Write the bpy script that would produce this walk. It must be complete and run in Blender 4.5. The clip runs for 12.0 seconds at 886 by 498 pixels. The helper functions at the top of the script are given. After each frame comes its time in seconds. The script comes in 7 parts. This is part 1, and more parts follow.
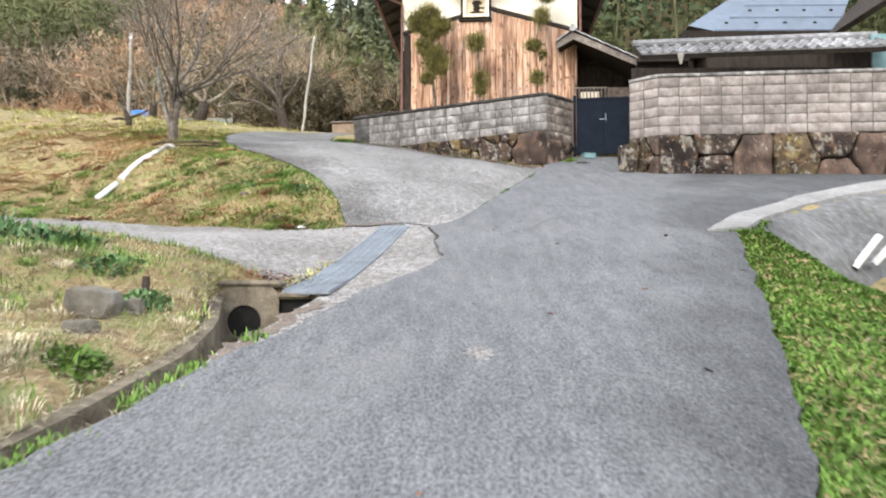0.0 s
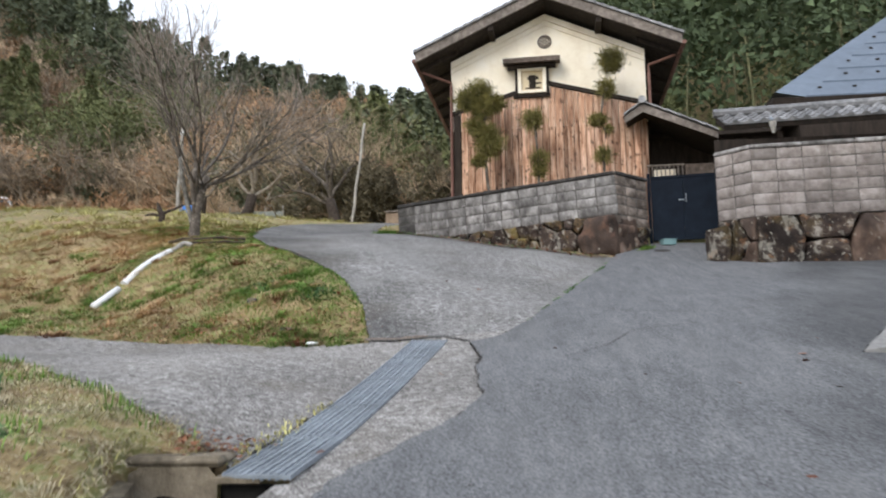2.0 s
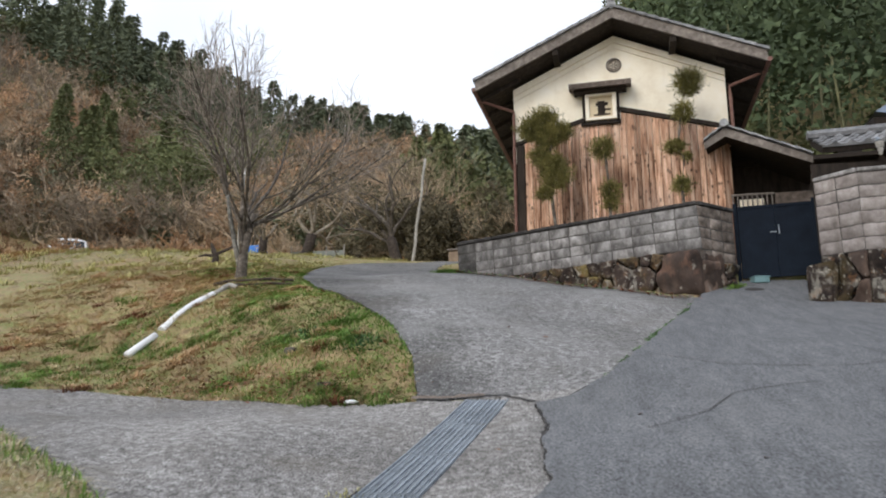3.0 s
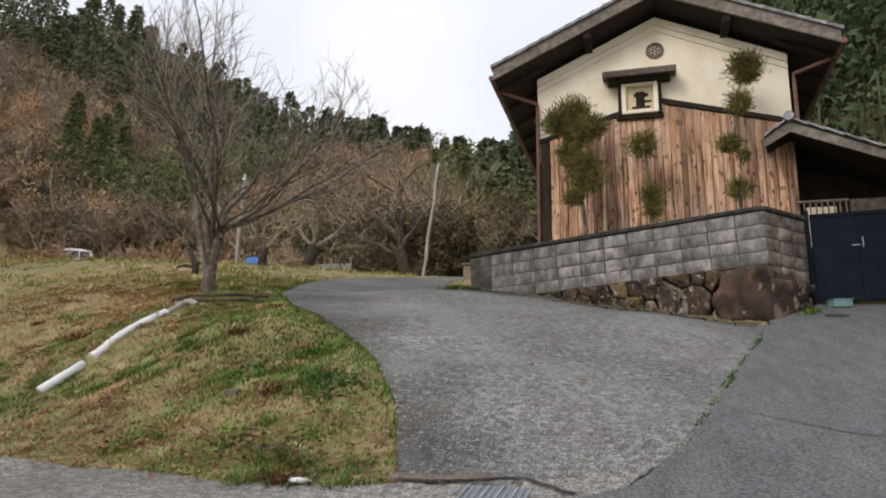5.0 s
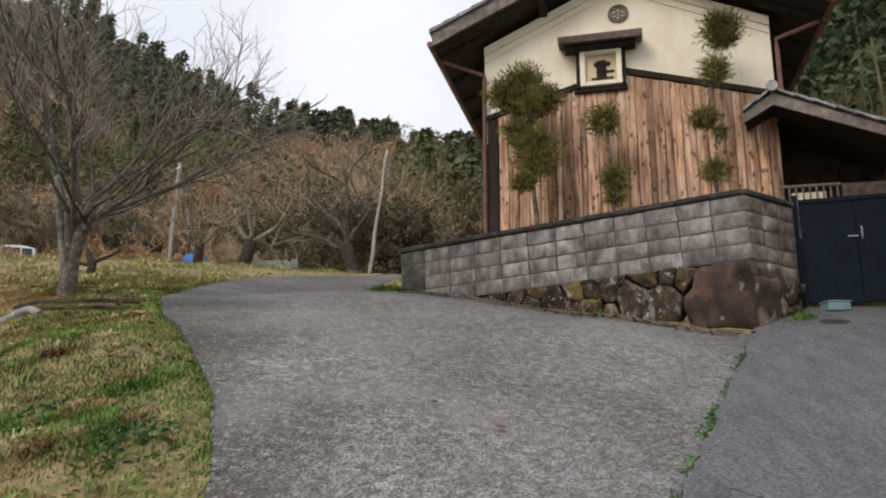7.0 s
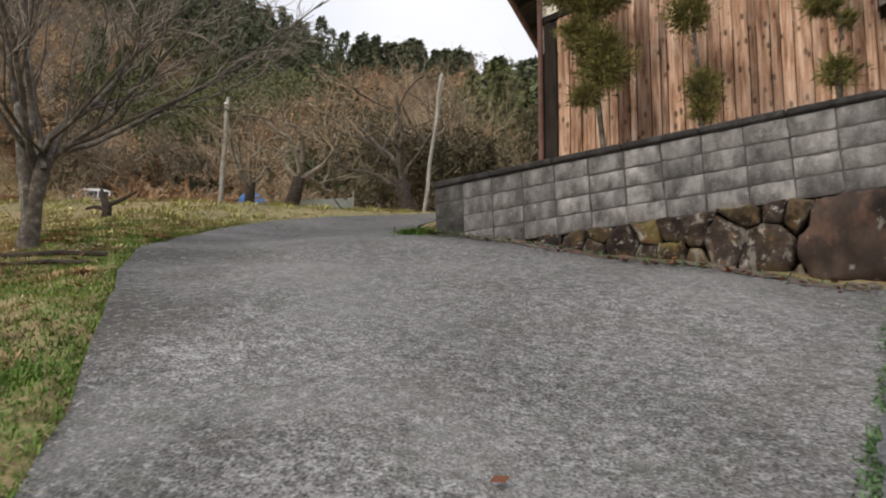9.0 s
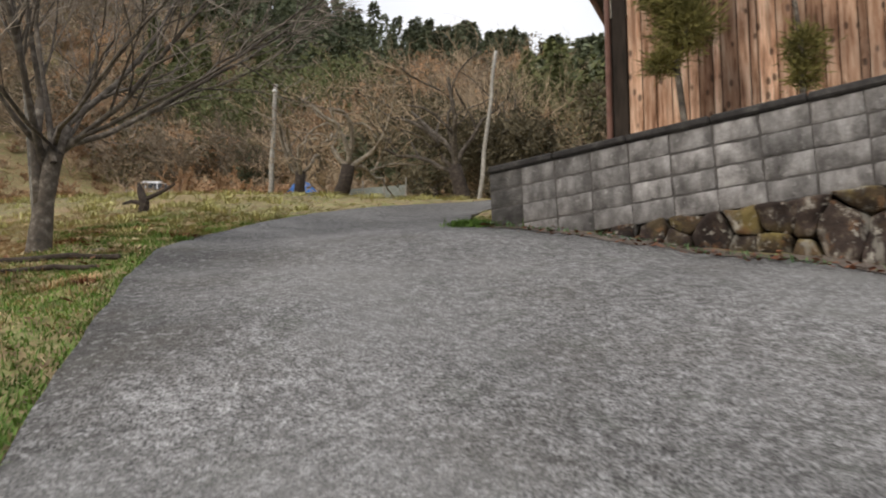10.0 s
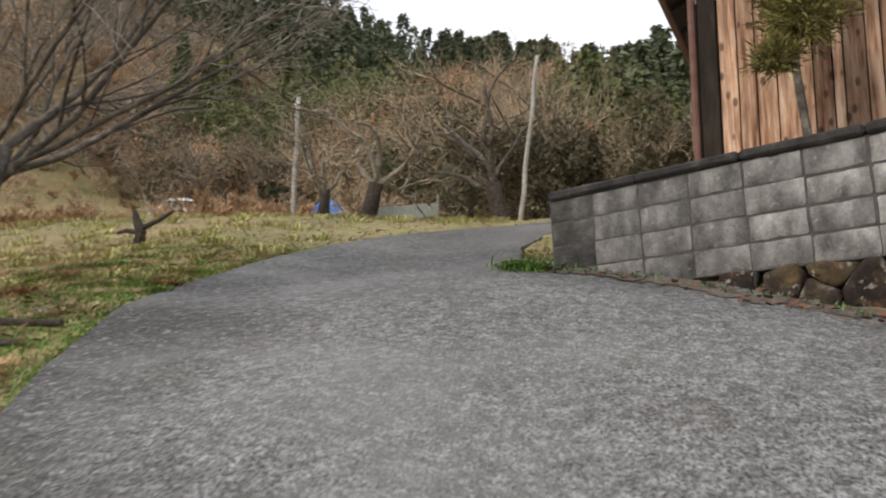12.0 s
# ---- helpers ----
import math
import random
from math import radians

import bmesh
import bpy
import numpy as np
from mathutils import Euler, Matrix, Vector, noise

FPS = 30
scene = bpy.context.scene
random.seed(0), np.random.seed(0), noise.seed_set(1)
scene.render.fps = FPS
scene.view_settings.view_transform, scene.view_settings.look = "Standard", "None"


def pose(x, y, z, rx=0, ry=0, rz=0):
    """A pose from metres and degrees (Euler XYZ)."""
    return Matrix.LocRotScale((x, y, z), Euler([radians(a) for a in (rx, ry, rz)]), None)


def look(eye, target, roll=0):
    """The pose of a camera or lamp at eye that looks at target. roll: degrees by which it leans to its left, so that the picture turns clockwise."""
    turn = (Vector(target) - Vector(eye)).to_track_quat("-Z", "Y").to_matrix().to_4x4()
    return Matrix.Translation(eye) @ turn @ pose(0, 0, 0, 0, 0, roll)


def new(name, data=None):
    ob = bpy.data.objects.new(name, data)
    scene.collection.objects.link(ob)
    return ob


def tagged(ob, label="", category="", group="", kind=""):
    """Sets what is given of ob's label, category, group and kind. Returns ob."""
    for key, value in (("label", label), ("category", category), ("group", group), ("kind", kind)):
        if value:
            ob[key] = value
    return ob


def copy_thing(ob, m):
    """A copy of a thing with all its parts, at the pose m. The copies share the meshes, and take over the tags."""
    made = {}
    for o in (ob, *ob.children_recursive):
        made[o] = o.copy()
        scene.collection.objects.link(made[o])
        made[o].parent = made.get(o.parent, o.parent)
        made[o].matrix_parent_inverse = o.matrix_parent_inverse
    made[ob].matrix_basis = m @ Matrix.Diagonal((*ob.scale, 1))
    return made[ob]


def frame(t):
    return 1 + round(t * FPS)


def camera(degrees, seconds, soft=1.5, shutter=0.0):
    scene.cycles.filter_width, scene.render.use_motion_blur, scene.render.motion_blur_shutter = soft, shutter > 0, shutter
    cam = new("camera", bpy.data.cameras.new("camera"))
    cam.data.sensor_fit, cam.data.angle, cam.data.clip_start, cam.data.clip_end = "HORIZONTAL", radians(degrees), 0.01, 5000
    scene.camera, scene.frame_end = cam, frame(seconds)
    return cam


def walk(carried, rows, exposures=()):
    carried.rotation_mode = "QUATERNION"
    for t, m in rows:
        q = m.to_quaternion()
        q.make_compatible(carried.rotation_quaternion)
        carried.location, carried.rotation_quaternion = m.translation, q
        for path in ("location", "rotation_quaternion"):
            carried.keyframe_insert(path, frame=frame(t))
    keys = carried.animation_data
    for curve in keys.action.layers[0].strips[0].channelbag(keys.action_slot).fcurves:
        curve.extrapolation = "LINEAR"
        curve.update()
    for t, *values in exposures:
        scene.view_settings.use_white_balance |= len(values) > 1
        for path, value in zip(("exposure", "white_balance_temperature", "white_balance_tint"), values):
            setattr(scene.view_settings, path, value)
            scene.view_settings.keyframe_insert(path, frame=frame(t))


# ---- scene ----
cam = camera(61.5, 12.0, soft=1.9, shutter=0.5)
METRES, EYE = 13.5, 1.32
ROWS = [
    (0.0, 0.0, 0.0, 0.0, -0.0, 2.24, -0.04),
    (0.5, 0.0062, 0.044, 0.0086, 1.12, 3.91, -0.41),
    (1.0, 0.0175, 0.0862, 0.0168, 1.43, 5.68, -0.56),
    (1.5, 0.0153, 0.1314, 0.0259, 3.13, 6.96, -0.88),
    (2.0, 0.0174, 0.1742, 0.0357, 5.21, 8.9, 0.54),
    (2.5, 0.0162, 0.2195, 0.0457, 8.44, 10.59, 0.61),
    (3.0, 0.016, 0.2648, 0.0535, 10.41, 11.84, 0.16),
    (5.0, -0.0042, 0.444, 0.0864, 11.68, 13.06, -0.85),
    (5.5, -0.0045, 0.4852, 0.0919, 9.55, 12.58, -0.72),
    (6.0, -0.0049, 0.5254, 0.0994, 9.68, 12.72, -1.18),
    (6.5, 0.0062, 0.563, 0.1097, 8.26, 12.94, -0.27),
    (7.0, 0.0194, 0.604, 0.12, 9.81, 12.74, -0.21),
    (9.0, 0.0286, 0.7574, 0.1516, 16.07, 7.75, -0.36),
    (9.5, 0.022, 0.7957, 0.1608, 18.43, 6.5, 0.04),
    (10.0, 0.0073, 0.833, 0.1697, 20.57, 6.59, 0.03),
    (10.5, -0.006, 0.869, 0.1795, 23.5, 6.86, 0.07),
    (11.0, -0.0232, 0.8992, 0.1891, 24.93, 7.2, -0.34),
    (11.5, -0.0377, 0.9254, 0.1975, 25.01, 7.62, -0.32),
    (12.0, -0.0494, 0.9514, 0.2092, 22.92, 7.52, 0.1),
]
walk(cam, [(t, pose(METRES * x, METRES * y, EYE + METRES * z, 90 + pitch, roll, yaw)) for t, x, y, z, yaw, pitch, roll in ROWS],
     exposures=((0.0, 1.4, 6600, 9), (0.7, 1.36, 6550, 9), (1.3, 0.98, 6400, 9), (2.0, 0.62, 6350, 9), (3.0, 0.36, 6400, 9), (5.0, 0.1, 6850, 10), (7.0, 0.08, 6850, 10), (9.0, 0.12, 6950, 10), (10.5, 0.25, 6950, 10), (12.0, 0.36, 6850, 9)))

# ---- sky and sun: a bright overcast winter day ----
world = bpy.data.worlds.new("overcast_sky")
scene.world = world
world.use_nodes = True
wn, wl = world.node_tree.nodes, world.node_tree.links
wn.clear()
sky = wn.new("ShaderNodeTexSky")
sky.sky_type, sky.sun_disc = "NISHITA", False
sky.sun_elevation, sky.sun_rotation = radians(38), radians(215)
sky.air_density, sky.dust_density, sky.ozone_density = 1.0, 6.0, 1.0
cloud = wn.new("ShaderNodeTexNoise")
cloud.inputs["Scale"].default_value, cloud.inputs["Detail"].default_value = 2.2, 5
ramp = wn.new("ShaderNodeValToRGB")
ramp.color_ramp.elements[0].position, ramp.color_ramp.elements[0].color = 0.3, (7.0, 7.6, 9.0, 1)
ramp.color_ramp.elements[1].position, ramp.color_ramp.elements[1].color = 0.7, (9.1, 9.45, 10.3, 1)
mix = wn.new("ShaderNodeMixRGB")
mix.inputs["Fac"].default_value = 0.88
back, out = wn.new("ShaderNodeBackground"), wn.new("ShaderNodeOutputWorld")
back.inputs["Strength"].default_value = 0.11
wl.new(cloud.outputs["Fac"], ramp.inputs["Fac"])
wl.new(sky.outputs["Color"], mix.inputs["Color1"])
wl.new(ramp.outputs["Color"], mix.inputs["Color2"])
wl.new(mix.outputs["Color"], back.inputs["Color"])
wl.new(back.outputs["Background"], out.inputs["Surface"])
sun = new("sun", bpy.data.lights.new("sun", "SUN"))
sun.data.energy, sun.data.angle, sun.data.color = 1.1, radians(25), (1.0, 0.95, 0.87)
sun.matrix_world = look((-20, -30, 30), (0, 10, 3))

# ---- small builders ----
from mathutils.geometry import delaunay_2d_cdt


def surf(name, stops, scale=6.0, rough=0.9, bump=0.3, bump_scale=60.0, metal=0.0, large=0.35, patch=0.25, vary=0.0, island=0.0, stretch=(1, 1, 1), spec=0.3, local=False, speckle=None, margins=(), knots=None, layers=()):
    """A matte procedural surface: fine grain through a colour ramp, large stains, and relief."""
    m = bpy.data.materials.new(name)
    m.use_nodes = True
    n, l = m.node_tree.nodes, m.node_tree.links
    b = n["Principled BSDF"]
    if local:
        pos = n.new("ShaderNodeTexCoord").outputs["Object"]
    else:
        pos = n.new("ShaderNodeNewGeometry").outputs["Position"]
    vm = n.new("ShaderNodeVectorMath")
    vm.operation = "MULTIPLY"
    vm.inputs[1].default_value = stretch
    l.new(pos, vm.inputs[0])
    grain = vm.outputs[0]
    if vary:
        # each piece is cut from its own part of the material
        own, shift = n.new("ShaderNodeObjectInfo"), n.new("ShaderNodeVectorMath")
        shift.operation = "MULTIPLY_ADD"
        shift.inputs[1].default_value = (37.0, 23.0, 11.0)
        l.new(own.outputs["Random"], shift.inputs[0])
        l.new(vm.outputs[0], shift.inputs[2])
        grain = shift.outputs[0]
    fine = n.new("ShaderNodeTexNoise")
    fine.inputs["Scale"].default_value, fine.inputs["Detail"].default_value, fine.inputs["Roughness"].default_value = scale, 9, 0.65
    l.new(grain, fine.inputs["Vector"])
    r = n.new("ShaderNodeValToRGB")
    while len(r.color_ramp.elements) < len(stops):
        r.color_ramp.elements.new(0.5)
    for e, (p, c) in zip(r.color_ramp.elements, stops):
        e.position, e.color = p, (*c, 1)
    l.new(fine.outputs["Fac"], r.inputs["Fac"])
    big = n.new("ShaderNodeTexNoise")
    big.inputs["Scale"].default_value, big.inputs["Detail"].default_value = large, 4
    l.new(pos, big.inputs["Vector"])
    mr = n.new("ShaderNodeMapRange")
    mr.inputs["From Min"].default_value, mr.inputs["From Max"].default_value = 0.3, 0.7
    mr.inputs["To Min"].default_value, mr.inputs["To Max"].default_value = 1 - patch, 1 + patch
    l.new(big.outputs["Fac"], mr.inputs["Value"])
    factor = mr.outputs["Result"]
    for amount, node, socket in ((vary, "ShaderNodeObjectInfo", "Random"), (island, "ShaderNodeNewGeometry", "Random Per Island")):
        if amount:
            src = n.new(node)
            k = n.new("ShaderNodeMapRange")
            k.inputs["To Min"].default_value, k.inputs["To Max"].default_value = 1 - amount, 1 + amount
            l.new(src.outputs[socket], k.inputs["Value"])
            mul = n.new("ShaderNodeMath")
            mul.operation = "MULTIPLY"
            l.new(factor, mul.inputs[0])
            l.new(k.outputs["Result"], mul.inputs[1])
            factor = mul.outputs[0]
    if speckle:
        sp, k, mul = n.new("ShaderNodeTexNoise"), n.new("ShaderNodeMapRange"), n.new("ShaderNodeMath")
        sp.inputs["Scale"].default_value, sp.inputs["Detail"].default_value, sp.inputs["Roughness"].default_value = speckle[0], 3, 0.6
        l.new(pos, sp.inputs["Vector"])
        k.inputs["From Min"].default_value, k.inputs["From Max"].default_value = 0.32, 0.68
        k.inputs["To Min"].default_value, k.inputs["To Max"].default_value = 1 - speckle[1], 1 + speckle[1] * 1.25
        l.new(sp.outputs["Fac"], k.inputs["Value"])
        mul.operation = "MULTIPLY"
        l.new(factor, mul.inputs[0])
        l.new(k.outputs["Result"], mul.inputs[1])
        factor = mul.outputs[0]
    if knots:
        # dark knots strung along the grain: (scale across, scale along, radius)
        kv, kd, k, mul = n.new("ShaderNodeVectorMath"), n.new("ShaderNodeTexVoronoi"), n.new("ShaderNodeMapRange"), n.new("ShaderNodeMath")
        kv.operation = "MULTIPLY"
        kv.inputs[1].default_value = (knots[0], knots[0], knots[1])
        kd.inputs["Scale"].default_value = 1.0
        l.new(pos, kv.inputs[0])
        l.new(kv.outputs[0], kd.inputs["Vector"])
        k.inputs["From Min"].default_value, k.inputs["From Max"].default_value = knots[2] * 0.6, knots[2]
        k.inputs["To Min"].default_value, k.inputs["To Max"].default_value = 0.25, 1.0
        l.new(kd.outputs["Distance"], k.inputs["Value"])
        mul.operation = "MULTIPLY"
        l.new(factor, mul.inputs[0])
        l.new(k.outputs["Result"], mul.inputs[1])
        factor = mul.outputs[0]
    for edge in margins:
        # a dirty margin, never driven on, along a straight line: (normal x, normal y, offset, width, amount)
        dot, add, k, mul = n.new("ShaderNodeVectorMath"), n.new("ShaderNodeMath"), n.new("ShaderNodeMapRange"), n.new("ShaderNodeMath")
        dot.operation = "DOT_PRODUCT"
        dot.inputs[1].default_value = (edge[0], edge[1], 0)
        l.new(pos, dot.inputs[0])
        add.operation = "MULTIPLY_ADD"
        add.inputs[1].default_value = 1.6
        l.new(big.outputs["Fac"], add.inputs[0])
        l.new(dot.outputs["Value"], add.inputs[2])
        k.inputs["From Min"].default_value, k.inputs["From Max"].default_value = edge[2] + 0.8, edge[2] + 0.8 + edge[3]
        k.inputs["To Min"].default_value, k.inputs["To Max"].default_value = 1 - edge[4], 1
        l.new(add.outputs[0], k.inputs["Value"])
        mul.operation = "MULTIPLY"
        l.new(factor, mul.inputs[0])
        l.new(k.outputs["Result"], mul.inputs[1])
        factor = mul.outputs[0]
    tint = n.new("ShaderNodeVectorMath")
    tint.operation = "SCALE"
    l.new(r.outputs["Color"], tint.inputs[0])
    l.new(factor, tint.inputs["Scale"])
    colour = tint.outputs[0]
    for size, lo, hi, paint, amount, pull in layers:
        # moss, lichen, dirt or worn flecks with a shape of their own
        lv, ln, lk, lm = n.new("ShaderNodeVectorMath"), n.new("ShaderNodeTexNoise"), n.new("ShaderNodeMapRange"), n.new("ShaderNodeMixRGB")
        lv.operation = "MULTIPLY_ADD"
        lv.inputs[1].default_value, lv.inputs[2].default_value = pull, (size, 3.1 * size, 7.7)
        l.new(pos, lv.inputs[0])
        ln.inputs["Scale"].default_value, ln.inputs["Detail"].default_value, ln.inputs["Roughness"].default_value = size, 5, 0.62
        l.new(lv.outputs[0], ln.inputs["Vector"])
        lk.inputs["From Min"].default_value, lk.inputs["From Max"].default_value, lk.inputs["To Max"].default_value = lo, hi, amount
        l.new(ln.outputs["Fac"], lk.inputs["Value"])
        l.new(lk.outputs["Result"], lm.inputs["Fac"])
        l.new(colour, lm.inputs["Color1"])
        lm.inputs["Color2"].default_value = (*paint, 1)
        colour = lm.outputs["Color"]
    l.new(colour, b.inputs["Base Color"])
    b.inputs["Roughness"].default_value, b.inputs["Metallic"].default_value = rough, metal
    b.inputs["Specular IOR Level"].default_value = spec
    if bump:
        bn = n.new("ShaderNodeTexNoise")
        bn.inputs["Scale"].default_value, bn.inputs["Detail"].default_value = bump_scale, 6
        l.new(vm.outputs[0], bn.inputs["Vector"])
        bp = n.new("ShaderNodeBump")
        bp.inputs["Strength"].default_value, bp.inputs["Distance"].default_value = bump, 0.02
        l.new(bn.outputs["Fac"], bp.inputs["Height"])
        l.new(bp.outputs["Normal"], b.inputs["Normal"])
    return m


def raw(name, verts, faces, material, parent=None, label="", smooth=False):
    me = bpy.data.meshes.new(name)
    me.from_pydata([tuple(v) for v in verts], [], [tuple(f) for f in faces])
    me.materials.append(material)
    if smooth:
        me.polygons.foreach_set("use_smooth", [True] * len(me.polygons))
    me.update()
    ob = new(name, me)
    ob.parent = parent
    if label:
        ob["label"] = label
    return ob


def part(name, bm, material, parent=None, label="", smooth=False):
    """Links a bmesh as ONE mesh object under a thing or a part."""
    me = bpy.data.meshes.new(name)
    bmesh.ops.recalc_face_normals(bm, faces=bm.faces)
    bm.to_mesh(me)
    bm.free()
    me.materials.append(material)
    if smooth:
        me.polygons.foreach_set("use_smooth", [True] * len(me.polygons))
    ob = new(name, me)
    ob.parent = parent
    if label:
        ob["label"] = label
    return ob


def holder(name, m, label, category, group="", kind=""):
    ob = new(name)
    ob.empty_display_size = 0.1
    ob.matrix_world = m
    return tagged(ob, label, category, group, kind)


def box(bm, lo, hi, bevel=0.0, m=None):
    """Adds a box between two corners, bevelled, optionally moved by m."""
    c = [(a + b) / 2 for a, b in zip(lo, hi)]
    s = [max(b - a, 1e-4) for a, b in zip(lo, hi)]
    t = Matrix.Translation(c) @ Matrix.Diagonal((*s, 1))
    if m is not None:
        t = m @ t
    g = bmesh.ops.create_cube(bm, size=1, matrix=t)
    if bevel:
        es = list({e for v in g["verts"] for e in v.link_edges})
        bmesh.ops.bevel(bm, geom=es, offset=bevel, segments=1, affect="EDGES")
    return bm


def tube(bm, pts, radii, sides=8, cap=True):
    """A tapered tube through points."""
    rings = []
    pts = [Vector(p) for p in pts]
    for i, p in enumerate(pts):
        d = (pts[min(i + 1, len(pts) - 1)] - pts[max(i - 1, 0)]).normalized()
        a = d.orthogonal().normalized()
        b = d.cross(a)
        r = radii[i] if hasattr(radii, "__len__") else radii
        rings.append([bm.verts.new(p + r * (math.cos(k * math.tau / sides) * a + math.sin(k * math.tau / sides) * b)) for k in range(sides)])
    for u, v in zip(rings, rings[1:]):
        best = min(range(sides), key=lambda k: (u[0].co - v[k].co).length)
        v[:] = v[best:] + v[:best]
        for k in range(sides):
            bm.faces.new((u[k], u[(k + 1) % sides], v[(k + 1) % sides], v[k]))
    if cap:
        bm.faces.new(rings[0][::-1])
        bm.faces.new(rings[-1])
    return bm


def prism(bm, poly, depth, m=None):
    """A polygon in local x, z given depth along local y."""
    a = [bm.verts.new((x, 0, z)) for x, z in poly]
    b = [bm.verts.new((x, depth, z)) for x, z in poly]
    bm.faces.new(a)
    bm.faces.new(b[::-1])
    for i in range(len(poly)):
        j = (i + 1) % len(poly)
        bm.faces.new((a[i], b[i], b[j], a[j]))
    if m is not None:
        bmesh.ops.transform(bm, matrix=m, verts=a + b)
    return bm


# ---- lie of the land: height profiles from south to north at a row of eastings ----
PROFILES = [
    (-80.0, [(-60, -4.0), (0, 4.0), (16, 9.0), (30, 16.0), (54, 30.0), (70, 41.0), (90, 51.0), (130, 55.0), (400, 50.0)]),
    (-40.0, [(-60, -6.0), (0, 1.5), (9, 3.0), (16, 4.8), (22, 6.3), (30, 8.2), (40, 10.3), (54, 13.0), (66, 17.2), (90, 30.0), (110, 36.0), (130, 36.0), (400, 32.0)]),
    (-12.0, [(-60, -8.0), (0, 0.6), (7, 1.85), (9.5, 2.25), (11.2, 2.35), (15, 3.4), (18, 4.6), (22, 5.95), (26, 6.9), (31, 7.7), (40, 9.0), (55, 12.5), (75, 23.0), (105, 36.0), (130, 37.0), (400, 30.0)]),
    (-8.0, [(-60, -8.5), (0, 0.6), (6, 1.7), (8, 2.0), (9.4, 2.1), (11.0, 2.2), (13, 2.65), (15, 3.35), (18, 4.7), (21.2, 5.65), (26, 6.7), (31, 7.4), (40, 8.6), (55, 12.0), (75, 20.0), (105, 33.0), (130, 34.0), (400, 28.0)]),
    (-6.0, [(-60, -8.8), (0, 0.5), (6, 1.55), (8, 1.9), (9.4, 2.02), (11.0, 2.12), (12.2, 2.35), (13.6, 2.76), (14.6, 3.55), (15.5, 4.0), (16.6, 4.42), (18.5, 4.85), (21, 5.45), (28.4, 6.9), (34, 7.5), (42, 8.4), (58, 12.0), (78, 20.0), (105, 31.0), (130, 32.0), (400, 26.0)]),
    (-4.4, [(-60, -9.2), (0, 0.3), (5, 1.3), (7.5, 1.75), (9.3, 1.92), (11.2, 2.06), (12.0, 2.35), (13.2, 2.95), (14.4, 3.66), (15.5, 3.98), (16.9, 4.37), (19, 4.8), (22, 5.5), (28.4, 6.88), (34, 7.5), (44, 8.6), (60, 12.0), (105, 30.0), (130, 31.0), (400, 26.0)]),
    (-2.5, [(-60, -9.8), (0, 0.15), (5.5, 1.05), (6.9, 1.5), (8.2, 1.68), (9.8, 1.9), (11.3, 2.12), (12.3, 2.76), (13, 3.06), (14, 3.48), (15, 3.78), (16.5, 4.17), (18, 4.58), (19.7, 4.95), (24, 5.95), (28.4, 6.75), (34, 7.4), (44, 8.6), (60, 12.0), (105, 30.0), (130, 31.0), (400, 26.0)]),
    (-1.2, [(-60, -10.2), (0, -0.15), (3.4, 0.5), (6.5, 1.14), (8, 1.4), (10, 1.83), (11.2, 2.12), (12.1, 2.55), (13, 2.94), (14.4, 3.40), (15.2, 3.62), (16.8, 4.12), (18.4, 4.55), (20, 4.95), (24, 5.85), (30, 6.9), (44, 8.8), (60, 12.0), (105, 30.0), (130, 31.0), (400, 26.0)]),
    (0.2, [(-60, -10.5), (0, -0.12), (5, 0.82), (7.3, 1.27), (8.6, 1.57), (10.6, 2.04), (12, 2.5), (13.2, 2.83), (14.8, 3.33), (16.8, 3.97), (18.4, 4.36), (20, 4.9), (24, 5.6), (30, 6.8), (44, 9.0), (60, 12.0), (105, 30.0), (130, 31.0), (400, 26.0)]),
    (2.0, [(-60, -10.5), (0, -0.12), (4.2, 0.72), (6, 1.1), (8.6, 1.72), (10.6, 2.18), (12.5, 2.62), (14, 2.98), (15.4, 3.32), (16.6, 3.68), (18, 4.12), (20, 4.8), (24, 5.6), (30, 7.0), (44, 10.0), (60, 18.0), (105, 34.0), (130, 35.0), (400, 32.0)]),
    (4.0, [(-60, -10.5), (0, -0.1), (4.2, 0.75), (6, 1.1), (8.6, 1.85), (10.6, 2.3), (12.5, 2.72), (14, 3.05), (15.8, 3.5), (17, 3.85), (18.5, 4.3), (20, 4.8), (24, 5.6), (30, 7.5), (40, 12.0), (60, 26.0), (105, 44.0), (130, 45.0), (400, 42.0)]),
    (8.0, [(-60, -10.5), (0, -0.1), (4.2, 0.8), (6, 1.15), (8.6, 1.7), (10.6, 2.25), (12.5, 2.9), (14, 3.2), (15.6, 3.48), (17, 3.8), (20, 4.8), (24, 5.6), (30, 8.0), (40, 14.0), (60, 30.0), (105, 50.0), (130, 52.0), (400, 48.0)]),
    (40.0, [(-60, -10.0), (0, -0.1), (8.6, 1.7), (12.5, 3.0), (15.6, 3.5), (24, 6.0), (30, 10.0), (40, 18.0), (60, 34.0), (105, 58.0), (130, 60.0), (400, 56.0)]),
]
SX = np.array([p[0] for p in PROFILES])
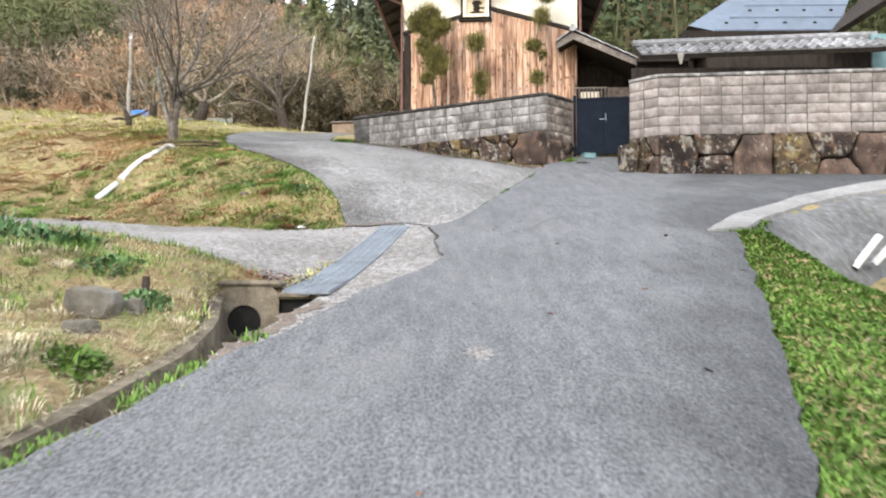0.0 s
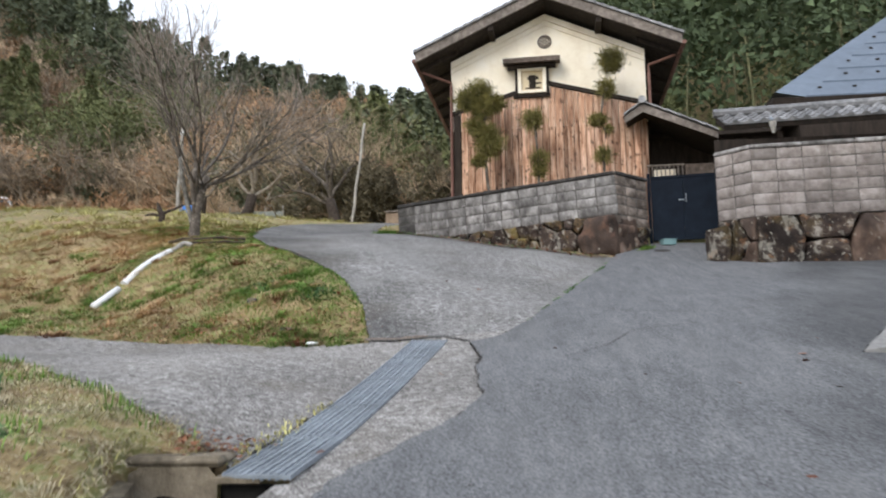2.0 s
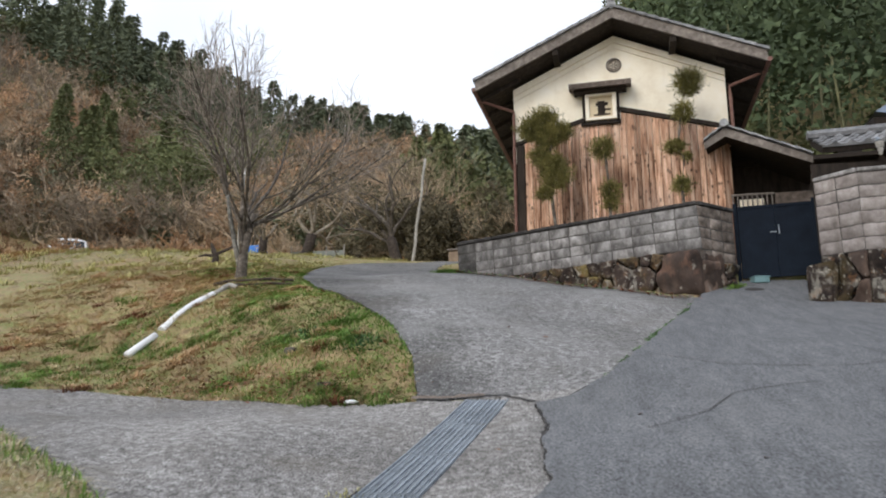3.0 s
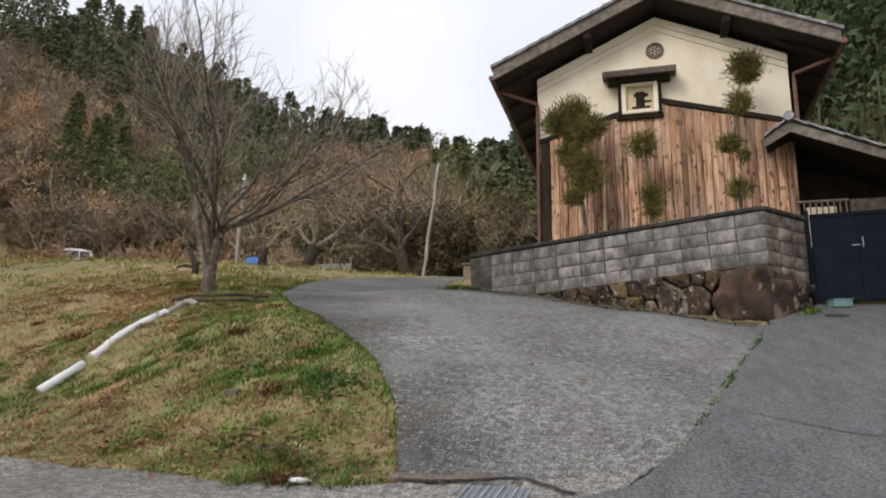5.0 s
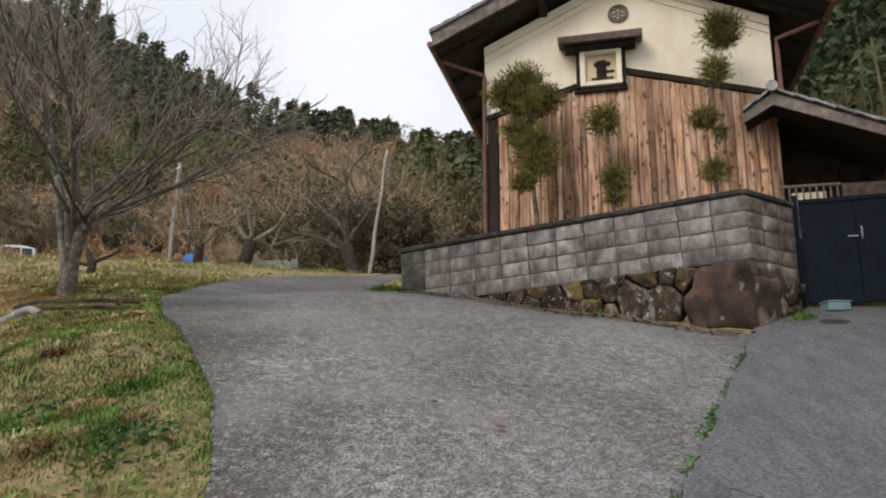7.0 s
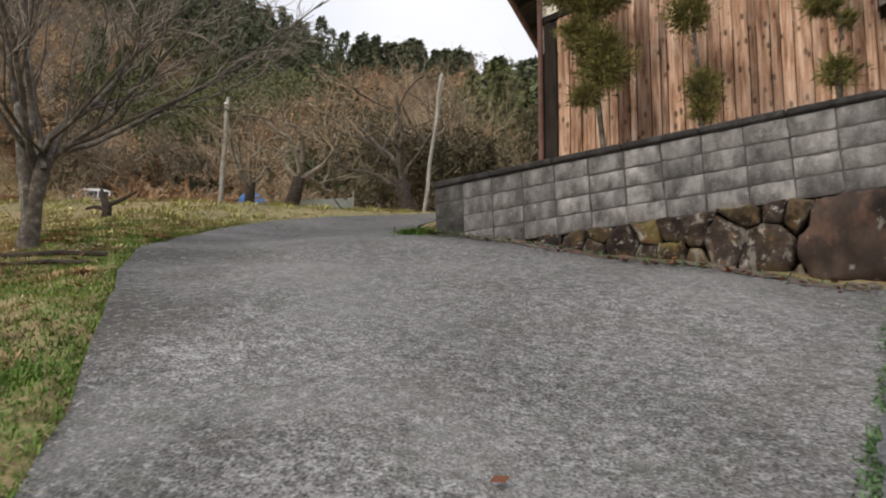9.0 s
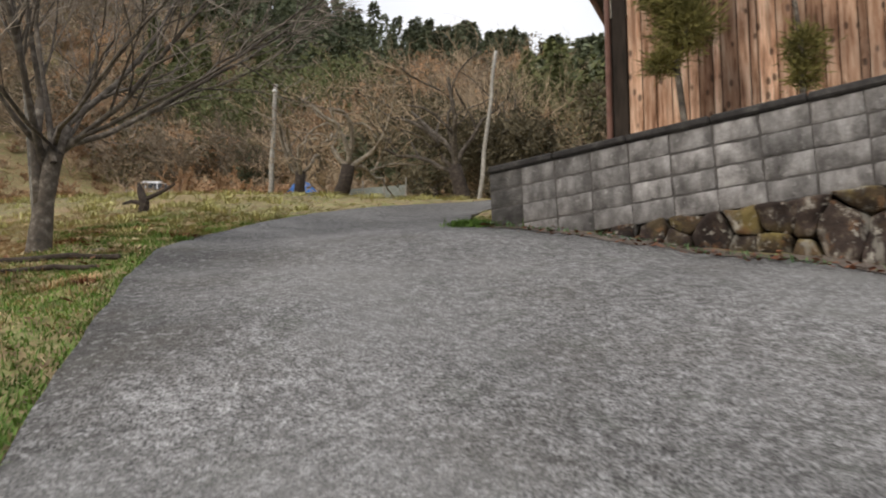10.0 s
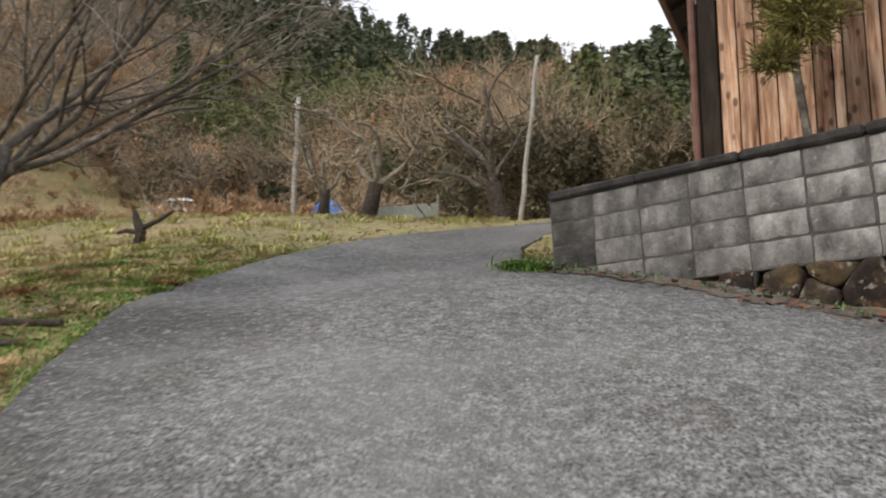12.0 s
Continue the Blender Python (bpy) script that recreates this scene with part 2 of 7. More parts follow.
def _mono(xs, ys, x):
    xs, ys = np.array(xs, float), np.array(ys, float)
    d = np.diff(ys) / np.diff(xs)
    h = np.diff(xs)
    m = np.concatenate([[d[0]], (d[:-1] * h[1:] + d[1:] * h[:-1]) / (h[:-1] + h[1:]), [d[-1]]])
    x = np.clip(x, xs[0], xs[-1])
    i = np.clip(np.searchsorted(xs, x) - 1, 0, len(xs) - 2)
    t = (x - xs[i]) / h[i]
    return ((2*t**3-3*t**2+1)*ys[i] + (t**3-2*t**2+t)*h[i]*m[i] + (-2*t**3+3*t**2)*ys[i+1] + (t**3-t**2)*h[i]*m[i+1])
def heights(x, y):
    x, y = np.atleast_1d(np.asarray(x, float)), np.atleast_1d(np.asarray(y, float))
    cols = np.array([_mono(*zip(*p[1]), y) for p in PROFILES])
    i = np.clip(np.searchsorted(SX, x) - 1, 0, len(SX) - 2)
    t = np.clip((x - SX[i]) / (SX[i+1] - SX[i]), 0, 1)
    t = t*t*(3-2*t)*.5 + t*.5
    k = np.arange(len(x))
    mound = 0.32 * np.exp(-((x + 17) / 6) ** 2 - ((y - 26) / 3.2) ** 2)
    return cols[i, k]*(1-t) + cols[i+1, k]*t + mound
def H(x, y): return float(heights([x],[y])[0])


def inside(poly, x, y):
    """Which of the points lie in the polygon."""
    x, y = np.asarray(x), np.asarray(y)
    hit = np.zeros(x.shape, bool)
    for (x0, y0), (x1, y1) in zip(poly, poly[1:] + poly[:1]):
        if y0 != y1:
            hit ^= ((y0 > y) != (y1 > y)) & (x < (x1 - x0) * (y - y0) / (y1 - y0) + x0)
    return hit


def dense(line, step=0.12, rough=0.0, seed=0, closed=True):
    """A polyline smoothed a little, cut into short steps and made ragged."""
    rng = random.Random(seed)
    pts = [Vector(p) for p in line]
    out_pts = []
    pairs = list(zip(pts, pts[1:] + (pts[:1] if closed else [])))
    if not closed:
        pairs = pairs[:len(pts) - 1]
    for a, b in pairs:
        k = max(1, int((b - a).length / step))
        n = Vector((-(b - a).y, (b - a).x)).normalized()
        for i in range(k):
            p = a.lerp(b, i / k)
            out_pts.append(tuple(p + n * (noise.noise(Vector((p.x * 2.1, p.y * 2.1, seed))) * rough + rng.uniform(-0.35, 0.35) * rough)))
    if not closed:
        out_pts.append(tuple(pts[-1]))
    return out_pts


def sheet(name, border, material, lift, step=0.25, skirt=0.12, relief=0.0, label=""):
    """A slab of paving that follows the land inside a border, with its edge turned down."""
    bx, by = zip(*border)
    gx, gy = np.meshgrid(np.arange(min(bx), max(bx), step), np.arange(min(by), max(by), step))
    gx, gy = gx.ravel(), gy.ravel()
    keep = inside(list(border), gx, gy)
    pts = [Vector(p) for p in border] + [Vector((a, b)) for a, b in zip(gx[keep], gy[keep])]
    nb = len(border)
    v, _, f, _, _, _ = delaunay_2d_cdt(pts, [(i, (i + 1) % nb) for i in range(nb)], [], 1, 1e-4)
    xs, ys = np.array([p[0] for p in v]), np.array([p[1] for p in v])
    zs = heights(xs, ys) + lift
    if relief:
        zs += np.array([noise.noise(Vector((a * 0.9, b * 0.9, 3.3))) for a, b in zip(xs, ys)]) * relief
    verts = list(zip(xs, ys, zs))
    count = {}
    for t in f:
        for i in range(len(t)):
            e = (t[i], t[(i + 1) % len(t)])
            key = tuple(sorted(e))
            count[key] = None if key in count else e
    faces = [tuple(t) for t in f]
    low = {}
    for e in count.values():
        if e:
            for i in e:
                if i not in low:
                    low[i] = len(verts)
                    verts.append((verts[i][0], verts[i][1], verts[i][2] - skirt))
            faces.append((e[1], e[0], low[e[0]], low[e[1]]))
    ob = raw(name, verts, faces, material, smooth=False)
    return tagged(ob, label, kind="structure")


# ---- materials ----
ASPHALT = surf("asphalt", [(0.32, (0.103, 0.105, 0.109)), (0.5, (0.128, 0.131, 0.136)), (0.68, (0.158, 0.16, 0.163))], scale=3.0, bump=0.6, bump_scale=110, large=0.5, patch=0.1, speckle=(48, 0.6), stretch=(2.4, 0.5, 1), margins=((-0.947, 0.32, -0.3, 0.8, 0.48),), layers=((0.7, 0.5, 0.7, (0.2, 0.2, 0.2), 0.35, (1.5, 0.6, 1)), (14, 0.6, 0.7, (0.09, 0.09, 0.092), 0.5, (1, 1, 1)), (42, 0.62, 0.7, (0.3, 0.3, 0.3), 0.6, (1, 1, 1))))
CONCRETE_ROAD = surf("worn_concrete_road", [(0.34, (0.105, 0.1, 0.096)), (0.5, (0.175, 0.17, 0.165)), (0.62, (0.25, 0.245, 0.24))], scale=13, bump=0.9, bump_scale=60, large=0.6, patch=0.2, speckle=(58, 0.8), margins=((0.869, 0.495, 4.339, 1.0, 0.52), (-0.304, -0.952, -17.4, 0.9, 0.36)), layers=((1.1, 0.5, 0.72, (0.095, 0.083, 0.066), 0.5, (1, 1, 1)), (2.3, 0.55, 0.72, (0.1, 0.108, 0.085), 0.45, (1, 1, 1)), (11, 0.55, 0.66, (0.085, 0.08, 0.075), 0.6, (1, 1, 1)), (0.55, 0.5, 0.68, (0.27, 0.265, 0.255), 0.5, (1, 1, 1)), (24, 0.57, 0.65, (0.42, 0.415, 0.405), 0.6, (1, 1, 1))))
CONCRETE_SIDE = surf("worn_concrete_track", [(0.34, (0.115, 0.1076, 0.0994)), (0.5, (0.1978, 0.1877, 0.1766)), (0.62, (0.2852, 0.2742, 0.2613))], scale=13, bump=0.9, bump_scale=60, large=0.6, patch=0.25, speckle=(58, 0.8), layers=((1.3, 0.5, 0.72, (0.13, 0.112, 0.088), 0.5, (1, 1, 1)), (9, 0.56, 0.68, (0.085, 0.08, 0.075), 0.5, (1, 1, 1)), (30, 0.57, 0.67, (0.38, 0.37, 0.36), 0.6, (1, 1, 1))))
CONCRETE_PALE = surf("pale_concrete", [(0.3, (0.17, 0.166, 0.16)), (0.6, (0.27, 0.264, 0.254)), (0.75, (0.36, 0.35, 0.338))], scale=14, bump=0.35, large=1.0, patch=0.25)
CONCRETE_DARK = surf("dark_weathered_concrete", [(0.3, (0.075, 0.075, 0.075)), (0.55, (0.14, 0.14, 0.138)), (0.75, (0.23, 0.228, 0.222))], scale=8, bump=0.5, large=0.9, patch=0.35, layers=((3, 0.56, 0.7, (0.07, 0.075, 0.05), 0.5, (1, 1, 1)),))
CONCRETE_DAMP = surf("damp_mossy_concrete", [(0.3, (0.075, 0.062, 0.044)), (0.55, (0.165, 0.138, 0.1)), (0.75, (0.26, 0.226, 0.175))], scale=9, bump=0.5, large=1.2, patch=0.35)
SOIL_GRASS = surf("winter_turf_soil", [(0.32, (0.0862, 0.0644, 0.0368)), (0.42, (0.207, 0.1518, 0.0805)), (0.5, (0.3105, 0.2415, 0.1265)), (0.57, (0.1782, 0.2012, 0.069)), (0.68, (0.391, 0.3105, 0.1782))], scale=4.5, bump=0.9, bump_scale=28, large=0.16, patch=0.3, layers=((0.35, 0.48, 0.66, (0.37, 0.25, 0.14), 0.65, (1, 1, 1)), (1.6, 0.55, 0.66, (0.15, 0.19, 0.055), 0.5, (1, 1, 1)), (7, 0.58, 0.68, (0.1, 0.062, 0.034), 0.6, (1, 1, 1))))
STEEL_GRATE = surf("galvanised_steel", [(0.3, (0.187, 0.2125, 0.238)), (0.6, (0.2805, 0.3145, 0.3485)), (0.75, (0.357, 0.3825, 0.408))], scale=18, rough=0.5, metal=0.3, bump=0.1, large=2.0, patch=0.2)
# near-black that stands in for unlit depth in holes and gaps
DARK_VOID = surf("void_black", [(0.3, (0.006, 0.006, 0.006)), (0.7, (0.02, 0.018, 0.015))], scale=8, bump=0.2)
BLOCK = surf("weathered_concrete_block", [(0.30, (0.07, 0.065, 0.061)), (0.44, (0.16, 0.15, 0.143)), (0.56, (0.255, 0.242, 0.232)), (0.72, (0.4, 0.385, 0.37))], scale=4.5, bump=0.8, bump_scale=45, large=1.6, patch=0.32, vary=0.26, stretch=(1.3, 1.3, 0.75), layers=((3.0, 0.5, 0.68, (0.06, 0.055, 0.052), 0.38, (1.6, 1.6, 0.3)), (16, 0.6, 0.7, (0.4, 0.385, 0.37), 0.5, (1, 1, 1))))
BLOCK_BROWN = surf("brown_stained_concrete_block", [(0.30, (0.07, 0.055, 0.045)), (0.46, (0.15, 0.122, 0.1)), (0.58, (0.23, 0.19, 0.16)), (0.72, (0.34, 0.29, 0.25))], scale=5, bump=0.8, bump_scale=45, large=1.6, patch=0.35, vary=0.16)
BLOCK_DARK = surf("blackened_concrete_block", [(0.30, (0.04, 0.037, 0.034)), (0.5, (0.09, 0.084, 0.078)), (0.72, (0.19, 0.18, 0.17))], scale=5, bump=0.8, bump_scale=45, large=1.3, patch=0.3, vary=0.2)
BLOCK_PALE = surf("pale_concrete_block", [(0.28, (0.14, 0.118, 0.108)), (0.45, (0.235, 0.204, 0.188)), (0.6, (0.32, 0.286, 0.266)), (0.76, (0.42, 0.385, 0.362))], scale=5.0, bump=0.8, bump_scale=70, large=0.9, patch=0.2, vary=0.2, layers=((2.6, 0.52, 0.7, (0.13, 0.112, 0.1), 0.55, (1.8, 1.8, 0.22)), (14, 0.58, 0.7, (0.2, 0.17, 0.155), 0.5, (1, 1, 1))))
MORTAR = surf("dark_mortar", [(0.3, (0.045, 0.04, 0.037)), (0.7, (0.125, 0.115, 0.107))], scale=12, bump=0.4)
COPING = surf("black_stained_coping", [(0.3, (0.018, 0.016, 0.015)), (0.55, (0.05, 0.046, 0.043)), (0.75, (0.13, 0.12, 0.11))], scale=7, bump=0.5, large=1.5, patch=0.3)
STONE = surf("rust_brown_field_stone", [(0.30, (0.0117, 0.0078, 0.0065)), (0.46, (0.0273, 0.0189, 0.0156)), (0.55, (0.0481, 0.0338, 0.0267)), (0.60, (0.091, 0.0702, 0.0533)), (0.66, (0.26, 0.234, 0.2015))], scale=4.0, bump=0.8, bump_scale=22, large=1.1, patch=0.45, vary=0.4, layers=((2.4, 0.52, 0.62, (0.18, 0.13, 0.045), 0.22, (1, 1, 1)), (5.5, 0.58, 0.66, (0.2, 0.1, 0.045), 0.5, (1, 1, 1)), (3.4, 0.56, 0.62, (0.36, 0.34, 0.29), 0.42, (1.6, 1.6, 0.8)), (12, 0.6, 0.66, (0.45, 0.42, 0.36), 0.6, (1, 1, 1))))
STONE_MOSS = surf("lichen_mottled_stone", [(0.30, (0.0195, 0.0137, 0.0091)), (0.44, (0.039, 0.0273, 0.0175)), (0.54, (0.091, 0.0618, 0.0325)), (0.61, (0.065, 0.052, 0.0403)), (0.68, (0.234, 0.208, 0.1625))], scale=5.0, bump=0.8, bump_scale=22, large=1.3, patch=0.45, vary=0.4, layers=((2.4, 0.52, 0.62, (0.26, 0.2, 0.07), 0.6, (1, 1, 1)), (5.5, 0.58, 0.66, (0.2, 0.1, 0.045), 0.5, (1, 1, 1)), (3.4, 0.56, 0.62, (0.36, 0.34, 0.29), 0.42, (1.6, 1.6, 0.8)), (12, 0.6, 0.66, (0.45, 0.42, 0.36), 0.6, (1, 1, 1))))
PLASTER = surf("cream_lime_plaster", [(0.25, (0.74, 0.64, 0.49)), (0.5, (0.88, 0.8, 0.65)), (0.75, (0.92, 0.86, 0.75))], scale=1.6, bump=0.12, bump_scale=40, large=0.5, patch=0.07, layers=((2.5, 0.55, 0.75, (0.62, 0.52, 0.38), 0.3, (1.4, 1.4, 0.35)),))
PLANK = surf("weathered_cedar_plank", [(0.3, (0.0648, 0.0302, 0.0184)), (0.4, (0.27, 0.1404, 0.0842)), (0.5, (0.4968, 0.2916, 0.189)), (0.66, (0.7344, 0.5292, 0.3888))], scale=11, bump=0.6, bump_scale=30, large=0.8, patch=0.3, vary=0.45, stretch=(1.3, 1.3, 0.12), knots=(8.5, 4.2, 0.25), layers=((1.1, 0.52, 0.7, (0.5, 0.38, 0.31), 0.45, (1, 1, 0.4)), (5, 0.6, 0.72, (0.13, 0.06, 0.035), 0.5, (2, 2, 0.15)), (16, 0.5, 0.64, (0.2, 0.1, 0.06), 0.5, (2.2, 2.2, 0.08))))
HOOD_WOOD = surf("dark_weathered_hood", [(0.3, (0.055, 0.043, 0.035)), (0.55, (0.125, 0.098, 0.08)), (0.75, (0.2, 0.165, 0.14))], scale=9, bump=0.4, large=1.0, patch=0.25)
YELLOW_PLASTER = surf("yellowed_plaster", [(0.3, (0.6, 0.48, 0.3)), (0.7, (0.76, 0.66, 0.48))], scale=3, bump=0.1)
BOULDER = surf("rust_stained_boulder", [(0.30, (0.0348, 0.0232, 0.0186)), (0.46, (0.087, 0.058, 0.0441)), (0.58, (0.145, 0.0986, 0.0742)), (0.7, (0.232, 0.1914, 0.1624))], scale=2.2, bump=0.7, bump_scale=16, large=1.6, patch=0.5, vary=0.3, stretch=(1, 1, 0.6), layers=((2.0, 0.52, 0.66, (0.035, 0.03, 0.028), 0.45, (1.5, 1.5, 0.5)), (3.2, 0.58, 0.68, (0.17, 0.09, 0.06), 0.5, (1, 1, 0.6)), (7, 0.62, 0.68, (0.36, 0.33, 0.28), 0.55, (1.4, 1.4, 0.7))))
# dark timber; under eaves and indoors its near-black also stands in for shade
DARK_AND_SHADED_WOOD = surf("dark_and_shaded_timber", [(0.3, (0.012, 0.009, 0.007)), (0.6, (0.035, 0.026, 0.02)), (0.8, (0.075, 0.058, 0.045))], scale=10, bump=0.4, stretch=(1, 1, 0.2), vary=0.2)
GREY_WOOD = surf("grey_weathered_bargeboard", [(0.3, (0.10, 0.084, 0.073)), (0.55, (0.21, 0.18, 0.157)), (0.75, (0.33, 0.297, 0.265))], scale=9, bump=0.4, large=1.0, patch=0.25)
ROOF_TILE = surf("silver_grey_clay_tile", [(0.3, (0.10, 0.10, 0.105)), (0.55, (0.24, 0.24, 0.245)), (0.75, (0.42, 0.42, 0.42))], scale=7, rough=0.55, bump=0.2, vary=0.25, island=0.25, spec=0.5)
METAL_ROOF = surf("pale_blue_sheet_roof", [(0.3, (0.1, 0.128, 0.168)), (0.6, (0.128, 0.16, 0.204)), (0.8, (0.16, 0.19, 0.232))], scale=3, rough=0.45, metal=0.15, bump=0.05, large=0.5, patch=0.08, vary=0.06)
NAVY_STEEL = surf("navy_painted_steel", [(0.3, (0.004, 0.007, 0.013)), (0.6, (0.007, 0.012, 0.021)), (0.8, (0.013, 0.02, 0.032))], scale=4, rough=0.7, bump=0.05, large=0.8, patch=0.15, spec=0.12)
COPPER_PIPE = surf("reddish_brown_downpipe", [(0.3, (0.11, 0.05, 0.038)), (0.7, (0.2, 0.105, 0.08))], scale=6, rough=0.55, bump=0.05)
WHITE_PVC = surf("white_plastic_pipe", [(0.3, (0.66, 0.66, 0.65)), (0.7, (0.82, 0.82, 0.82))], scale=5, rough=0.45, bump=0.05, large=2, patch=0.08)
BARK = surf("grey_cherry_bark", [(0.3, (0.0425, 0.0375, 0.0312)), (0.52, (0.1063, 0.0875, 0.07)), (0.68, (0.2375, 0.21, 0.1775))], scale=11, bump=0.8, bump_scale=26, large=2.5, patch=0.35)
BARK_DARK = surf("dark_gnarled_bark", [(0.3, (0.018, 0.013, 0.01)), (0.55, (0.055, 0.042, 0.033)), (0.75, (0.12, 0.1, 0.082))], scale=11, bump=0.8, bump_scale=26)
POLE_GREY = surf("bleached_pole", [(0.3, (0.23, 0.215, 0.19)), (0.7, (0.42, 0.4, 0.36))], scale=12, bump=0.2, large=1.5, patch=0.2)
CAR_WHITE = surf("white_car_paint", [(0.3, (0.66, 0.67, 0.69)), (0.7, (0.78, 0.79, 0.8))], scale=2, rough=0.3, bump=0.0, spec=0.5)
BLACK_GLASS = surf("dark_car_glass", [(0.3, (0.02, 0.024, 0.028)), (0.7, (0.035, 0.04, 0.045))], scale=2, rough=0.15, bump=0.0, spec=0.5)
RUBBER = surf("black_rubber", [(0.3, (0.012, 0.012, 0.012)), (0.7, (0.03, 0.03, 0.03))], scale=9, bump=0.2)
BLUE_TARP = surf("blue_tarpaulin", [(0.3, (0.03, 0.12, 0.38)), (0.7, (0.06, 0.2, 0.5))], scale=6, rough=0.6, bump=0.3)
NET_GREY = surf("faded_net", [(0.3, (0.17, 0.185, 0.165)), (0.7, (0.27, 0.285, 0.26))], scale=9, bump=0.3)
CLAY_DARK = surf("washed_in_dirt", [(0.3, (0.1, 0.078, 0.062)), (0.7, (0.185, 0.152, 0.126))], scale=8, bump=0.5, speckle=(60, 0.5))
CLAY = surf("tan_clay", [(0.3, (0.2, 0.145, 0.1)), (0.7, (0.34, 0.255, 0.185))], scale=4, bump=0.4)
THICKET = surf("dull_olive_thicket", [(0.3, (0.085, 0.072, 0.045)), (0.72, (0.21, 0.18, 0.115))], scale=2.0, rough=0.8, bump=0.0, island=0.4, spec=0.2)
TEAL = surf("faded_teal_panel", [(0.3, (0.12, 0.21, 0.22)), (0.7, (0.2, 0.32, 0.33))], scale=6, rough=0.7, bump=0.1)
ORANGE_WOOD = surf("orange_brown_timber", [(0.3, (0.2, 0.085, 0.035)), (0.7, (0.36, 0.17, 0.075))], scale=8, bump=0.2, stretch=(0.3, 1, 1))
PALE_STONE = surf("pale_boulder", [(0.3, (0.07, 0.062, 0.05)), (0.6, (0.17, 0.155, 0.13)), (0.8, (0.3, 0.28, 0.24))], scale=5, bump=0.6, bump_scale=25)


def leafy(name, dark, light, patch=0.25, large=0.5, island=0.4):
    return surf(name, [(0.3, dark), (0.72, light)], scale=2.0, rough=0.75, bump=0.0, large=large, patch=patch, island=island, spec=0.2)


GRASS_GREEN = leafy("green_grass", (0.0774, 0.15, 0.0271), (0.213, 0.3291, 0.0774))
GRASS_STRAW = leafy("straw_grass", (0.33, 0.242, 0.1265), (0.66, 0.539, 0.33))
GRASS_OLIVE = leafy("olive_grass", (0.2464, 0.2352, 0.0874), (0.5152, 0.4816, 0.2128))
GRASS_LUSH = leafy("lush_lawn", (0.0506, 0.1058, 0.0166), (0.138, 0.23, 0.046))
GRASS_PALE = leafy("pale_yellow_green_grass", (0.29, 0.28, 0.1), (0.56, 0.52, 0.24))
GRASS_GREY = leafy("bleached_grey_grass", (0.299, 0.2587, 0.1667), (0.644, 0.575, 0.4025))
GRASS_RUST = leafy("rusty_bent_grass", (0.3024, 0.1848, 0.0952), (0.5824, 0.3808, 0.2128))
DEAD_LEAF = leafy("rust_dead_leaves", (0.11, 0.04, 0.022), (0.27, 0.115, 0.06))
WEED = leafy("dark_weed_leaves", (0.0525, 0.1125, 0.045), (0.165, 0.27, 0.1125))
NEEDLE = leafy("pruned_pine_needles", (0.0715, 0.0715, 0.0234), (0.273, 0.2405, 0.078))
CEDAR = leafy("cedar_foliage", (0.0624, 0.0792, 0.0504), (0.186, 0.204, 0.12), island=0.12, large=0.06, patch=0.4)
BROADLEAF = leafy("evergreen_broadleaf", (0.0805, 0.0978, 0.0414), (0.2185, 0.23, 0.1035), island=0.12, large=0.08, patch=0.4)
BAMBOO = leafy("bamboo_foliage", (0.045, 0.068, 0.034), (0.11, 0.14, 0.068), island=0.12, large=0.3, patch=0.5)
CULM = leafy("dull_bamboo_stem", (0.1, 0.1, 0.05), (0.2, 0.19, 0.105))
TWIG_BROWN = leafy("brown_winter_twigs", (0.286, 0.2145, 0.1452), (0.616, 0.4785, 0.33), island=0.35, large=0.11, patch=0.5)
TWIG_UMBER = leafy("umber_winter_twigs", (0.17, 0.135, 0.1), (0.4, 0.325, 0.24), island=0.35, large=0.07, patch=0.5)
TWIG_RUST = leafy("rusty_winter_foliage", (0.27, 0.16, 0.092), (0.54, 0.35, 0.21), large=0.12, patch=0.45)
TWIG_GREY = leafy("grey_twigs", (0.1463, 0.1235, 0.104), (0.39, 0.3331, 0.2762))

# ---- ground and paving ----
ASPHALT_AREA = [(-4.2, -6), (-2.5, 0), (-1.78, 3.2), (-1.44, 4.6), (-1.08, 5.4), (-0.84, 6.2), (-0.72, 6.75), (-0.36, 7.5), (-0.1, 8.1), (0.03, 8.5), (-0.03, 8.75), (-0.1, 9.45), (-0.06, 9.9), (-0.2, 10.62),
                (0.08, 10.78), (0.5, 11.35), (0.88, 12.5), (1.08, 13.2), (1.42, 14.3), (1.86, 15.75), (2.2, 16.9), (2.38, 17.4), (2.75, 17.78), (3.2, 18.3), (3.3, 18.6), (4.5, 18.6), (4.2, 16.9), (4.7, 15.9),
                (9.0, 15.3), (22, 14.6), (22, 14.0), (10, 13.4), (7.8, 13.0), (5.54, 11.7), (3.86, 9.84), (3.1, 8.8), (3.4, 8.6), (2.5, 5.75), (1.94, 4.18), (1.5, 3.05), (0.3, 0), (-1.6, -6)]
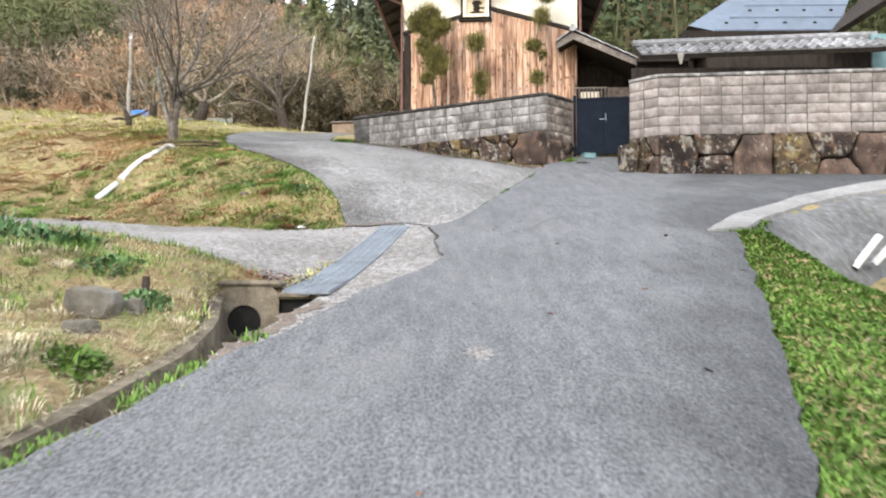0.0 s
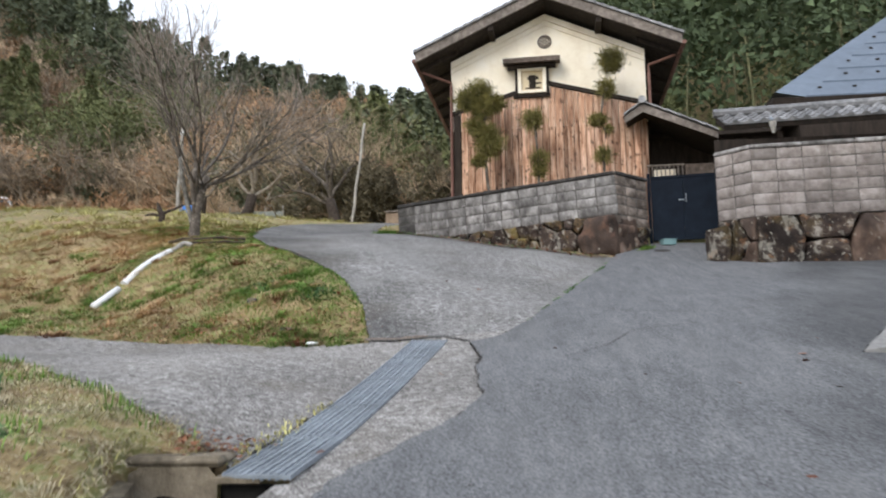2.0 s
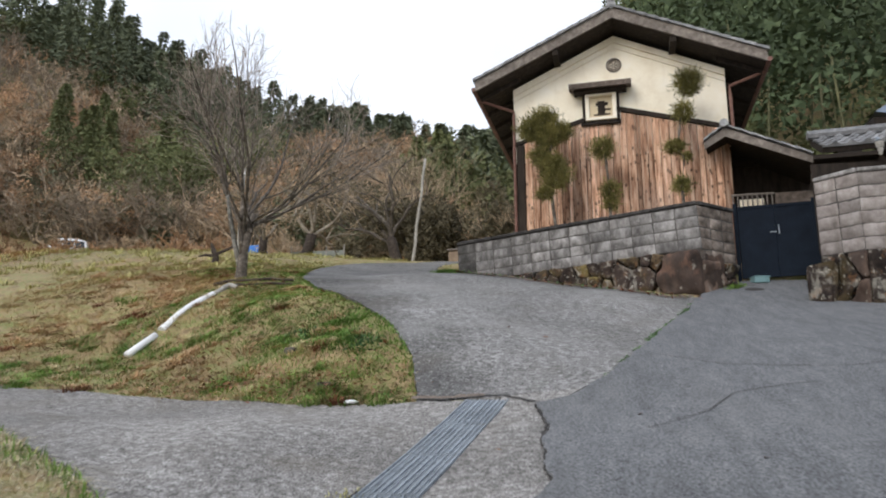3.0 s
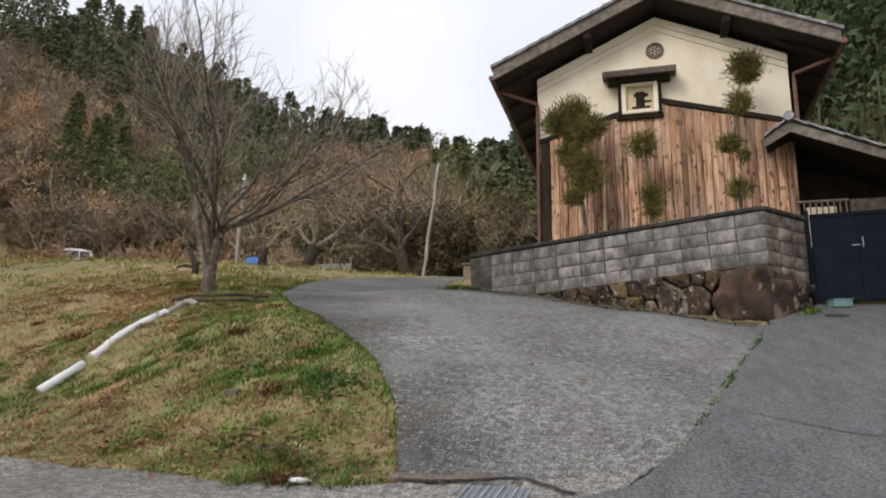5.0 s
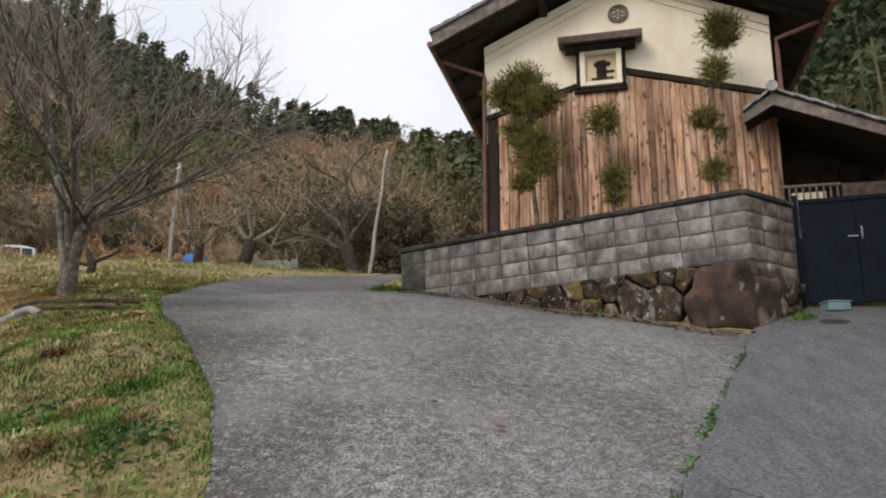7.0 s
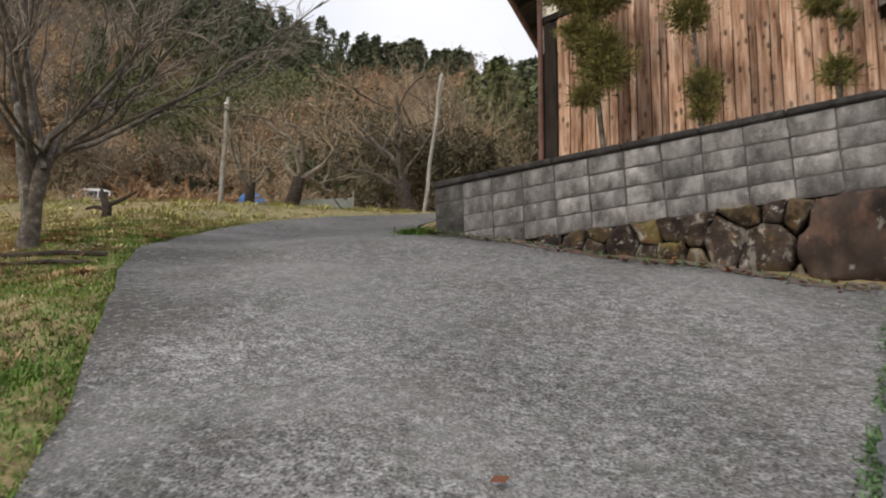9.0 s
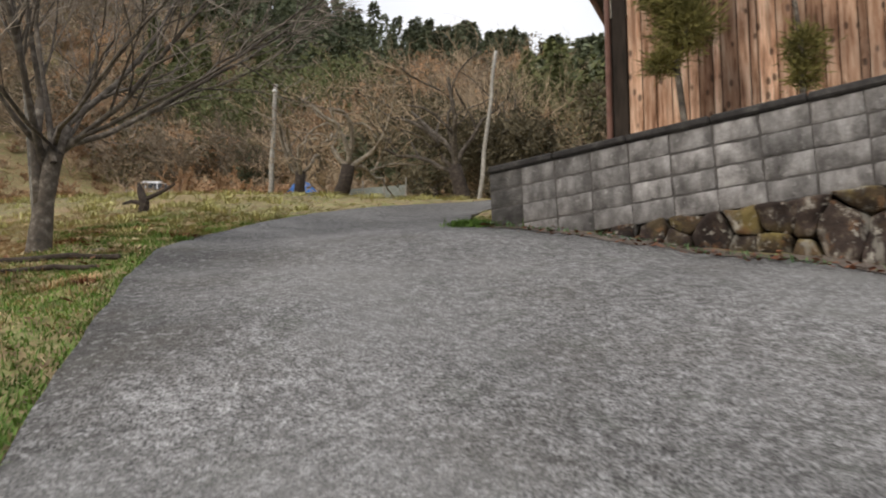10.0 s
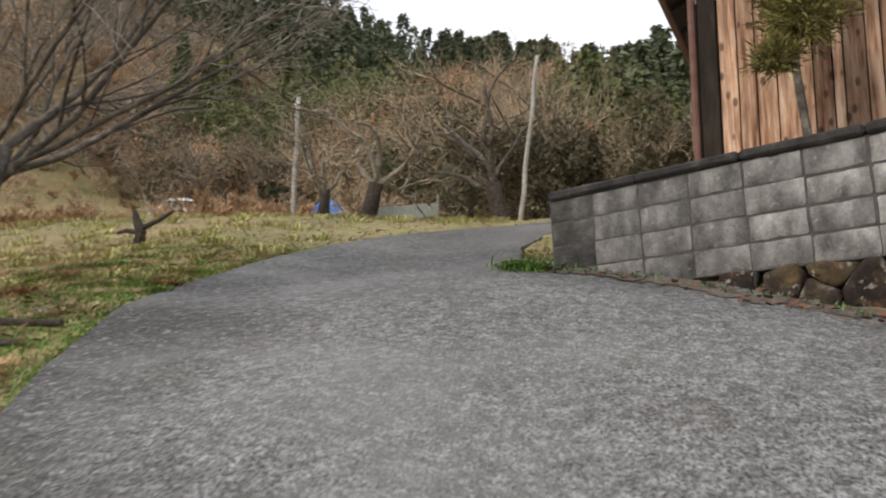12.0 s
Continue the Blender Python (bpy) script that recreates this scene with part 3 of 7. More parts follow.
CONCRETE_AREA = [(-1.42, 11.1), (-1.72, 12.15), (-2.2, 13.05), (-2.96, 14.1), (-3.72, 15.15), (-4.2, 15.72), (-4.95, 16.9), (-5.4, 18.2), (-5.7, 19.6), (-5.75, 21.2),
                 (-5.5, 23), (-4.9, 24.8), (-3.6, 26.6), (0, 28.2), (4, 28.8), (4, 26.2), (0, 25.4), (-2.4, 24.2), (-3.3, 22.8), (-3.2, 21.2), (-2.8, 19.9),
                 (-2.1, 19.3), (-0.6, 18.5), (1.0, 17.9), (2.4, 17.2), (2.7, 16.6), (2.2, 14.3), (1.4, 12.4), (0.8, 11.03), (-0.58, 11.03)]
CONCRETE_FOOT = [(-0.56, 11.02), (0.7, 11.02), (0.5, 10.6), (0.5, 8.5), (0.1, 7.6), (-0.5, 6.9), (-0.8, 6.3), (-1.0, 5.2), (-1.5, 4.4), (-1.46, 4.9), (-1.27, 5.6), (-1.09, 6.53), (-1.02, 6.55)]
SIDE_AREA = [(-1.3, 11.08), (-2.2, 11.05), (-3.7, 11.28), (-5.4, 11.55), (-8, 11.95), (-14, 12.4), (-24, 13.5), (-24, 11.2), (-14, 10.4), (-7, 9.9), (-5.3, 9.6), (-4.2, 8.7), (-3.2, 8.05), (-2.3, 7.3), (-1.65, 6.95), (-1.44, 6.75), (-0.9, 11.02)]
APRON_AREA = [(3.12, 8.82), (3.86, 9.82), (5.54, 11.68), (7.8, 12.98), (10, 13.4), (22, 14.0), (22, 13.2), (10.5, 12.75), (8.2, 12.35), (6.3, 11.65), (5.25, 10.85), (4.2, 9.62), (3.66, 8.86)]


DITCH_Y, DITCH_X, DITCH_W = [-6, 0, 3.2, 4.9, 5.6, 6.7], [-4.2, -2.5, -1.84, -1.47, -1.28, -1.1], [0.22, 0.22, 0.2, 0.2, 0.42, 0.86]


def ditch_edge(y):
    """The ditch's eastern lip and its width."""
    return float(np.interp(y, DITCH_Y, DITCH_X)), float(np.interp(y, DITCH_Y, DITCH_W))


def relief(x, y):
    """Hummocks in the turf."""
    return np.array([0.05 * noise.noise(Vector((a * 0.5, b * 0.5, 0))) + 0.04 * noise.noise(Vector((a * 2.3, b * 2.3, 5))) + 0.015 * noise.noise(Vector((a * 6, b * 6, 9))) for a, b in zip(x, y)])


def field_drop(x, y):
    """How far the field below the concrete apron lies under the lie of the land."""
    crest = np.interp(x, [3.6, 4.2, 5.25, 6.3, 8.2, 10.5, 22], [8.75, 9.5, 10.72, 11.52, 12.22, 12.62, 13.05])
    return 0.85 * np.clip((x - 3.75) / 0.6, 0, 1) * np.clip((crest - y) / 0.55, 0, 1) * np.clip((y - 5.5) / 2.5, 0, 1) * np.clip((60 - x) / 20, 0, 1)


def build_ground():
    def axis(lo, a, b, hi, step):
        mid = list(np.arange(a, b, step))
        up, d, x = [], step, b
        while x < hi:
            up.append(x)
            d *= 1.12
            x += d
        down, d, x = [], step, a
        while x > lo:
            d *= 1.12
            x -= d
            down.append(x)
        return np.array(down[::-1] + mid + up)
    xs, ys = axis(-600, -8, 5, 600, 0.11), axis(-300, 0.5, 20, 700, 0.11)
    gx, gy = np.meshgrid(xs, ys)
    x, y = gx.ravel(), gy.ravel()
    z = heights(x, y)
    paved = np.zeros(len(x), bool)
    for area in (ASPHALT_AREA, CONCRETE_AREA, CONCRETE_FOOT, SIDE_AREA, APRON_AREA):
        paved |= inside(area, x, y)
    z += np.where(paved, -0.08, relief(x, y))
    edge = np.interp(y, DITCH_Y, DITCH_X)
    wide = np.interp(y, DITCH_Y, DITCH_W)
    ditch = (x < edge + 0.1) & (x > edge - wide - 0.14) & (y < 6.68)
    z = np.where(ditch, z - 0.85, z)
    trough = (y > 6.5) & (y < 10.95) & (x > -1.41 + (y - 6.6) * 0.12) & (x < -1.0 + (y - 6.6) * 0.12)
    z = np.where(trough, z - 0.4, z)
    # the bank west of the ditch stands a little higher than the road
    bank = np.clip((edge - wide - 0.12 - x) / 0.5, 0, 1) * np.clip((6.9 - y) / 0.6, 0, 1) * np.clip((x + 9) / 4, 0, 1)
    z += bank * 0.10
    # the field south-east of the concrete apron lies lower
    z -= field_drop(x, y)
    # terrace behind the garden walls
    terrace = inside([(-2.3, 19.85), (2.5, 17.9), (3.3, 18.7), (5, 18.6), (5, 16.6), (22, 15.6), (22, 30), (-1.2, 28)], x, y)
    z = np.where(terrace, np.where((y < 26) & (x < 21), 4.75, z), z)
    nx, ny = len(xs), len(ys)
    k = np.arange((ny - 1) * (nx - 1))
    i = (k // (nx - 1)) * nx + k % (nx - 1)
    faces = np.stack([i, i + 1, i + nx + 1, i + nx], 1)
    ob = raw("ground", np.stack([x, y, z], 1).tolist(), faces.tolist(), SOIL_GRASS, smooth=True)
    tagged(ob, "rough winter turf on sloping banks and hillside", kind="structure")


build_ground()
asphalt = sheet("road", dense(ASPHALT_AREA, 0.07, 0.045, 1), ASPHALT, 0.042, relief=0.012, label="grey asphalt lane with ragged edges climbing to the gate")
concrete = sheet("road_concrete", dense(CONCRETE_AREA, 0.12, 0.02, 2), CONCRETE_ROAD, 0.012, relief=0.012, label="steep worn concrete track with exposed aggregate")
foot = sheet("road_concrete_foot", dense(CONCRETE_FOOT, 0.12, 0.015, 9), CONCRETE_SIDE, 0.012, relief=0.012, label="worn concrete strip between the drain and the asphalt")
side = sheet("road_side", dense(SIDE_AREA, 0.12, 0.05, 3), CONCRETE_SIDE, 0.006, relief=0.01, label="narrow concrete farm track joining beside the drain")
apron = sheet("pavement_apron", dense(APRON_AREA, 0.12, 0.015, 4), CONCRETE_PALE, 0.05, skirt=0.9, label="pale concrete apron along the lane's outer edge")


def build_retaining_slope():
    """A dark sloping concrete face that carries the apron's outer edge above the field."""
    crest = dense([(3.62, 8.82), (4.2, 9.58), (5.25, 10.8), (6.3, 11.6), (8.2, 12.3), (10.5, 12.7), (22, 13.15)], 0.3, 0.02, 14, closed=False)
    bm = bmesh.new()
    rows = []
    for i, p in enumerate(crest):
        q0, q1 = Vector(crest[max(i - 1, 0)]), Vector(crest[min(i + 1, len(crest) - 1)])
        t = (q1 - q0).normalized()
        n = Vector((t.y, -t.x))
        grow_in = min(1.0, 0.35 + i * 0.12)
        z = H(*p)
        rows.append([bm.verts.new((p[0] + n.x * d * grow_in, p[1] + n.y * d * grow_in, z - h * grow_in + 0.02 * noise.noise(Vector((p[0] * 2, p[1] * 2, d))))) for d, h in ((-0.03, 0.0), (0.12, 0.03), (0.3, 0.18), (0.62, 0.5), (0.95, 0.95), (1.0, 1.3))])
    for a, b in zip(rows, rows[1:]):
        for k in range(5):
            bm.faces.new((a[k], a[k + 1], b[k + 1], b[k]))
    tagged(part("wall_retaining_slope", bm, CONCRETE_DARK, smooth=True), "dark weathered concrete bank falling away below the apron", kind="structure")


build_retaining_slope()


def build_ditch():
    bm = bmesh.new()
    rows = []
    for k in range(47):
        y = -5 + 0.25 * k + (0.1 if k == 46 else 0)
        e, w = ditch_edge(y)
        z = H(e, y)
        q = 0.02 * noise.noise(Vector((0, y * 1.5, 1)))
        deep = float(np.interp(y, [4.3, 5.9], [0.16, 0.46]))
        rows.append([bm.verts.new(p) for p in ((e + 0.12, y, z - 0.02), (e, y, z - 0.015 + q), (e - 0.01, y, z - deep + 0.02), (e - w + 0.02 + q, y, z - deep), (e - w + q, y, z + 0.0 + q), (e - w - 0.1 + q, y, z + 0.01), (e - w - 0.2, y, z - 0.1))])
    for a, b in zip(rows, rows[1:]):
        for i in range(6):
            bm.faces.new((a[i], a[i + 1], b[i + 1], b[i]))
    ob = part("ditch_channel", bm, CONCRETE_DAMP)
    tagged(ob, "narrow mossy concrete ditch beside the lane", "ditch", kind="structure")


def build_headwall():
    hw = holder("culvert_headwall", pose(-1.72, 6.62, 0.66, 0, 0, 4), "stained concrete culvert headwall with a round black pipe mouth", "culvert")
    bm = bmesh.new()
    w, h, n, r = 0.26, 0.58, 28, 0.15
    cx, cz = -0.045, 0.27
    ring, rim, deep = [], [], []
    for k in range(n):
        a = math.tau * k / n
        c, s = math.cos(a), math.sin(a)
        t = min(((w - cx) if c > 0 else (w + cx)) / max(abs(c), 1e-6), ((h - cz) if s > 0 else cz) / max(abs(s), 1e-6))
        ring.append(bm.verts.new((cx + r * c, 0, cz + r * s)))
        rim.append(bm.verts.new((cx + t * c, 0, cz + t * s)))
        deep.append(bm.verts.new((cx + r * c, 0.04, cz + r * s)))
    for k in range(n):
        j = (k + 1) % n
        bm.faces.new((ring[k], ring[j], rim[j], rim[k]))
        bm.faces.new((ring[k], deep[k], deep[j], ring[j]))
    part("headwall_face", bm, CONCRETE_DAMP, hw)
    bm = bmesh.new()
    box(bm, (-w - 0.03, -0.02, h - 0.002), (w + 0.03, 0.3, h + 0.06), 0.025)
    part("cap", bm, CONCRETE_DAMP, hw)
    # shallow near-black disc in place of the darkness down the pipe
    bm = bmesh.new()
    tube(bm, [(cx, 0.035, cz), (cx, 0.2, cz)], [r + 0.012, r + 0.012], 24)
    part("pipe", bm, DARK_VOID, hw, "near-black disc for the drain pipe's unlit depth")
    # near-black slab painted for the dark inside the covered drain
    bm = bmesh.new()
    box(bm, (0.265, 0.05, -0.1), (0.68, 0.1, 0.47))
    part("drain_mouth", bm, DARK_VOID, hw, "near-black slab for the covered drain's unlit mouth")
    bm = bmesh.new()
    box(bm, (0.255, -0.05, 0.49), (0.52, 0.03, 0.53), 0.006)
    part("lintel", bm, CONCRETE_DAMP, hw, "thin concrete lintel under the grating")


def build_grates():
    """Steel drain covers laid end to end across the mouth of the farm track."""
    a, b = Vector((-1.215, 6.58)), Vector((-0.69, 10.95))
    n, wid = 5, 0.42
    ln = (b - a).length / n
    yaw = math.degrees(math.atan2((b - a).y, (b - a).x)) - 90
    first = None
    for k in range(n):
        p0, p1 = a.lerp(b, k / n), a.lerp(b, (k + 1) / n)
        z0, z1 = H(*p0) + 0.03, H(*p1) + 0.03
        if k == 0:
            z0 += 0.02
        m = pose(p0.x, p0.y, z0, math.degrees(math.atan2(z1 - z0, ln)), 0, yaw)
        if first is None:
            first = holder("drain_grate", m, "grey galvanised steel drain grating over the roadside ditch", "grate", "drain gratings")
            for x in (-wid / 2, wid / 2 - 0.012):
                bm = bmesh.new()
                box(bm, (x, 0, -0.03), (x + 0.012, ln - 0.004, 0.004), 0.001)
                part("side_rail", bm, STEEL_GRATE, first)
            for i in range(1, 9):
                x = -wid / 2 + i * wid / 9
                bm = bmesh.new()
                t = 0.008 if i in (3, 5, 7) else 0.004
                box(bm, (x - t, 0.012, -0.04), (x + t, ln - 0.024, 0.004 if t > 0.006 else 0.001), 0.0)
                part("bar", bm, STEEL_GRATE, first)
            bm = bmesh.new()
            for i in range(int(ln / 0.03)):
                box(bm, (-wid / 2 + 0.012, 0.014 + i * 0.03, -0.03), (wid / 2 - 0.012, 0.026 + i * 0.03, -0.005))
            tagged(part("lattice", bm, STEEL_GRATE, first), kind="stuff")
            bm = bmesh.new()
            box(bm, (-wid / 2, -0.003, -0.025), (wid / 2, 0.003, -0.004))
            part("end_plate", bm, STEEL_GRATE, first)
        else:
            copy_thing(first, m)


build_ditch()
build_headwall()
build_grates()


def ribbon(name, line, width, material, lift, seed, label):
    """A ragged narrow strip on the paving: a crack, a broken edge."""
    pts = dense(line, 0.06, width * 0.9, seed, closed=False)
    rng = random.Random(seed)
    verts, faces = [], []
    for i, p in enumerate(pts):
        q0, q1 = Vector(pts[max(i - 1, 0)]), Vector(pts[min(i + 1, len(pts) - 1)])
        n = Vector((-(q1 - q0).y, (q1 - q0).x)).normalized()
        for sgn in (-1, 1):
            w = width * 0.5 * rng.uniform(0.5, 1.4)
            x, y = p[0] + sgn * n.x * w, p[1] + sgn * n.y * w
            verts.append((x, y, H(x, y) + lift))
        if i:
            faces.append((2 * i - 2, 2 * i - 1, 2 * i + 1, 2 * i))
    return tagged(raw(name, verts, faces, material), label, kind="structure")


ribbon("trim_seam", [(-0.84, 6.2), (-0.72, 6.75), (-0.36, 7.5), (-0.1, 8.1), (0.03, 8.5), (-0.03, 8.75), (-0.1, 9.45), (-0.06, 9.9), (-0.2, 10.62), (0.08, 10.78), (0.5, 11.35), (0.88, 12.5)], 0.035, COPING, 0.026, 5, "dark broken edge where the asphalt meets the concrete")
ribbon("trim_joint", [(-1.42, 11.09), (-1.0, 11.06), (-0.55, 11.02), (-0.22, 10.72)], 0.03, COPING, 0.03, 6, "dark dirt-filled joint at the foot of the concrete track")
ribbon("road_crack", [(0.7, 9.6), (1.2, 9.9), (1.5, 10.4), (2.2, 10.6)], 0.012, COPING, 0.05, 7, "thin crack across the asphalt")
ribbon("road_crack_long", [(1.0, 12.2), (1.6, 11.6), (2.6, 11.2), (3.6, 11.3)], 0.012, COPING, 0.05, 8, "thin wandering crack in the asphalt")

ribbon("trim_dirt", [(-2.2, 18.88), (-1.3, 18.62), (-0.3, 18.28), (0.9, 17.85), (2.2, 17.3)], 0.24, CLAY_DARK, 0.018, 11, "brown washed-in dirt along the wall's foot")
ribbon("trim_ditch_dirt", [(-1.46, 4.75), (-1.36, 5.15), (-1.2, 5.65), (-1.05, 6.3)], 0.12, CLAY_DARK, 0.02, 15, "gritty dirt along the ditch's lip")
ribbon("trim_joint_dirt", [(-1.5, 11.12), (-1.2, 11.12), (-0.75, 11.1)], 0.1, CLAY_DARK, 0.022, 16, "dirt and leaves washed against the track's foot")

# ---- garden walls ----
def rock(size, seed, k=0.22, flat=0.35, fine=2):
    """A rough angular stone, about size across, with one flatter face to the south."""
    bm = bmesh.new()
    bmesh.ops.create_icosphere(bm, subdivisions=fine, radius=0.5)
    rng = random.Random(seed)
    planes = [Vector((rng.uniform(-1, 1), rng.uniform(-1, 1), rng.uniform(-1, 1))).normalized() for _ in range(10)]
    off = Vector((seed * 3.7, seed * 1.9, 0))
    for v in bm.verts:
        p = v.co.copy()
        q = Vector([math.copysign(abs(c * 2) ** 0.36 * 0.5, c) for c in p])
        for n in planes:
            d = q.dot(n) - 0.5
            if d > 0:
                q -= n * d
        q += p.normalized() * (noise.noise(p * 2.3 + off) * k * 0.5 + noise.noise(p * 7 + off) * 0.035)
        if q.y < -flat:
            q.y = -flat + (q.y + flat) * 0.25
        v.co = Vector((q.x * size[0], q.y * size[1], q.z * size[2]))
    return bm


def clip(poly, nx, nz, d):
    """The part of a polygon for which nx * u + nz * z >= d."""
    out = []
    for p, q in zip(poly, poly[1:] + poly[:1]):
        a, b = p[0] * nx + p[1] * nz - d, q[0] * nx + q[1] * nz - d
        if a >= 0:
            out.append(p)
        if a * b < 0:
            f = a / (a - b)
            out.append((p[0] + (q[0] - p[0]) * f, p[1] + (q[1] - p[1]) * f))
    return out


def cell_stone(poly, seed, deep, bulge, lean):
    """A fitted wall stone: a worn outline, a swelling rough face and a deep tail."""
    cx, cz = sum(p[0] for p in poly) / len(poly), sum(p[1] for p in poly) / len(poly)
    for _ in range(1):
        poly = [(p[0] * (1 - f) + q[0] * f, p[1] * (1 - f) + q[1] * f) for p, q in zip(poly, poly[1:] + poly[:1]) for f in (0.08, 0.92)]
    ring = []
    for p, q in zip(poly, poly[1:] + poly[:1]):
        n = max(1, int(math.dist(p, q) / 0.09))
        ring += [(p[0] + (q[0] - p[0]) * k / n, p[1] + (q[1] - p[1]) * k / n) for k in range(n)]
    off = Vector((seed * 1.7, seed * 0.9, 0))
    bm = bmesh.new()
    loops = []
    for sc, y in ((1.0, deep), (0.955, 0.03), (0.935, -bulge * 0.6), (0.84, -bulge * 0.9), (0.66, -bulge), (0.44, -bulge), (0.2, -bulge)):
        vs = []
        for u, z in ring:
            p = Vector((cx + (u - cx) * sc, 0, cz + (z - cz) * sc))
            k = noise.noise(p * 3.1 + off)
            p.x += 0.05 * sc * noise.noise(p * 5 + off) + (lean * max(0.0, min(1.0, (u - cx) / 0.3)) if y == deep else 0.0)
            p.z += 0.045 * sc * noise.noise(p * 5 - off)
            p.y = y + (0 if y == deep else 0.12 * k * min(1, bulge / 0.06) + 0.05 * abs(noise.noise(p * 5.5 - off)) + 0.025 * noise.noise(p * 13 + off))
            vs.append(bm.verts.new(p))
        loops.append(vs)
    for a, b in zip(loops, loops[1:]):
        for i in range(len(a)):
            bm.faces.new((a[i], a[(i + 1) % len(a)], b[(i + 1) % len(a)], b[i]))
    bm.faces.new(loops[-1])
    bmesh.ops.recalc_face_normals(bm, faces=bm.faces)
    return bm


def block_run(name, a, b, top, courses, count, mat, stone_line, label, depth=0.14, seed=0, coping=True, steps=None, face_stone=True, coping_mat=None, tilt=0.0, dark_end=False, seeds=None):
    """A wall of stack-bonded concrete blocks from a to b over a dry stone footing; the outer face is to the right of a -> b."""
    rng = random.Random(seed)
    a, b = Vector(a), Vector(b)
    ln = (b - a).length
    yaw = math.degrees(math.atan2(b.y - a.y, b.x - a.x))
    wall = holder(name, pose(a.x, a.y, top, 0, tilt, yaw) @ pose(0, 0, -top), label, "wall", kind="structure")
    cw, ch = ln / count, 0.208
    base = top - courses * ch
    inv = Matrix.Rotation(radians(yaw), 4, "Z")

    def gz(u, v=0.0):
        p = inv @ Vector((u, v, 0))
        return H(a.x + p.x, a.y + p.y)
    bm = bmesh.new()
    box(bm, (0.0, 0.011, base), (ln, depth, top))
    part("mortar_core", bm, MORTAR, wall)
    # near-black core, so that gaps between the footing stones look deeply shaded
    bm = bmesh.new()
    box(bm, (0.0, 0.16, min(gz(0), gz(ln), base) - 0.4), (ln, 0.4, base))
    part("footing_core", bm, DARK_VOID, wall)
    meshes = []
    for s in range(7):
        # rough pressed face: swollen middle, worn and wavering arrises, a faint dummy joint halfway
        bm = bmesh.new()
        us, zs = (0.0, 0.05, 0.3, 0.5, 0.7, 0.95, 1.0), (0.0, 0.1, 0.55, 0.9, 1.0)
        grid = []
        for b_ in zs:
            line = []
            for a_ in us:
                rim = (a_ in (0.0, 1.0)) + (b_ in (0.0, 1.0))
                q = Vector((a_ * 3.1, b_ * 2.3, s * 5.7))
                line.append(bm.verts.new((0.004 + a_ * (cw - 0.008) + 0.004 * noise.noise(q * 2), (0.012 if rim else -0.004 + (0.006 if a_ == 0.5 else 0)) + 0.009 * noise.noise(q + Vector((9, 0, 0))), 0.005 + b_ * (ch - 0.01) + 0.005 * noise.noise(q * 2 + Vector((0, 9, 0))))))
            grid.append(line)
        for r0, r1 in zip(grid, grid[1:]):
            for k in range(len(us) - 1):
                bm.faces.new((r0[k], r0[k + 1], r1[k + 1], r1[k]))
        ob = part("block", bm, mat, wall, smooth=True)
        meshes.append(ob.data)
        bpy.data.objects.remove(ob)
    dark = []
    if dark_end:
        for me in meshes[:2]:
            dark.append(me.copy())
            dark[-1].materials[0] = BLOCK_DARK
    for i in range(count):
        for j in range(courses):
            z = base + j * ch
            if steps and z < steps((i + 0.5) * cw) - 0.1:
                continue
            o = new("block", rng.choice(dark if i == 0 and dark else meshes))
            o.parent = wall
            o.location = (i * cw, rng.uniform(-0.007, 0.007), z)
    if coping:
        for i in range(max(1, count // 2)):
            w = ln / max(1, count // 2)
            bm = bmesh.new()
            box(bm, (i * w + 0.003, -0.035, top), (i * w + w - 0.003, depth + 0.03, top + 0.075), 0.018)
            for v in bm.verts:
                v.co.z += 0.008 * noise.noise(v.co * 6)
            part("coping_stone", bm, coping_mat or COPING, wall)
    if face_stone:
        if seeds is None:
            seeds, u = [], 0.0
            while u < ln:
                w = rng.uniform(0.4, 0.95)
                for f in ((0.5,) if rng.random() < 0.5 else (0.25, 0.76)):
                    seeds.append((u + w * rng.uniform(0.35, 0.65), f + rng.uniform(-0.15, 0.15), rng.uniform(0.0, 0.06), rng.choice((0, 0, 0, 3, 3, 1))))
                u += w

        slope = math.tan(radians(tilt))

        def ground_at(u):
            return gz(u, -0.1) + u * slope - 0.07

        def top_at(u):
            return max(base, steps(u)) if steps else base
        pts = [(u, ground_at(u) + f * (top_at(u) - ground_at(u)), w, m) for u, f, w, m in seeds]
        for i, (u, z, w, m) in enumerate(pts):
            lo, hi = ground_at(u), top_at(u) + 0.012
            if hi - lo < 0.12:
                continue
            s = (ground_at(u + 0.2) - ground_at(u - 0.2)) / 0.4
            cell = [(max(u - 1.2, 0.0), -9), (min(u + 1.2, ln), -9), (min(u + 1.2, ln), 19), (max(u - 1.2, 0.0), 19)]
            cell = clip(cell, 0, -1, -hi)
            cell = clip(cell, -s, 1, lo - s * u)
            for j, (u2, z2, w2, m2) in enumerate(pts):
                if j != i and abs(u2 - u) < 2.6:
                    nx, nz = u - u2, z - z2
                    d = (u * u + z * z - w - u2 * u2 - z2 * z2 + w2) / 2
                    cell = clip(cell, nx, nz, d)
            if len(cell) > 2:
                big = m == 2
                wide = m >= 2
                part("stone", cell_stone(cell, seed * 50 + i, 0.55 if big else 0.4, 0.15 if big else 0.05 if wide else rng.uniform(0.03, 0.08), 0.28 if big else 0.0), (STONE, STONE_MOSS, BOULDER, BOULDER)[m], wall, smooth=True)
    return wall


WALL_TOP = 5.70
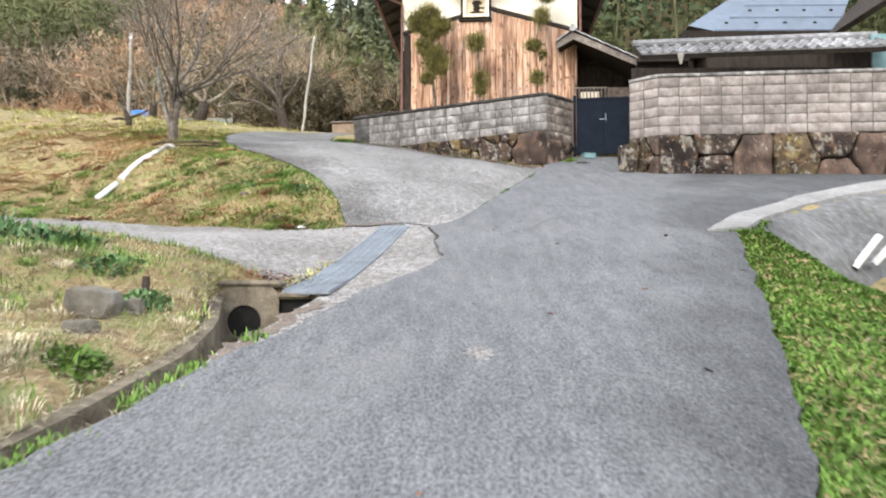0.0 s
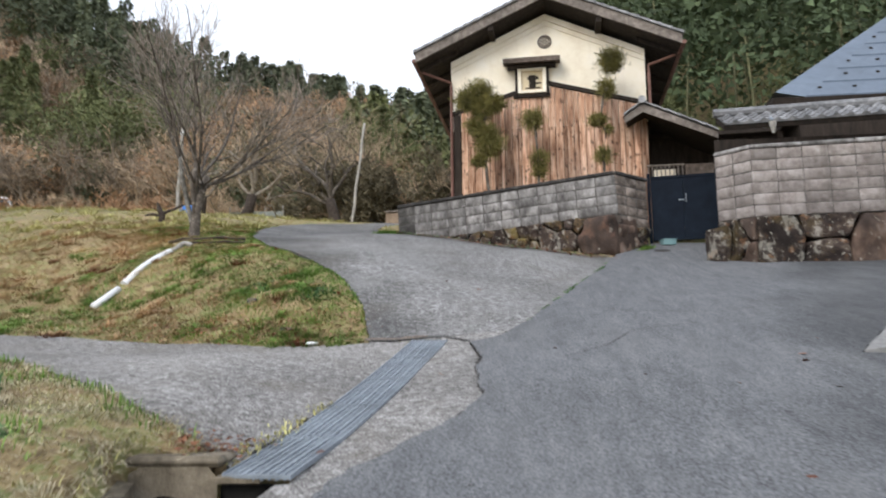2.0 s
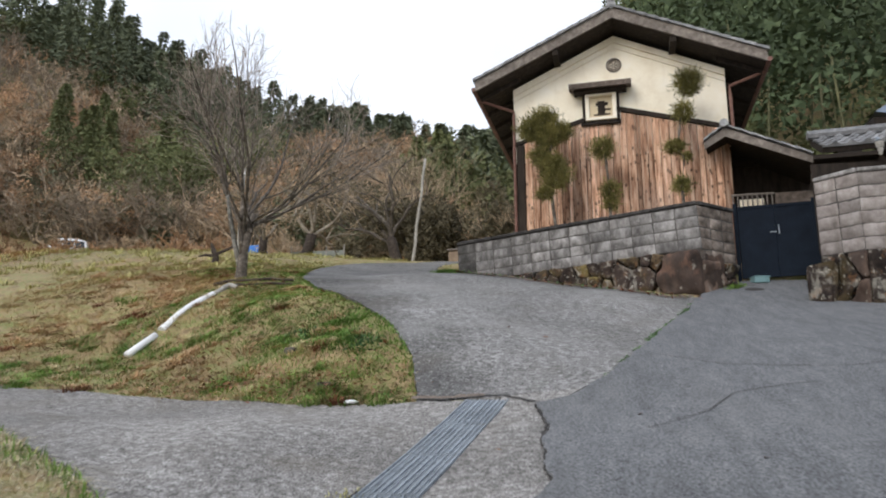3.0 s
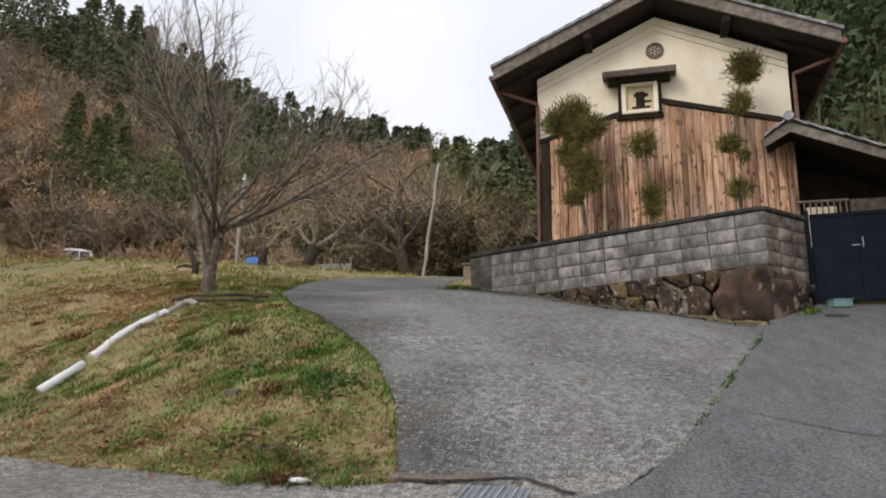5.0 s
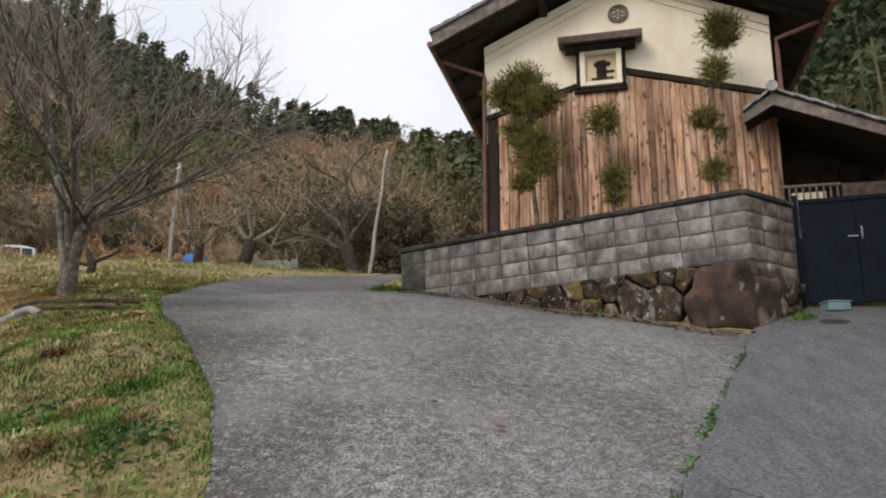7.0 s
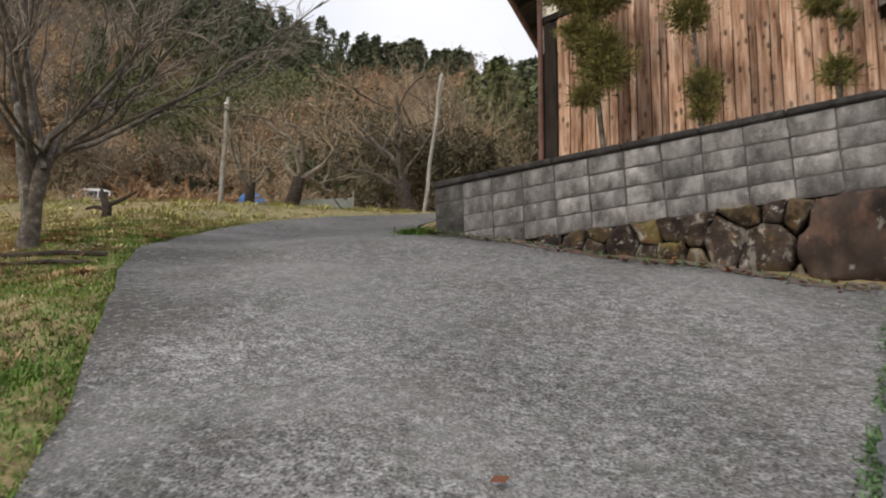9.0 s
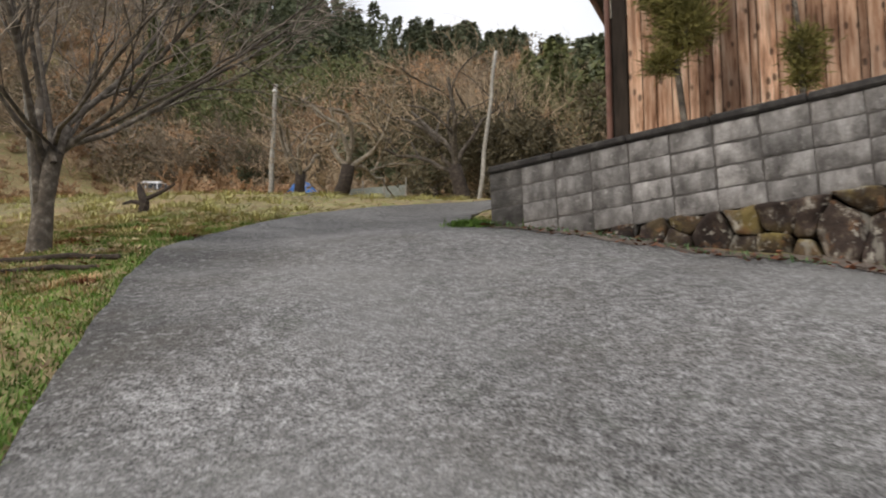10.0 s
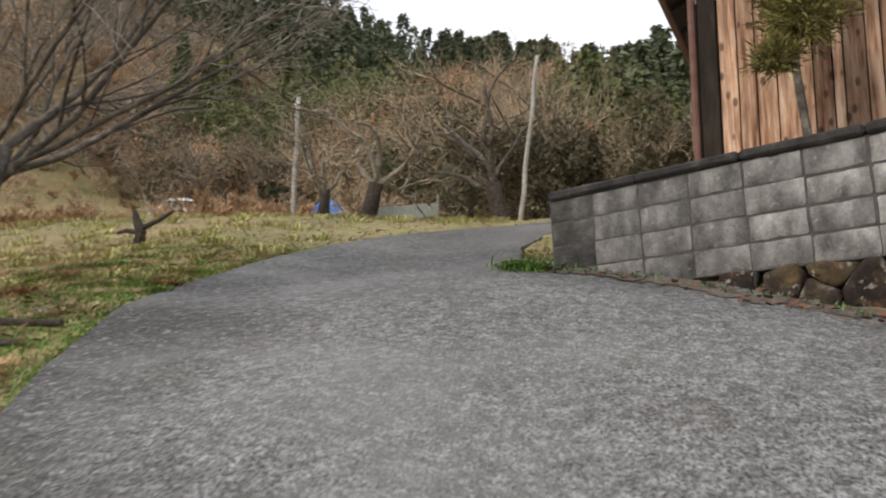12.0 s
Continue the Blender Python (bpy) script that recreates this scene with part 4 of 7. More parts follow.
FRONT_A, FRONT_B, GATE_A = (-2.33, 19.2), (2.46, 17.67), (3.24, 18.45)


def front_steps(u):
    return 4.59 if u > 0.8 else 4.4


# footing stones of the front wall: place along it, height in the footing, weight, kind of stone
FRONT_STONES = [(0.95, 0.5, 0, 0), (1.25, 0.5, 0, 1), (1.55, 0.5, 0, 0), (1.86, 0.5, 0, 0), (2.12, 0.35, 0, 0), (2.2, 0.85, 0, 1), (2.42, 0.4, 0.02, 0), (2.72, 0.75, 0, 1),
                (2.68, 0.25, 0, 0), (2.96, 0.3, 0, 1), (3.0, 0.8, 0.01, 0), (3.24, 0.22, 0, 1), (3.26, 0.62, 0, 0), (3.5, 0.45, 0.04, 0), (3.72, 0.84, 0, 1), (3.88, 0.36, 0.07, 0),
                (4.0, 0.86, 0, 0), (4.22, 0.78, 0.02, 1), (4.16, 0.1, 0, 1), (4.74, 0.46, 0.34, 2)]
front = block_run("wall_front", FRONT_A, FRONT_B, 5.425, 4, 12, BLOCK, None, "grey stack-bonded concrete block garden wall over mossy field stones", seed=1, steps=front_steps, tilt=-3.13, dark_end=True, seeds=FRONT_STONES)
back = block_run("wall_gate_side", FRONT_B, GATE_A, WALL_TOP, 5, 3, BLOCK_BROWN, None, "short concrete block wall turning in beside the gate", seed=2, seeds=[(0.28, 0.5, 0.12, 3), (0.8, 0.7, 0, 0), (0.9, 0.2, 0, 0)])
right = block_run("wall_right", (4.62, 15.85), (16.8, 14.6), 5.63, 6, 28, BLOCK_PALE, None, "pale concrete block wall on a footing of large brown stones", seed=3, coping_mat=BLOCK)
bend = block_run("wall_right_return", (4.12, 16.35), (4.62, 15.85), 5.63, 6, 2, BLOCK_PALE, None, "angled end of the pale block wall by the gate", seed=4, coping_mat=BLOCK)


def build_boulders():
    for (x, y, s, sz, k) in ((4.1, 16.28, (0.48, 0.6, 0.85), 0.3, 904),):
        ob = part("boulder", rock(s, k, 0.25, 0.36, 3), STONE)
        ob.location = (x, y, H(x, y - 0.3) + sz)
        ob.rotation_euler = (0, 0, radians(-22))
        tagged(ob, "large rust-brown boulder in the wall's footing", "boulder", "footing boulders")


build_boulders()

# ---- storehouse: white plaster gable above cedar boards ----
HOUSE = pose(-1.15, 20.67, 0, 0, 0, math.degrees(math.atan2(-0.32, 4.86)))
W = 4.87


def build_house():
    h = holder("storehouse", HOUSE, "storehouse with cream plaster gable, cedar boards and grey tiled roof", "house")
    bot, mid_l, mid_c, eave, apex = 4.7, 8.1, 8.78, 9.56, 10.69
    # plaster: gable end with its own thickness, side and back walls
    bm = bmesh.new()
    prism(bm, [(0, 7.7), (W, 7.7), (W, eave), (W / 2, apex), (0, eave)], 0.16)
    part("plaster_gable", bm, PLASTER, h)
    for x0, x1, y0, y1, n in ((0, 0.16, 0.16, 7.5, "side_wall"), (W - 0.16, W, 0.16, 7.5, "side_wall"), (0.16, W - 0.16, 7.34, 7.5, "rear_wall")):
        bm = bmesh.new()
        box(bm, (x0, y0, bot), (x1, y1, eave))
        part(n, bm, PLASTER, h)
    bm = bmesh.new()
    box(bm, (0.0, 0.02, bot), (W, 0.16, 7.7))
    part("lower_wall", bm, DARK_AND_SHADED_WOOD, h)
    # stepped plaster bands along the rake and a thin raised line
    for d, p, wd in ((0.10, -0.05, 0.16), (0.30, -0.03, 0.10)):
        for sx in (0, 1):
            bm = bmesh.new()
            sl = (apex - eave) / (W / 2)
            pts = [(0, eave - d + 0.1), (W / 2, apex - d + 0.1), (W / 2, apex - d - wd + 0.1), (0, eave - d - wd + 0.1)]
            if sx:
                pts = [(W - x, z) for x, z in pts][::-1]
            prism(bm, pts, 0.1, Matrix.Translation((0, p, 0)))
            part("plaster_band", bm, PLASTER, h)
    # cedar boards, uneven widths
    rng = random.Random(12)
    u = 0.25
    while u < W - 0.05:
        w = rng.choice((0.09, 0.13, 0.16, 0.18, 0.21)) * rng.uniform(0.92, 1.08)
        u1 = min(u + w, W + 0.04)
        def top(q):
            return mid_l + (mid_c - mid_l) * (1 - abs(q - W / 2) / (W / 2)) - (0.0 if q < W / 2 else 0.02)
        bm = bmesh.new()
        prism(bm, [(u + 0.007, bot), (u1 - 0.007, bot), (u1 - 0.005, top(u1)), (u + 0.009, top(u))], 0.03 + rng.uniform(0, 0.012), Matrix.Translation((0, -0.05 + rng.uniform(-0.016, 0.012), 0)))
        part("board", bm, PLANK, h)
        u = u1
    # dark top rail following the boards, corner post
    for s in (0, 1):
        bm = bmesh.new()
        pts = [(-0.03, mid_l), (W / 2, mid_c), (W / 2, mid_c + 0.11), (-0.03, mid_l + 0.09)]
        if s:
            pts = [(W - x, z) for x, z in pts][::-1]
        prism(bm, pts, 0.09, Matrix.Translation((0, -0.085, 0)))
        part("top_rail", bm, DARK_AND_SHADED_WOOD, h)
    bm = bmesh.new()
    box(bm, (0.06, -0.07, bot), (0.24, 0.1, mid_l + 0.03), 0.01)
    part("corner_post", bm, DARK_AND_SHADED_WOOD, h)
    # window with deep frame and tiled hood
    bm = bmesh.new()
    prism(bm, [(1.66, 8.5), (2.52, 8.5), (2.52, 9.24), (1.66, 9.24)], 0.06, Matrix.Translation((0, -0.06, 0)))
    win = part("window", bm, PLASTER, h)
    x0, x1, z0, z1 = 1.72, 2.43, 8.55, 9.2
    for lo, hi in (((x0, -0.2, z0), (x0 + 0.09, -0.06, z1)), ((x1 - 0.09, -0.2, z0), (x1, -0.06, z1)), ((x0 + 0.09, -0.2, z0), (x1 - 0.09, -0.06, z0 + 0.07)), ((x0 + 0.09, -0.2, z1 - 0.06), (x1 - 0.09, -0.06, z1))):
        bm = bmesh.new()
        box(bm, lo, hi, 0.008)
        part("window_frame", bm, PLASTER, win)
    for x in (x0 - 0.07, x1 + 0.01):
        bm = bmesh.new()
        box(bm, (x, -0.18, z0 - 0.02), (x + 0.06, -0.05, z1 + 0.08), 0.006)
        part("jamb", bm, DARK_AND_SHADED_WOOD, win)
    bm = bmesh.new()
    box(bm, (x0 + 0.09, -0.1, z0 + 0.07), (x1 - 0.09, -0.063, z1 - 0.06))
    part("shutter", bm, YELLOW_PLASTER, win, "yellowed recessed panel")
    # first box is a dark core painted for the unlit opening, the rest are bars
    for lo, hi in (((x0 + 0.28, -0.112, z0 + 0.13), (x0 + 0.45, -0.101, z1 - 0.16)), ((x0 + 0.24, -0.118, z1 - 0.28), (x0 + 0.52, -0.113, z1 - 0.2)), ((x0 + 0.19, -0.118, z0 + 0.13), (x0 + 0.56, -0.113, z0 + 0.17)), ((x0 + 0.36, -0.124, z0 + 0.25), (x0 + 0.58, -0.119, z0 + 0.29))):
        bm = bmesh.new()
        box(bm, lo, hi, 0.002)
        part("bar", bm, DARK_AND_SHADED_WOOD, win)
    # dark strip added for the deep shadow that the hood throws beneath it
    bm = bmesh.new()
    box(bm, (1.47, -0.34, 9.21), (2.68, -0.06, 9.275), 0.006)
    part("hood_bearer", bm, DARK_AND_SHADED_WOOD, win)
    bm = bmesh.new()
    box(bm, (1.6, -0.14, z0 - 0.09), (2.52, -0.06, z0 - 0.01), 0.008)
    part("window_sill", bm, DARK_AND_SHADED_WOOD, win)
    bm = bmesh.new()
    prism(bm, [(0, 0), (0.44, -0.09), (0.44, 0.035), (0, 0.13)], 1.42, Matrix.Translation((1.37, -0.04, 9.34)) @ Matrix.Rotation(radians(-90), 4, "Z"))
    part("window_hood", bm, HOOD_WOOD, h)
    # family crest: ring and petals in relief
    bm = bmesh.new()
    for r, t in ((0.16, 0.022), (0.115, 0.014)):
        ring = [(W / 2 - 0.02 + r * math.cos(k * math.tau / 28), -0.02, 9.95 + r * math.sin(k * math.tau / 28)) for k in range(29)]
        tube(bm, ring, t, 6)
    for k in range(6):
        a = k * math.tau / 6
        tube(bm, [(W / 2 - 0.02 + 0.02 * math.cos(a), -0.012, 9.95 + 0.02 * math.sin(a)), (W / 2 - 0.02 + 0.085 * math.cos(a), -0.012, 9.95 + 0.085 * math.sin(a))], [0.012, 0.026], 6)
    part("crest", bm, GREY_WOOD, h, "round grey plaster crest")
    # roof: two thick slopes, barge boards, rafters, verge tiles
    ov, front_y, rear_y = 0.78, -0.78, 8.2
    sl = 0.455
    ze, za = 9.34, 9.34 + sl * (W / 2 + ov)
    for s in (0, 1):
        def mir(pts):
            return [(W - x, z) for x, z in pts][::-1] if s else pts
        # the deck's dark colour carries the deep shade below the eaves
        bm = bmesh.new()
        prism(bm, mir([(-ov, ze), (W / 2, za), (W / 2, za + 0.16), (-ov, ze + 0.14)]), rear_y - front_y - 0.1, Matrix.Translation((0, front_y + 0.06, 0)))
        rf = part("roof", bm, DARK_AND_SHADED_WOOD, h)
        bm = bmesh.new()
        prism(bm, mir([(-ov - 0.02, ze - 0.02), (W / 2, za - 0.02), (W / 2, za + 0.25), (-ov - 0.02, ze + 0.22)]), 0.05, Matrix.Translation((0, front_y, 0)))
        part("bargeboard", bm, GREY_WOOD, rf)
        n = 13
        ln = (W / 2 + ov + 0.06) / n
        for k in range(n):
            for row in range(2):
                bm = bmesh.new()
                y0 = front_y - 0.06 + row * 0.26
                u0 = -ov - 0.06 + k * ln
                pts = [(u0, ze + 0.235 + sl * (u0 + ov)), (u0 + ln + 0.04, ze + 0.235 + sl * (u0 + ln + 0.04 + ov)), (u0 + ln + 0.04, ze + 0.285 + sl * (u0 + ln + 0.04 + ov)), (u0, ze + 0.31 + sl * (u0 + ov))]
                prism(bm, mir(pts), 0.25, Matrix.Translation((0, y0, 0)))
                part("verge_tile", bm, ROOF_TILE, rf)
        bm = bmesh.new()
        prism(bm, mir([(-ov - 0.05, ze + 0.16), (W / 2, za + 0.16), (W / 2, za + 0.27), (-ov - 0.05, ze + 0.26)]), rear_y - 0.4, Matrix.Translation((0, -0.26, 0)))
        part("tile_field", bm, ROOF_TILE, rf)
        for k in range(8):
            y = front_y + 0.5 + k * 0.95
            bm = bmesh.new()
            prism(bm, mir([(-ov + 0.03, ze - 0.1), (0.2, ze - 0.1 + sl * (ov + 0.2)), (0.2, ze + sl * (ov + 0.2)), (-ov + 0.03, ze)]), 0.09, Matrix.Translation((0, y, 0)))
            part("rafter", bm, DARK_AND_SHADED_WOOD, rf)
        # gutter bracket and downpipe
        gx = (W + ov + 0.06) if s else (-ov - 0.06)
        bm = bmesh.new()
        tube(bm, [(gx, front_y, ze + 0.02), (gx, rear_y, ze + 0.02)], 0.055, 8)
        part("gutter", bm, COPPER_PIPE, h)
        px = (W + 0.07) if s else 0.01
        bm = bmesh.new()
        tube(bm, [(gx, -0.25, ze - 0.03), (px, -0.1, 8.98 if not s else 9.1), (px, -0.1, 8.9), (px, -0.1, 8.05 if s else 4.8)], 0.038, 8)
        part("downpipe", bm, COPPER_PIPE, h)
    for z, r in ((za + 0.3, 0.11), (za + 0.42, 0.09)):
        bm = bmesh.new()
        tube(bm, [(W / 2, front_y - 0.04, z), (W / 2, rear_y, z)], r, 10)
        part("ridge_tile", bm, ROOF_TILE, h)
    for x, y, z in ((1.1, -0.35, 0), (3.75, -0.35, 0)):
        zz = ze + sl * (min(x, W - x) + ov) - 0.16
        bm = bmesh.new()
        box(bm, (x - 0.07, front_y + 0.06, zz), (x + 0.07, 0, zz + 0.14), 0.01)
        part("purlin", bm, DARK_AND_SHADED_WOOD, h)
    return h


build_house()


def build_gate():
    g = holder("entrance_gate", pose(3.3, 18.62, 4.3, 0, 0, math.degrees(math.atan2(-0.24, 1.4))), "closed navy blue sheet steel gate between the block walls", "gate")
    for k, (a, b) in enumerate(((0.06, 0.724), (0.726, 1.4))):
        bm = bmesh.new()
        box(bm, (a, 0, 0.12), (b, 0.035, 1.55), 0.006)
        leaf = part("gate_leaf", bm, NAVY_STEEL, g)
        for z in (0.12, 1.49):
            bm = bmesh.new()
            box(bm, (a, -0.014, z), (b, 0, z + 0.06), 0.003)
            part("rail", bm, NAVY_STEEL, leaf)
    bm = bmesh.new()
    tube(bm, [(0.78, -0.03, 0.95), (0.78, -0.05, 0.97), (0.78, -0.05, 1.1), (0.78, -0.03, 1.12)], 0.01, 6)
    part("handle", bm, STEEL_GRATE, g, "small steel pull handle")
    bm = bmesh.new()
    box(bm, (0.62, -0.02, 0.99), (0.74, -0.003, 1.01), 0.002)
    part("latch", bm, STEEL_GRATE, g)
    for x in (0.0, 1.41):
        bm = bmesh.new()
        box(bm, (x - 0.02, -0.01, 0), (x + 0.05, 0.06, 1.62), 0.004)
        part("post", bm, NAVY_STEEL, g)
    # covered passage behind the gate; its unlit interior is coloured near-black
    p = holder("gate_passage", pose(3.5, 20.4, 4.5, 0, 0, -4), "timber passage behind the gate, its shade coloured near-black", "outbuilding")
    for lo, hi, mt, nm in (((0.25, 0.9, 0), (3.6, 1.0, 3.1), DARK_AND_SHADED_WOOD, "back_wall"), ((0.3, 0.6, 2.95), (3.4, 1.6, 3.05), DARK_AND_SHADED_WOOD, "ceiling_board"),
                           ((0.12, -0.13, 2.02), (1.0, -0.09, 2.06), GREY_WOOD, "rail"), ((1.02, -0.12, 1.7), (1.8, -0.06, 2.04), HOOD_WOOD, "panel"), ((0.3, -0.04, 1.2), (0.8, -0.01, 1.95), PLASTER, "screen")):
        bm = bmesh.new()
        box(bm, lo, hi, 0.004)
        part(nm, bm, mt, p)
    for k in range(9):
        bm = bmesh.new()
        box(bm, (0.14 + k * 0.1, -0.12, 1.3), (0.165 + k * 0.1, -0.095, 2.02), 0.002)
        part("lattice_bar", bm, GREY_WOOD, p)


def tile_roof(name, m, width, run, rise, label, thick=0.12, ridge=True, rows=None, mat=None):
    """A mono-pitch tiled roof: local x along the eave, local y up the slope; courses of round tiles."""
    r = holder(name, m, label, "roof")
    ang = math.atan2(rise, run)
    ln = math.hypot(run, rise)
    rot = Matrix.Rotation(ang, 4, "X")
    bm = bmesh.new()
    box(bm, (0, 0, -thick), (width, ln, 0), 0.01, rot)
    part("deck", bm, DARK_AND_SHADED_WOOD, r)
    n = max(3, int(width / 0.26))
    w = width / n
    cs = rows or max(2, int(ln / 0.27))
    for i in range(n):
        bm = bmesh.new()
        for j in range(cs):
            y0, y1 = j * ln / cs, (j + 1) * ln / cs
            prof = [(0, 0.02), (w * 0.25, 0.0), (w * 0.55, 0.012), (w * 0.72, 0.06), (w * 0.88, 0.065), (w, 0.025)]
            vs0 = [bm.verts.new(rot @ Vector((i * w + a, y0 - 0.02, b + 0.03))) for a, b in prof]
            vs1 = [bm.verts.new(rot @ Vector((i * w + a, y1, b + 0.005))) for a, b in prof]
            vs2 = [bm.verts.new(rot @ Vector((i * w + a, y0 - 0.02, -0.005))) for a, b in prof]
            for k in range(5):
                bm.faces.new((vs0[k], vs0[k + 1], vs1[k + 1], vs1[k]))
                bm.faces.new((vs2[k], vs2[k + 1], vs0[k + 1], vs0[k]))
        part("tile_row", bm, mat or ROOF_TILE, r, smooth=False)
    if ridge:
        bm = bmesh.new()
        tube(bm, [rot @ Vector((-0.05, ln, 0.09)), rot @ Vector((width + 0.05, ln, 0.09))], 0.1, 8)
        part("ridge_tile", bm, mat or ROOF_TILE, r)
    return r


def build_gate_roof():
    r = holder("gate_roof", pose(3.49, 19.75, 7.92, 0, 0, -14), "small grey tiled gable roof over the gate passage", "roof")
    for s, run, drop in ((1, 1.62, 0.86), (-1, 0.42, 0.26)):
        bm = bmesh.new()
        prism(bm, [(0, -0.16), (s * run, -drop - 0.12), (s * run, -drop), (0, 0)][::s], 2.0)
        part("deck", bm, DARK_AND_SHADED_WOOD, r)
        bm = bmesh.new()
        prism(bm, [(0, -0.2), (s * (run + 0.02), -drop - 0.17), (s * (run + 0.02), -drop - 0.01), (0, 0)][::s], 0.04, Matrix.Translation((0, -0.05, 0)))
        part("bargeboard", bm, GREY_WOOD, r)
        n = max(2, int(run / 0.24))
        for k in range(n):
            a, b = k / n, (k + 1.12) / n
            bm = bmesh.new()
            prism(bm, [(s * run * a, -drop * a + 0.05), (s * run * b, -drop * b + 0.02), (s * run * b, -drop * b + 0.065), (s * run * a, -drop * a + 0.085)][::s], 0.22, Matrix.Translation((0, -0.12, 0)))
            part("verge_tile", bm, ROOF_TILE, r)
            bm = bmesh.new()
            prism(bm, [(s * run * a, -drop * a + 0.02), (s * run * b, -drop * b + 0.0), (s * run * b, -drop * b + 0.03), (s * run * a, -drop * a + 0.05)][::s], 1.9, Matrix.Translation((0, 0.1, 0)))
            part("tile_course", bm, ROOF_TILE, r)
    bm = bmesh.new()
    tube(bm, [(0, -0.16, 0.08), (0, 2.0, 0.08)], 0.09, 10)
    part("ridge_tile", bm, ROOF_TILE, r)


build_gate()
build_gate_roof()
tile_roof("wall_roof", pose(4.72, 17.62, 6.66, 0, 0, -7.0), 5.7, 1.05, 0.5, "long grey tiled lean-to roof above the pale wall", mat=ROOF_TILE)


def build_main_house():
    h = holder("farmhouse", pose(7.0, 20.4, 0, 0, 0, -1.0), "farmhouse with a pale blue sheet metal hip roof over dark eaves", "house")
    # walls under the deep eaves, the timber ones near-black to hold the shade
    for lo, hi, mt, nm in (((0.3, 0.0, 4.7), (11.5, 0.15, 8.0), DARK_AND_SHADED_WOOD, "front_wall"), ((0.3, 0.15, 4.7), (0.45, 8.0, 8.0), DARK_AND_SHADED_WOOD, "side_wall"), ((0.45, 7.85, 4.7), (11.5, 8.0, 8.0), DARK_AND_SHADED_WOOD, "rear_wall"), ((11.35, 0.15, 4.7), (11.5, 7.85, 8.0), DARK_AND_SHADED_WOOD, "side_wall"),
                           ((0.8, -2.75, 5.9), (2.6, -2.66, 6.28), ORANGE_WOOD, "transom"), ((-2.4, -2.6, 4.7), (8.5, -2.62, 6.4), DARK_AND_SHADED_WOOD, "lean_to_wall"),
                           ((4.3, -2.6, 4.7), (5.9, -2.5, 8.9), DARK_AND_SHADED_WOOD, "porch_wall"), ((3.35, -2.66, 6.3), (3.75, -2.6, 7.2), TEAL, "shutter"), ((3.8, -2.68, 6.3), (4.2, -2.62, 7.4), TEAL, "shutter")):
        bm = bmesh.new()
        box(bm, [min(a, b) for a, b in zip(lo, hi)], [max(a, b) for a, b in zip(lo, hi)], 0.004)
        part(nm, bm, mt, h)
    # hip roof slope facing the lane: rows of flat sheets, each with snow guards
    ze, zr, run = 8.17, 13.2, 5.2
    x0, x1 = 0.52, 3.9
    rows = 9
    dz, dy = (zr - ze) / rows, run / rows
    for j in range(rows):
        l0 = x0 + j * 0.63
        l1 = x0 + (j + 1) * 0.63
        r0, r1 = x1 + 0.44 * j, x1 + 0.44 * (j + 1)
        n = 6
        off = 0.5 if j % 2 else 0.0
        cuts = [0.0] + [(k + off) / n for k in range(1 if not off else 0, n) if 0.03 < (k + off) / n < 0.97] + [1.0]
        for a, b in zip(cuts, cuts[1:]):
            bm = bmesh.new()
            vs = []
            for (xl, xr, y, z) in ((l0, r0, j * dy, ze + j * dz), (l1, r1, (j + 1) * dy, ze + (j + 1) * dz)):
                vs.append([(xl + (xr - xl) * a + 0.004, y, z), (xl + (xr - xl) * b - 0.004, y, z)])
            lo_ = [bm.verts.new((p[0], p[1] - 0.02, p[2] + 0.035)) for p in vs[0]]
            hi_ = [bm.verts.new((p[0], p[1], p[2] + 0.01)) for p in vs[1]]
            lb = [bm.verts.new((p[0], p[1] - 0.02, p[2] - 0.01)) for p in vs[0]]
            bm.faces.new((lo_[0], lo_[1], hi_[1], hi_[0]))
            bm.faces.new((lb[0], lb[1], lo_[1], lo_[0]))
            part("roof_sheet", bm, METAL_ROOF, h)
    # snow guards: small dark cleats in rows on the slope
    for j in range(0, rows):
        for k in range(4):
            f = (k + (0.5 if j % 2 else 0.15)) / 4
            l, r = x0 + (j + 0.5) * 0.63, x1 + 0.44 * (j + 0.5)
            bm = bmesh.new()
            c = (l + (r - l) * f, (j + 0.5) * dy, ze + (j + 0.5) * dz + 0.06)
            box(bm, (c[0] - 0.045, c[1] - 0.02, c[2] - 0.04), (c[0] + 0.045, c[1] + 0.02, c[2] + 0.015), 0.008)
            part("snow_guard", bm, DARK_AND_SHADED_WOOD, h)
    # western hip, roof body behind and a black band below, drawn as eave shade
    bm = bmesh.new()
    a = [bm.verts.new(p) for p in ((x0, 0, ze), (x1, 0, ze), (x1 + 3.96, run, zr), (x0 + 5.67, run, zr), (x0 - 0.62, 0.3, ze + 0.26), (x0 - 0.3, 9.5, ze + 0.22))]
    bm.faces.new((a[0], a[1], a[2], a[3]))
    bm.faces.new((a[0], a[3], a[4]))
    bm.faces.new((a[4], a[3], a[5]))
    part("roof_body", bm, METAL_ROOF, h)
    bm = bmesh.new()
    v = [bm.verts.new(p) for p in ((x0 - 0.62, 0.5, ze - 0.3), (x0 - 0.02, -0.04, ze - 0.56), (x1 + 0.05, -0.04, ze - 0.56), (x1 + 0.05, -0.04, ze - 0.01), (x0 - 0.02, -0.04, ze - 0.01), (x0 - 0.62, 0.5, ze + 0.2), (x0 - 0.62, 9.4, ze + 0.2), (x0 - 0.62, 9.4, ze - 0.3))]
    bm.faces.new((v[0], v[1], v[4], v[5]))
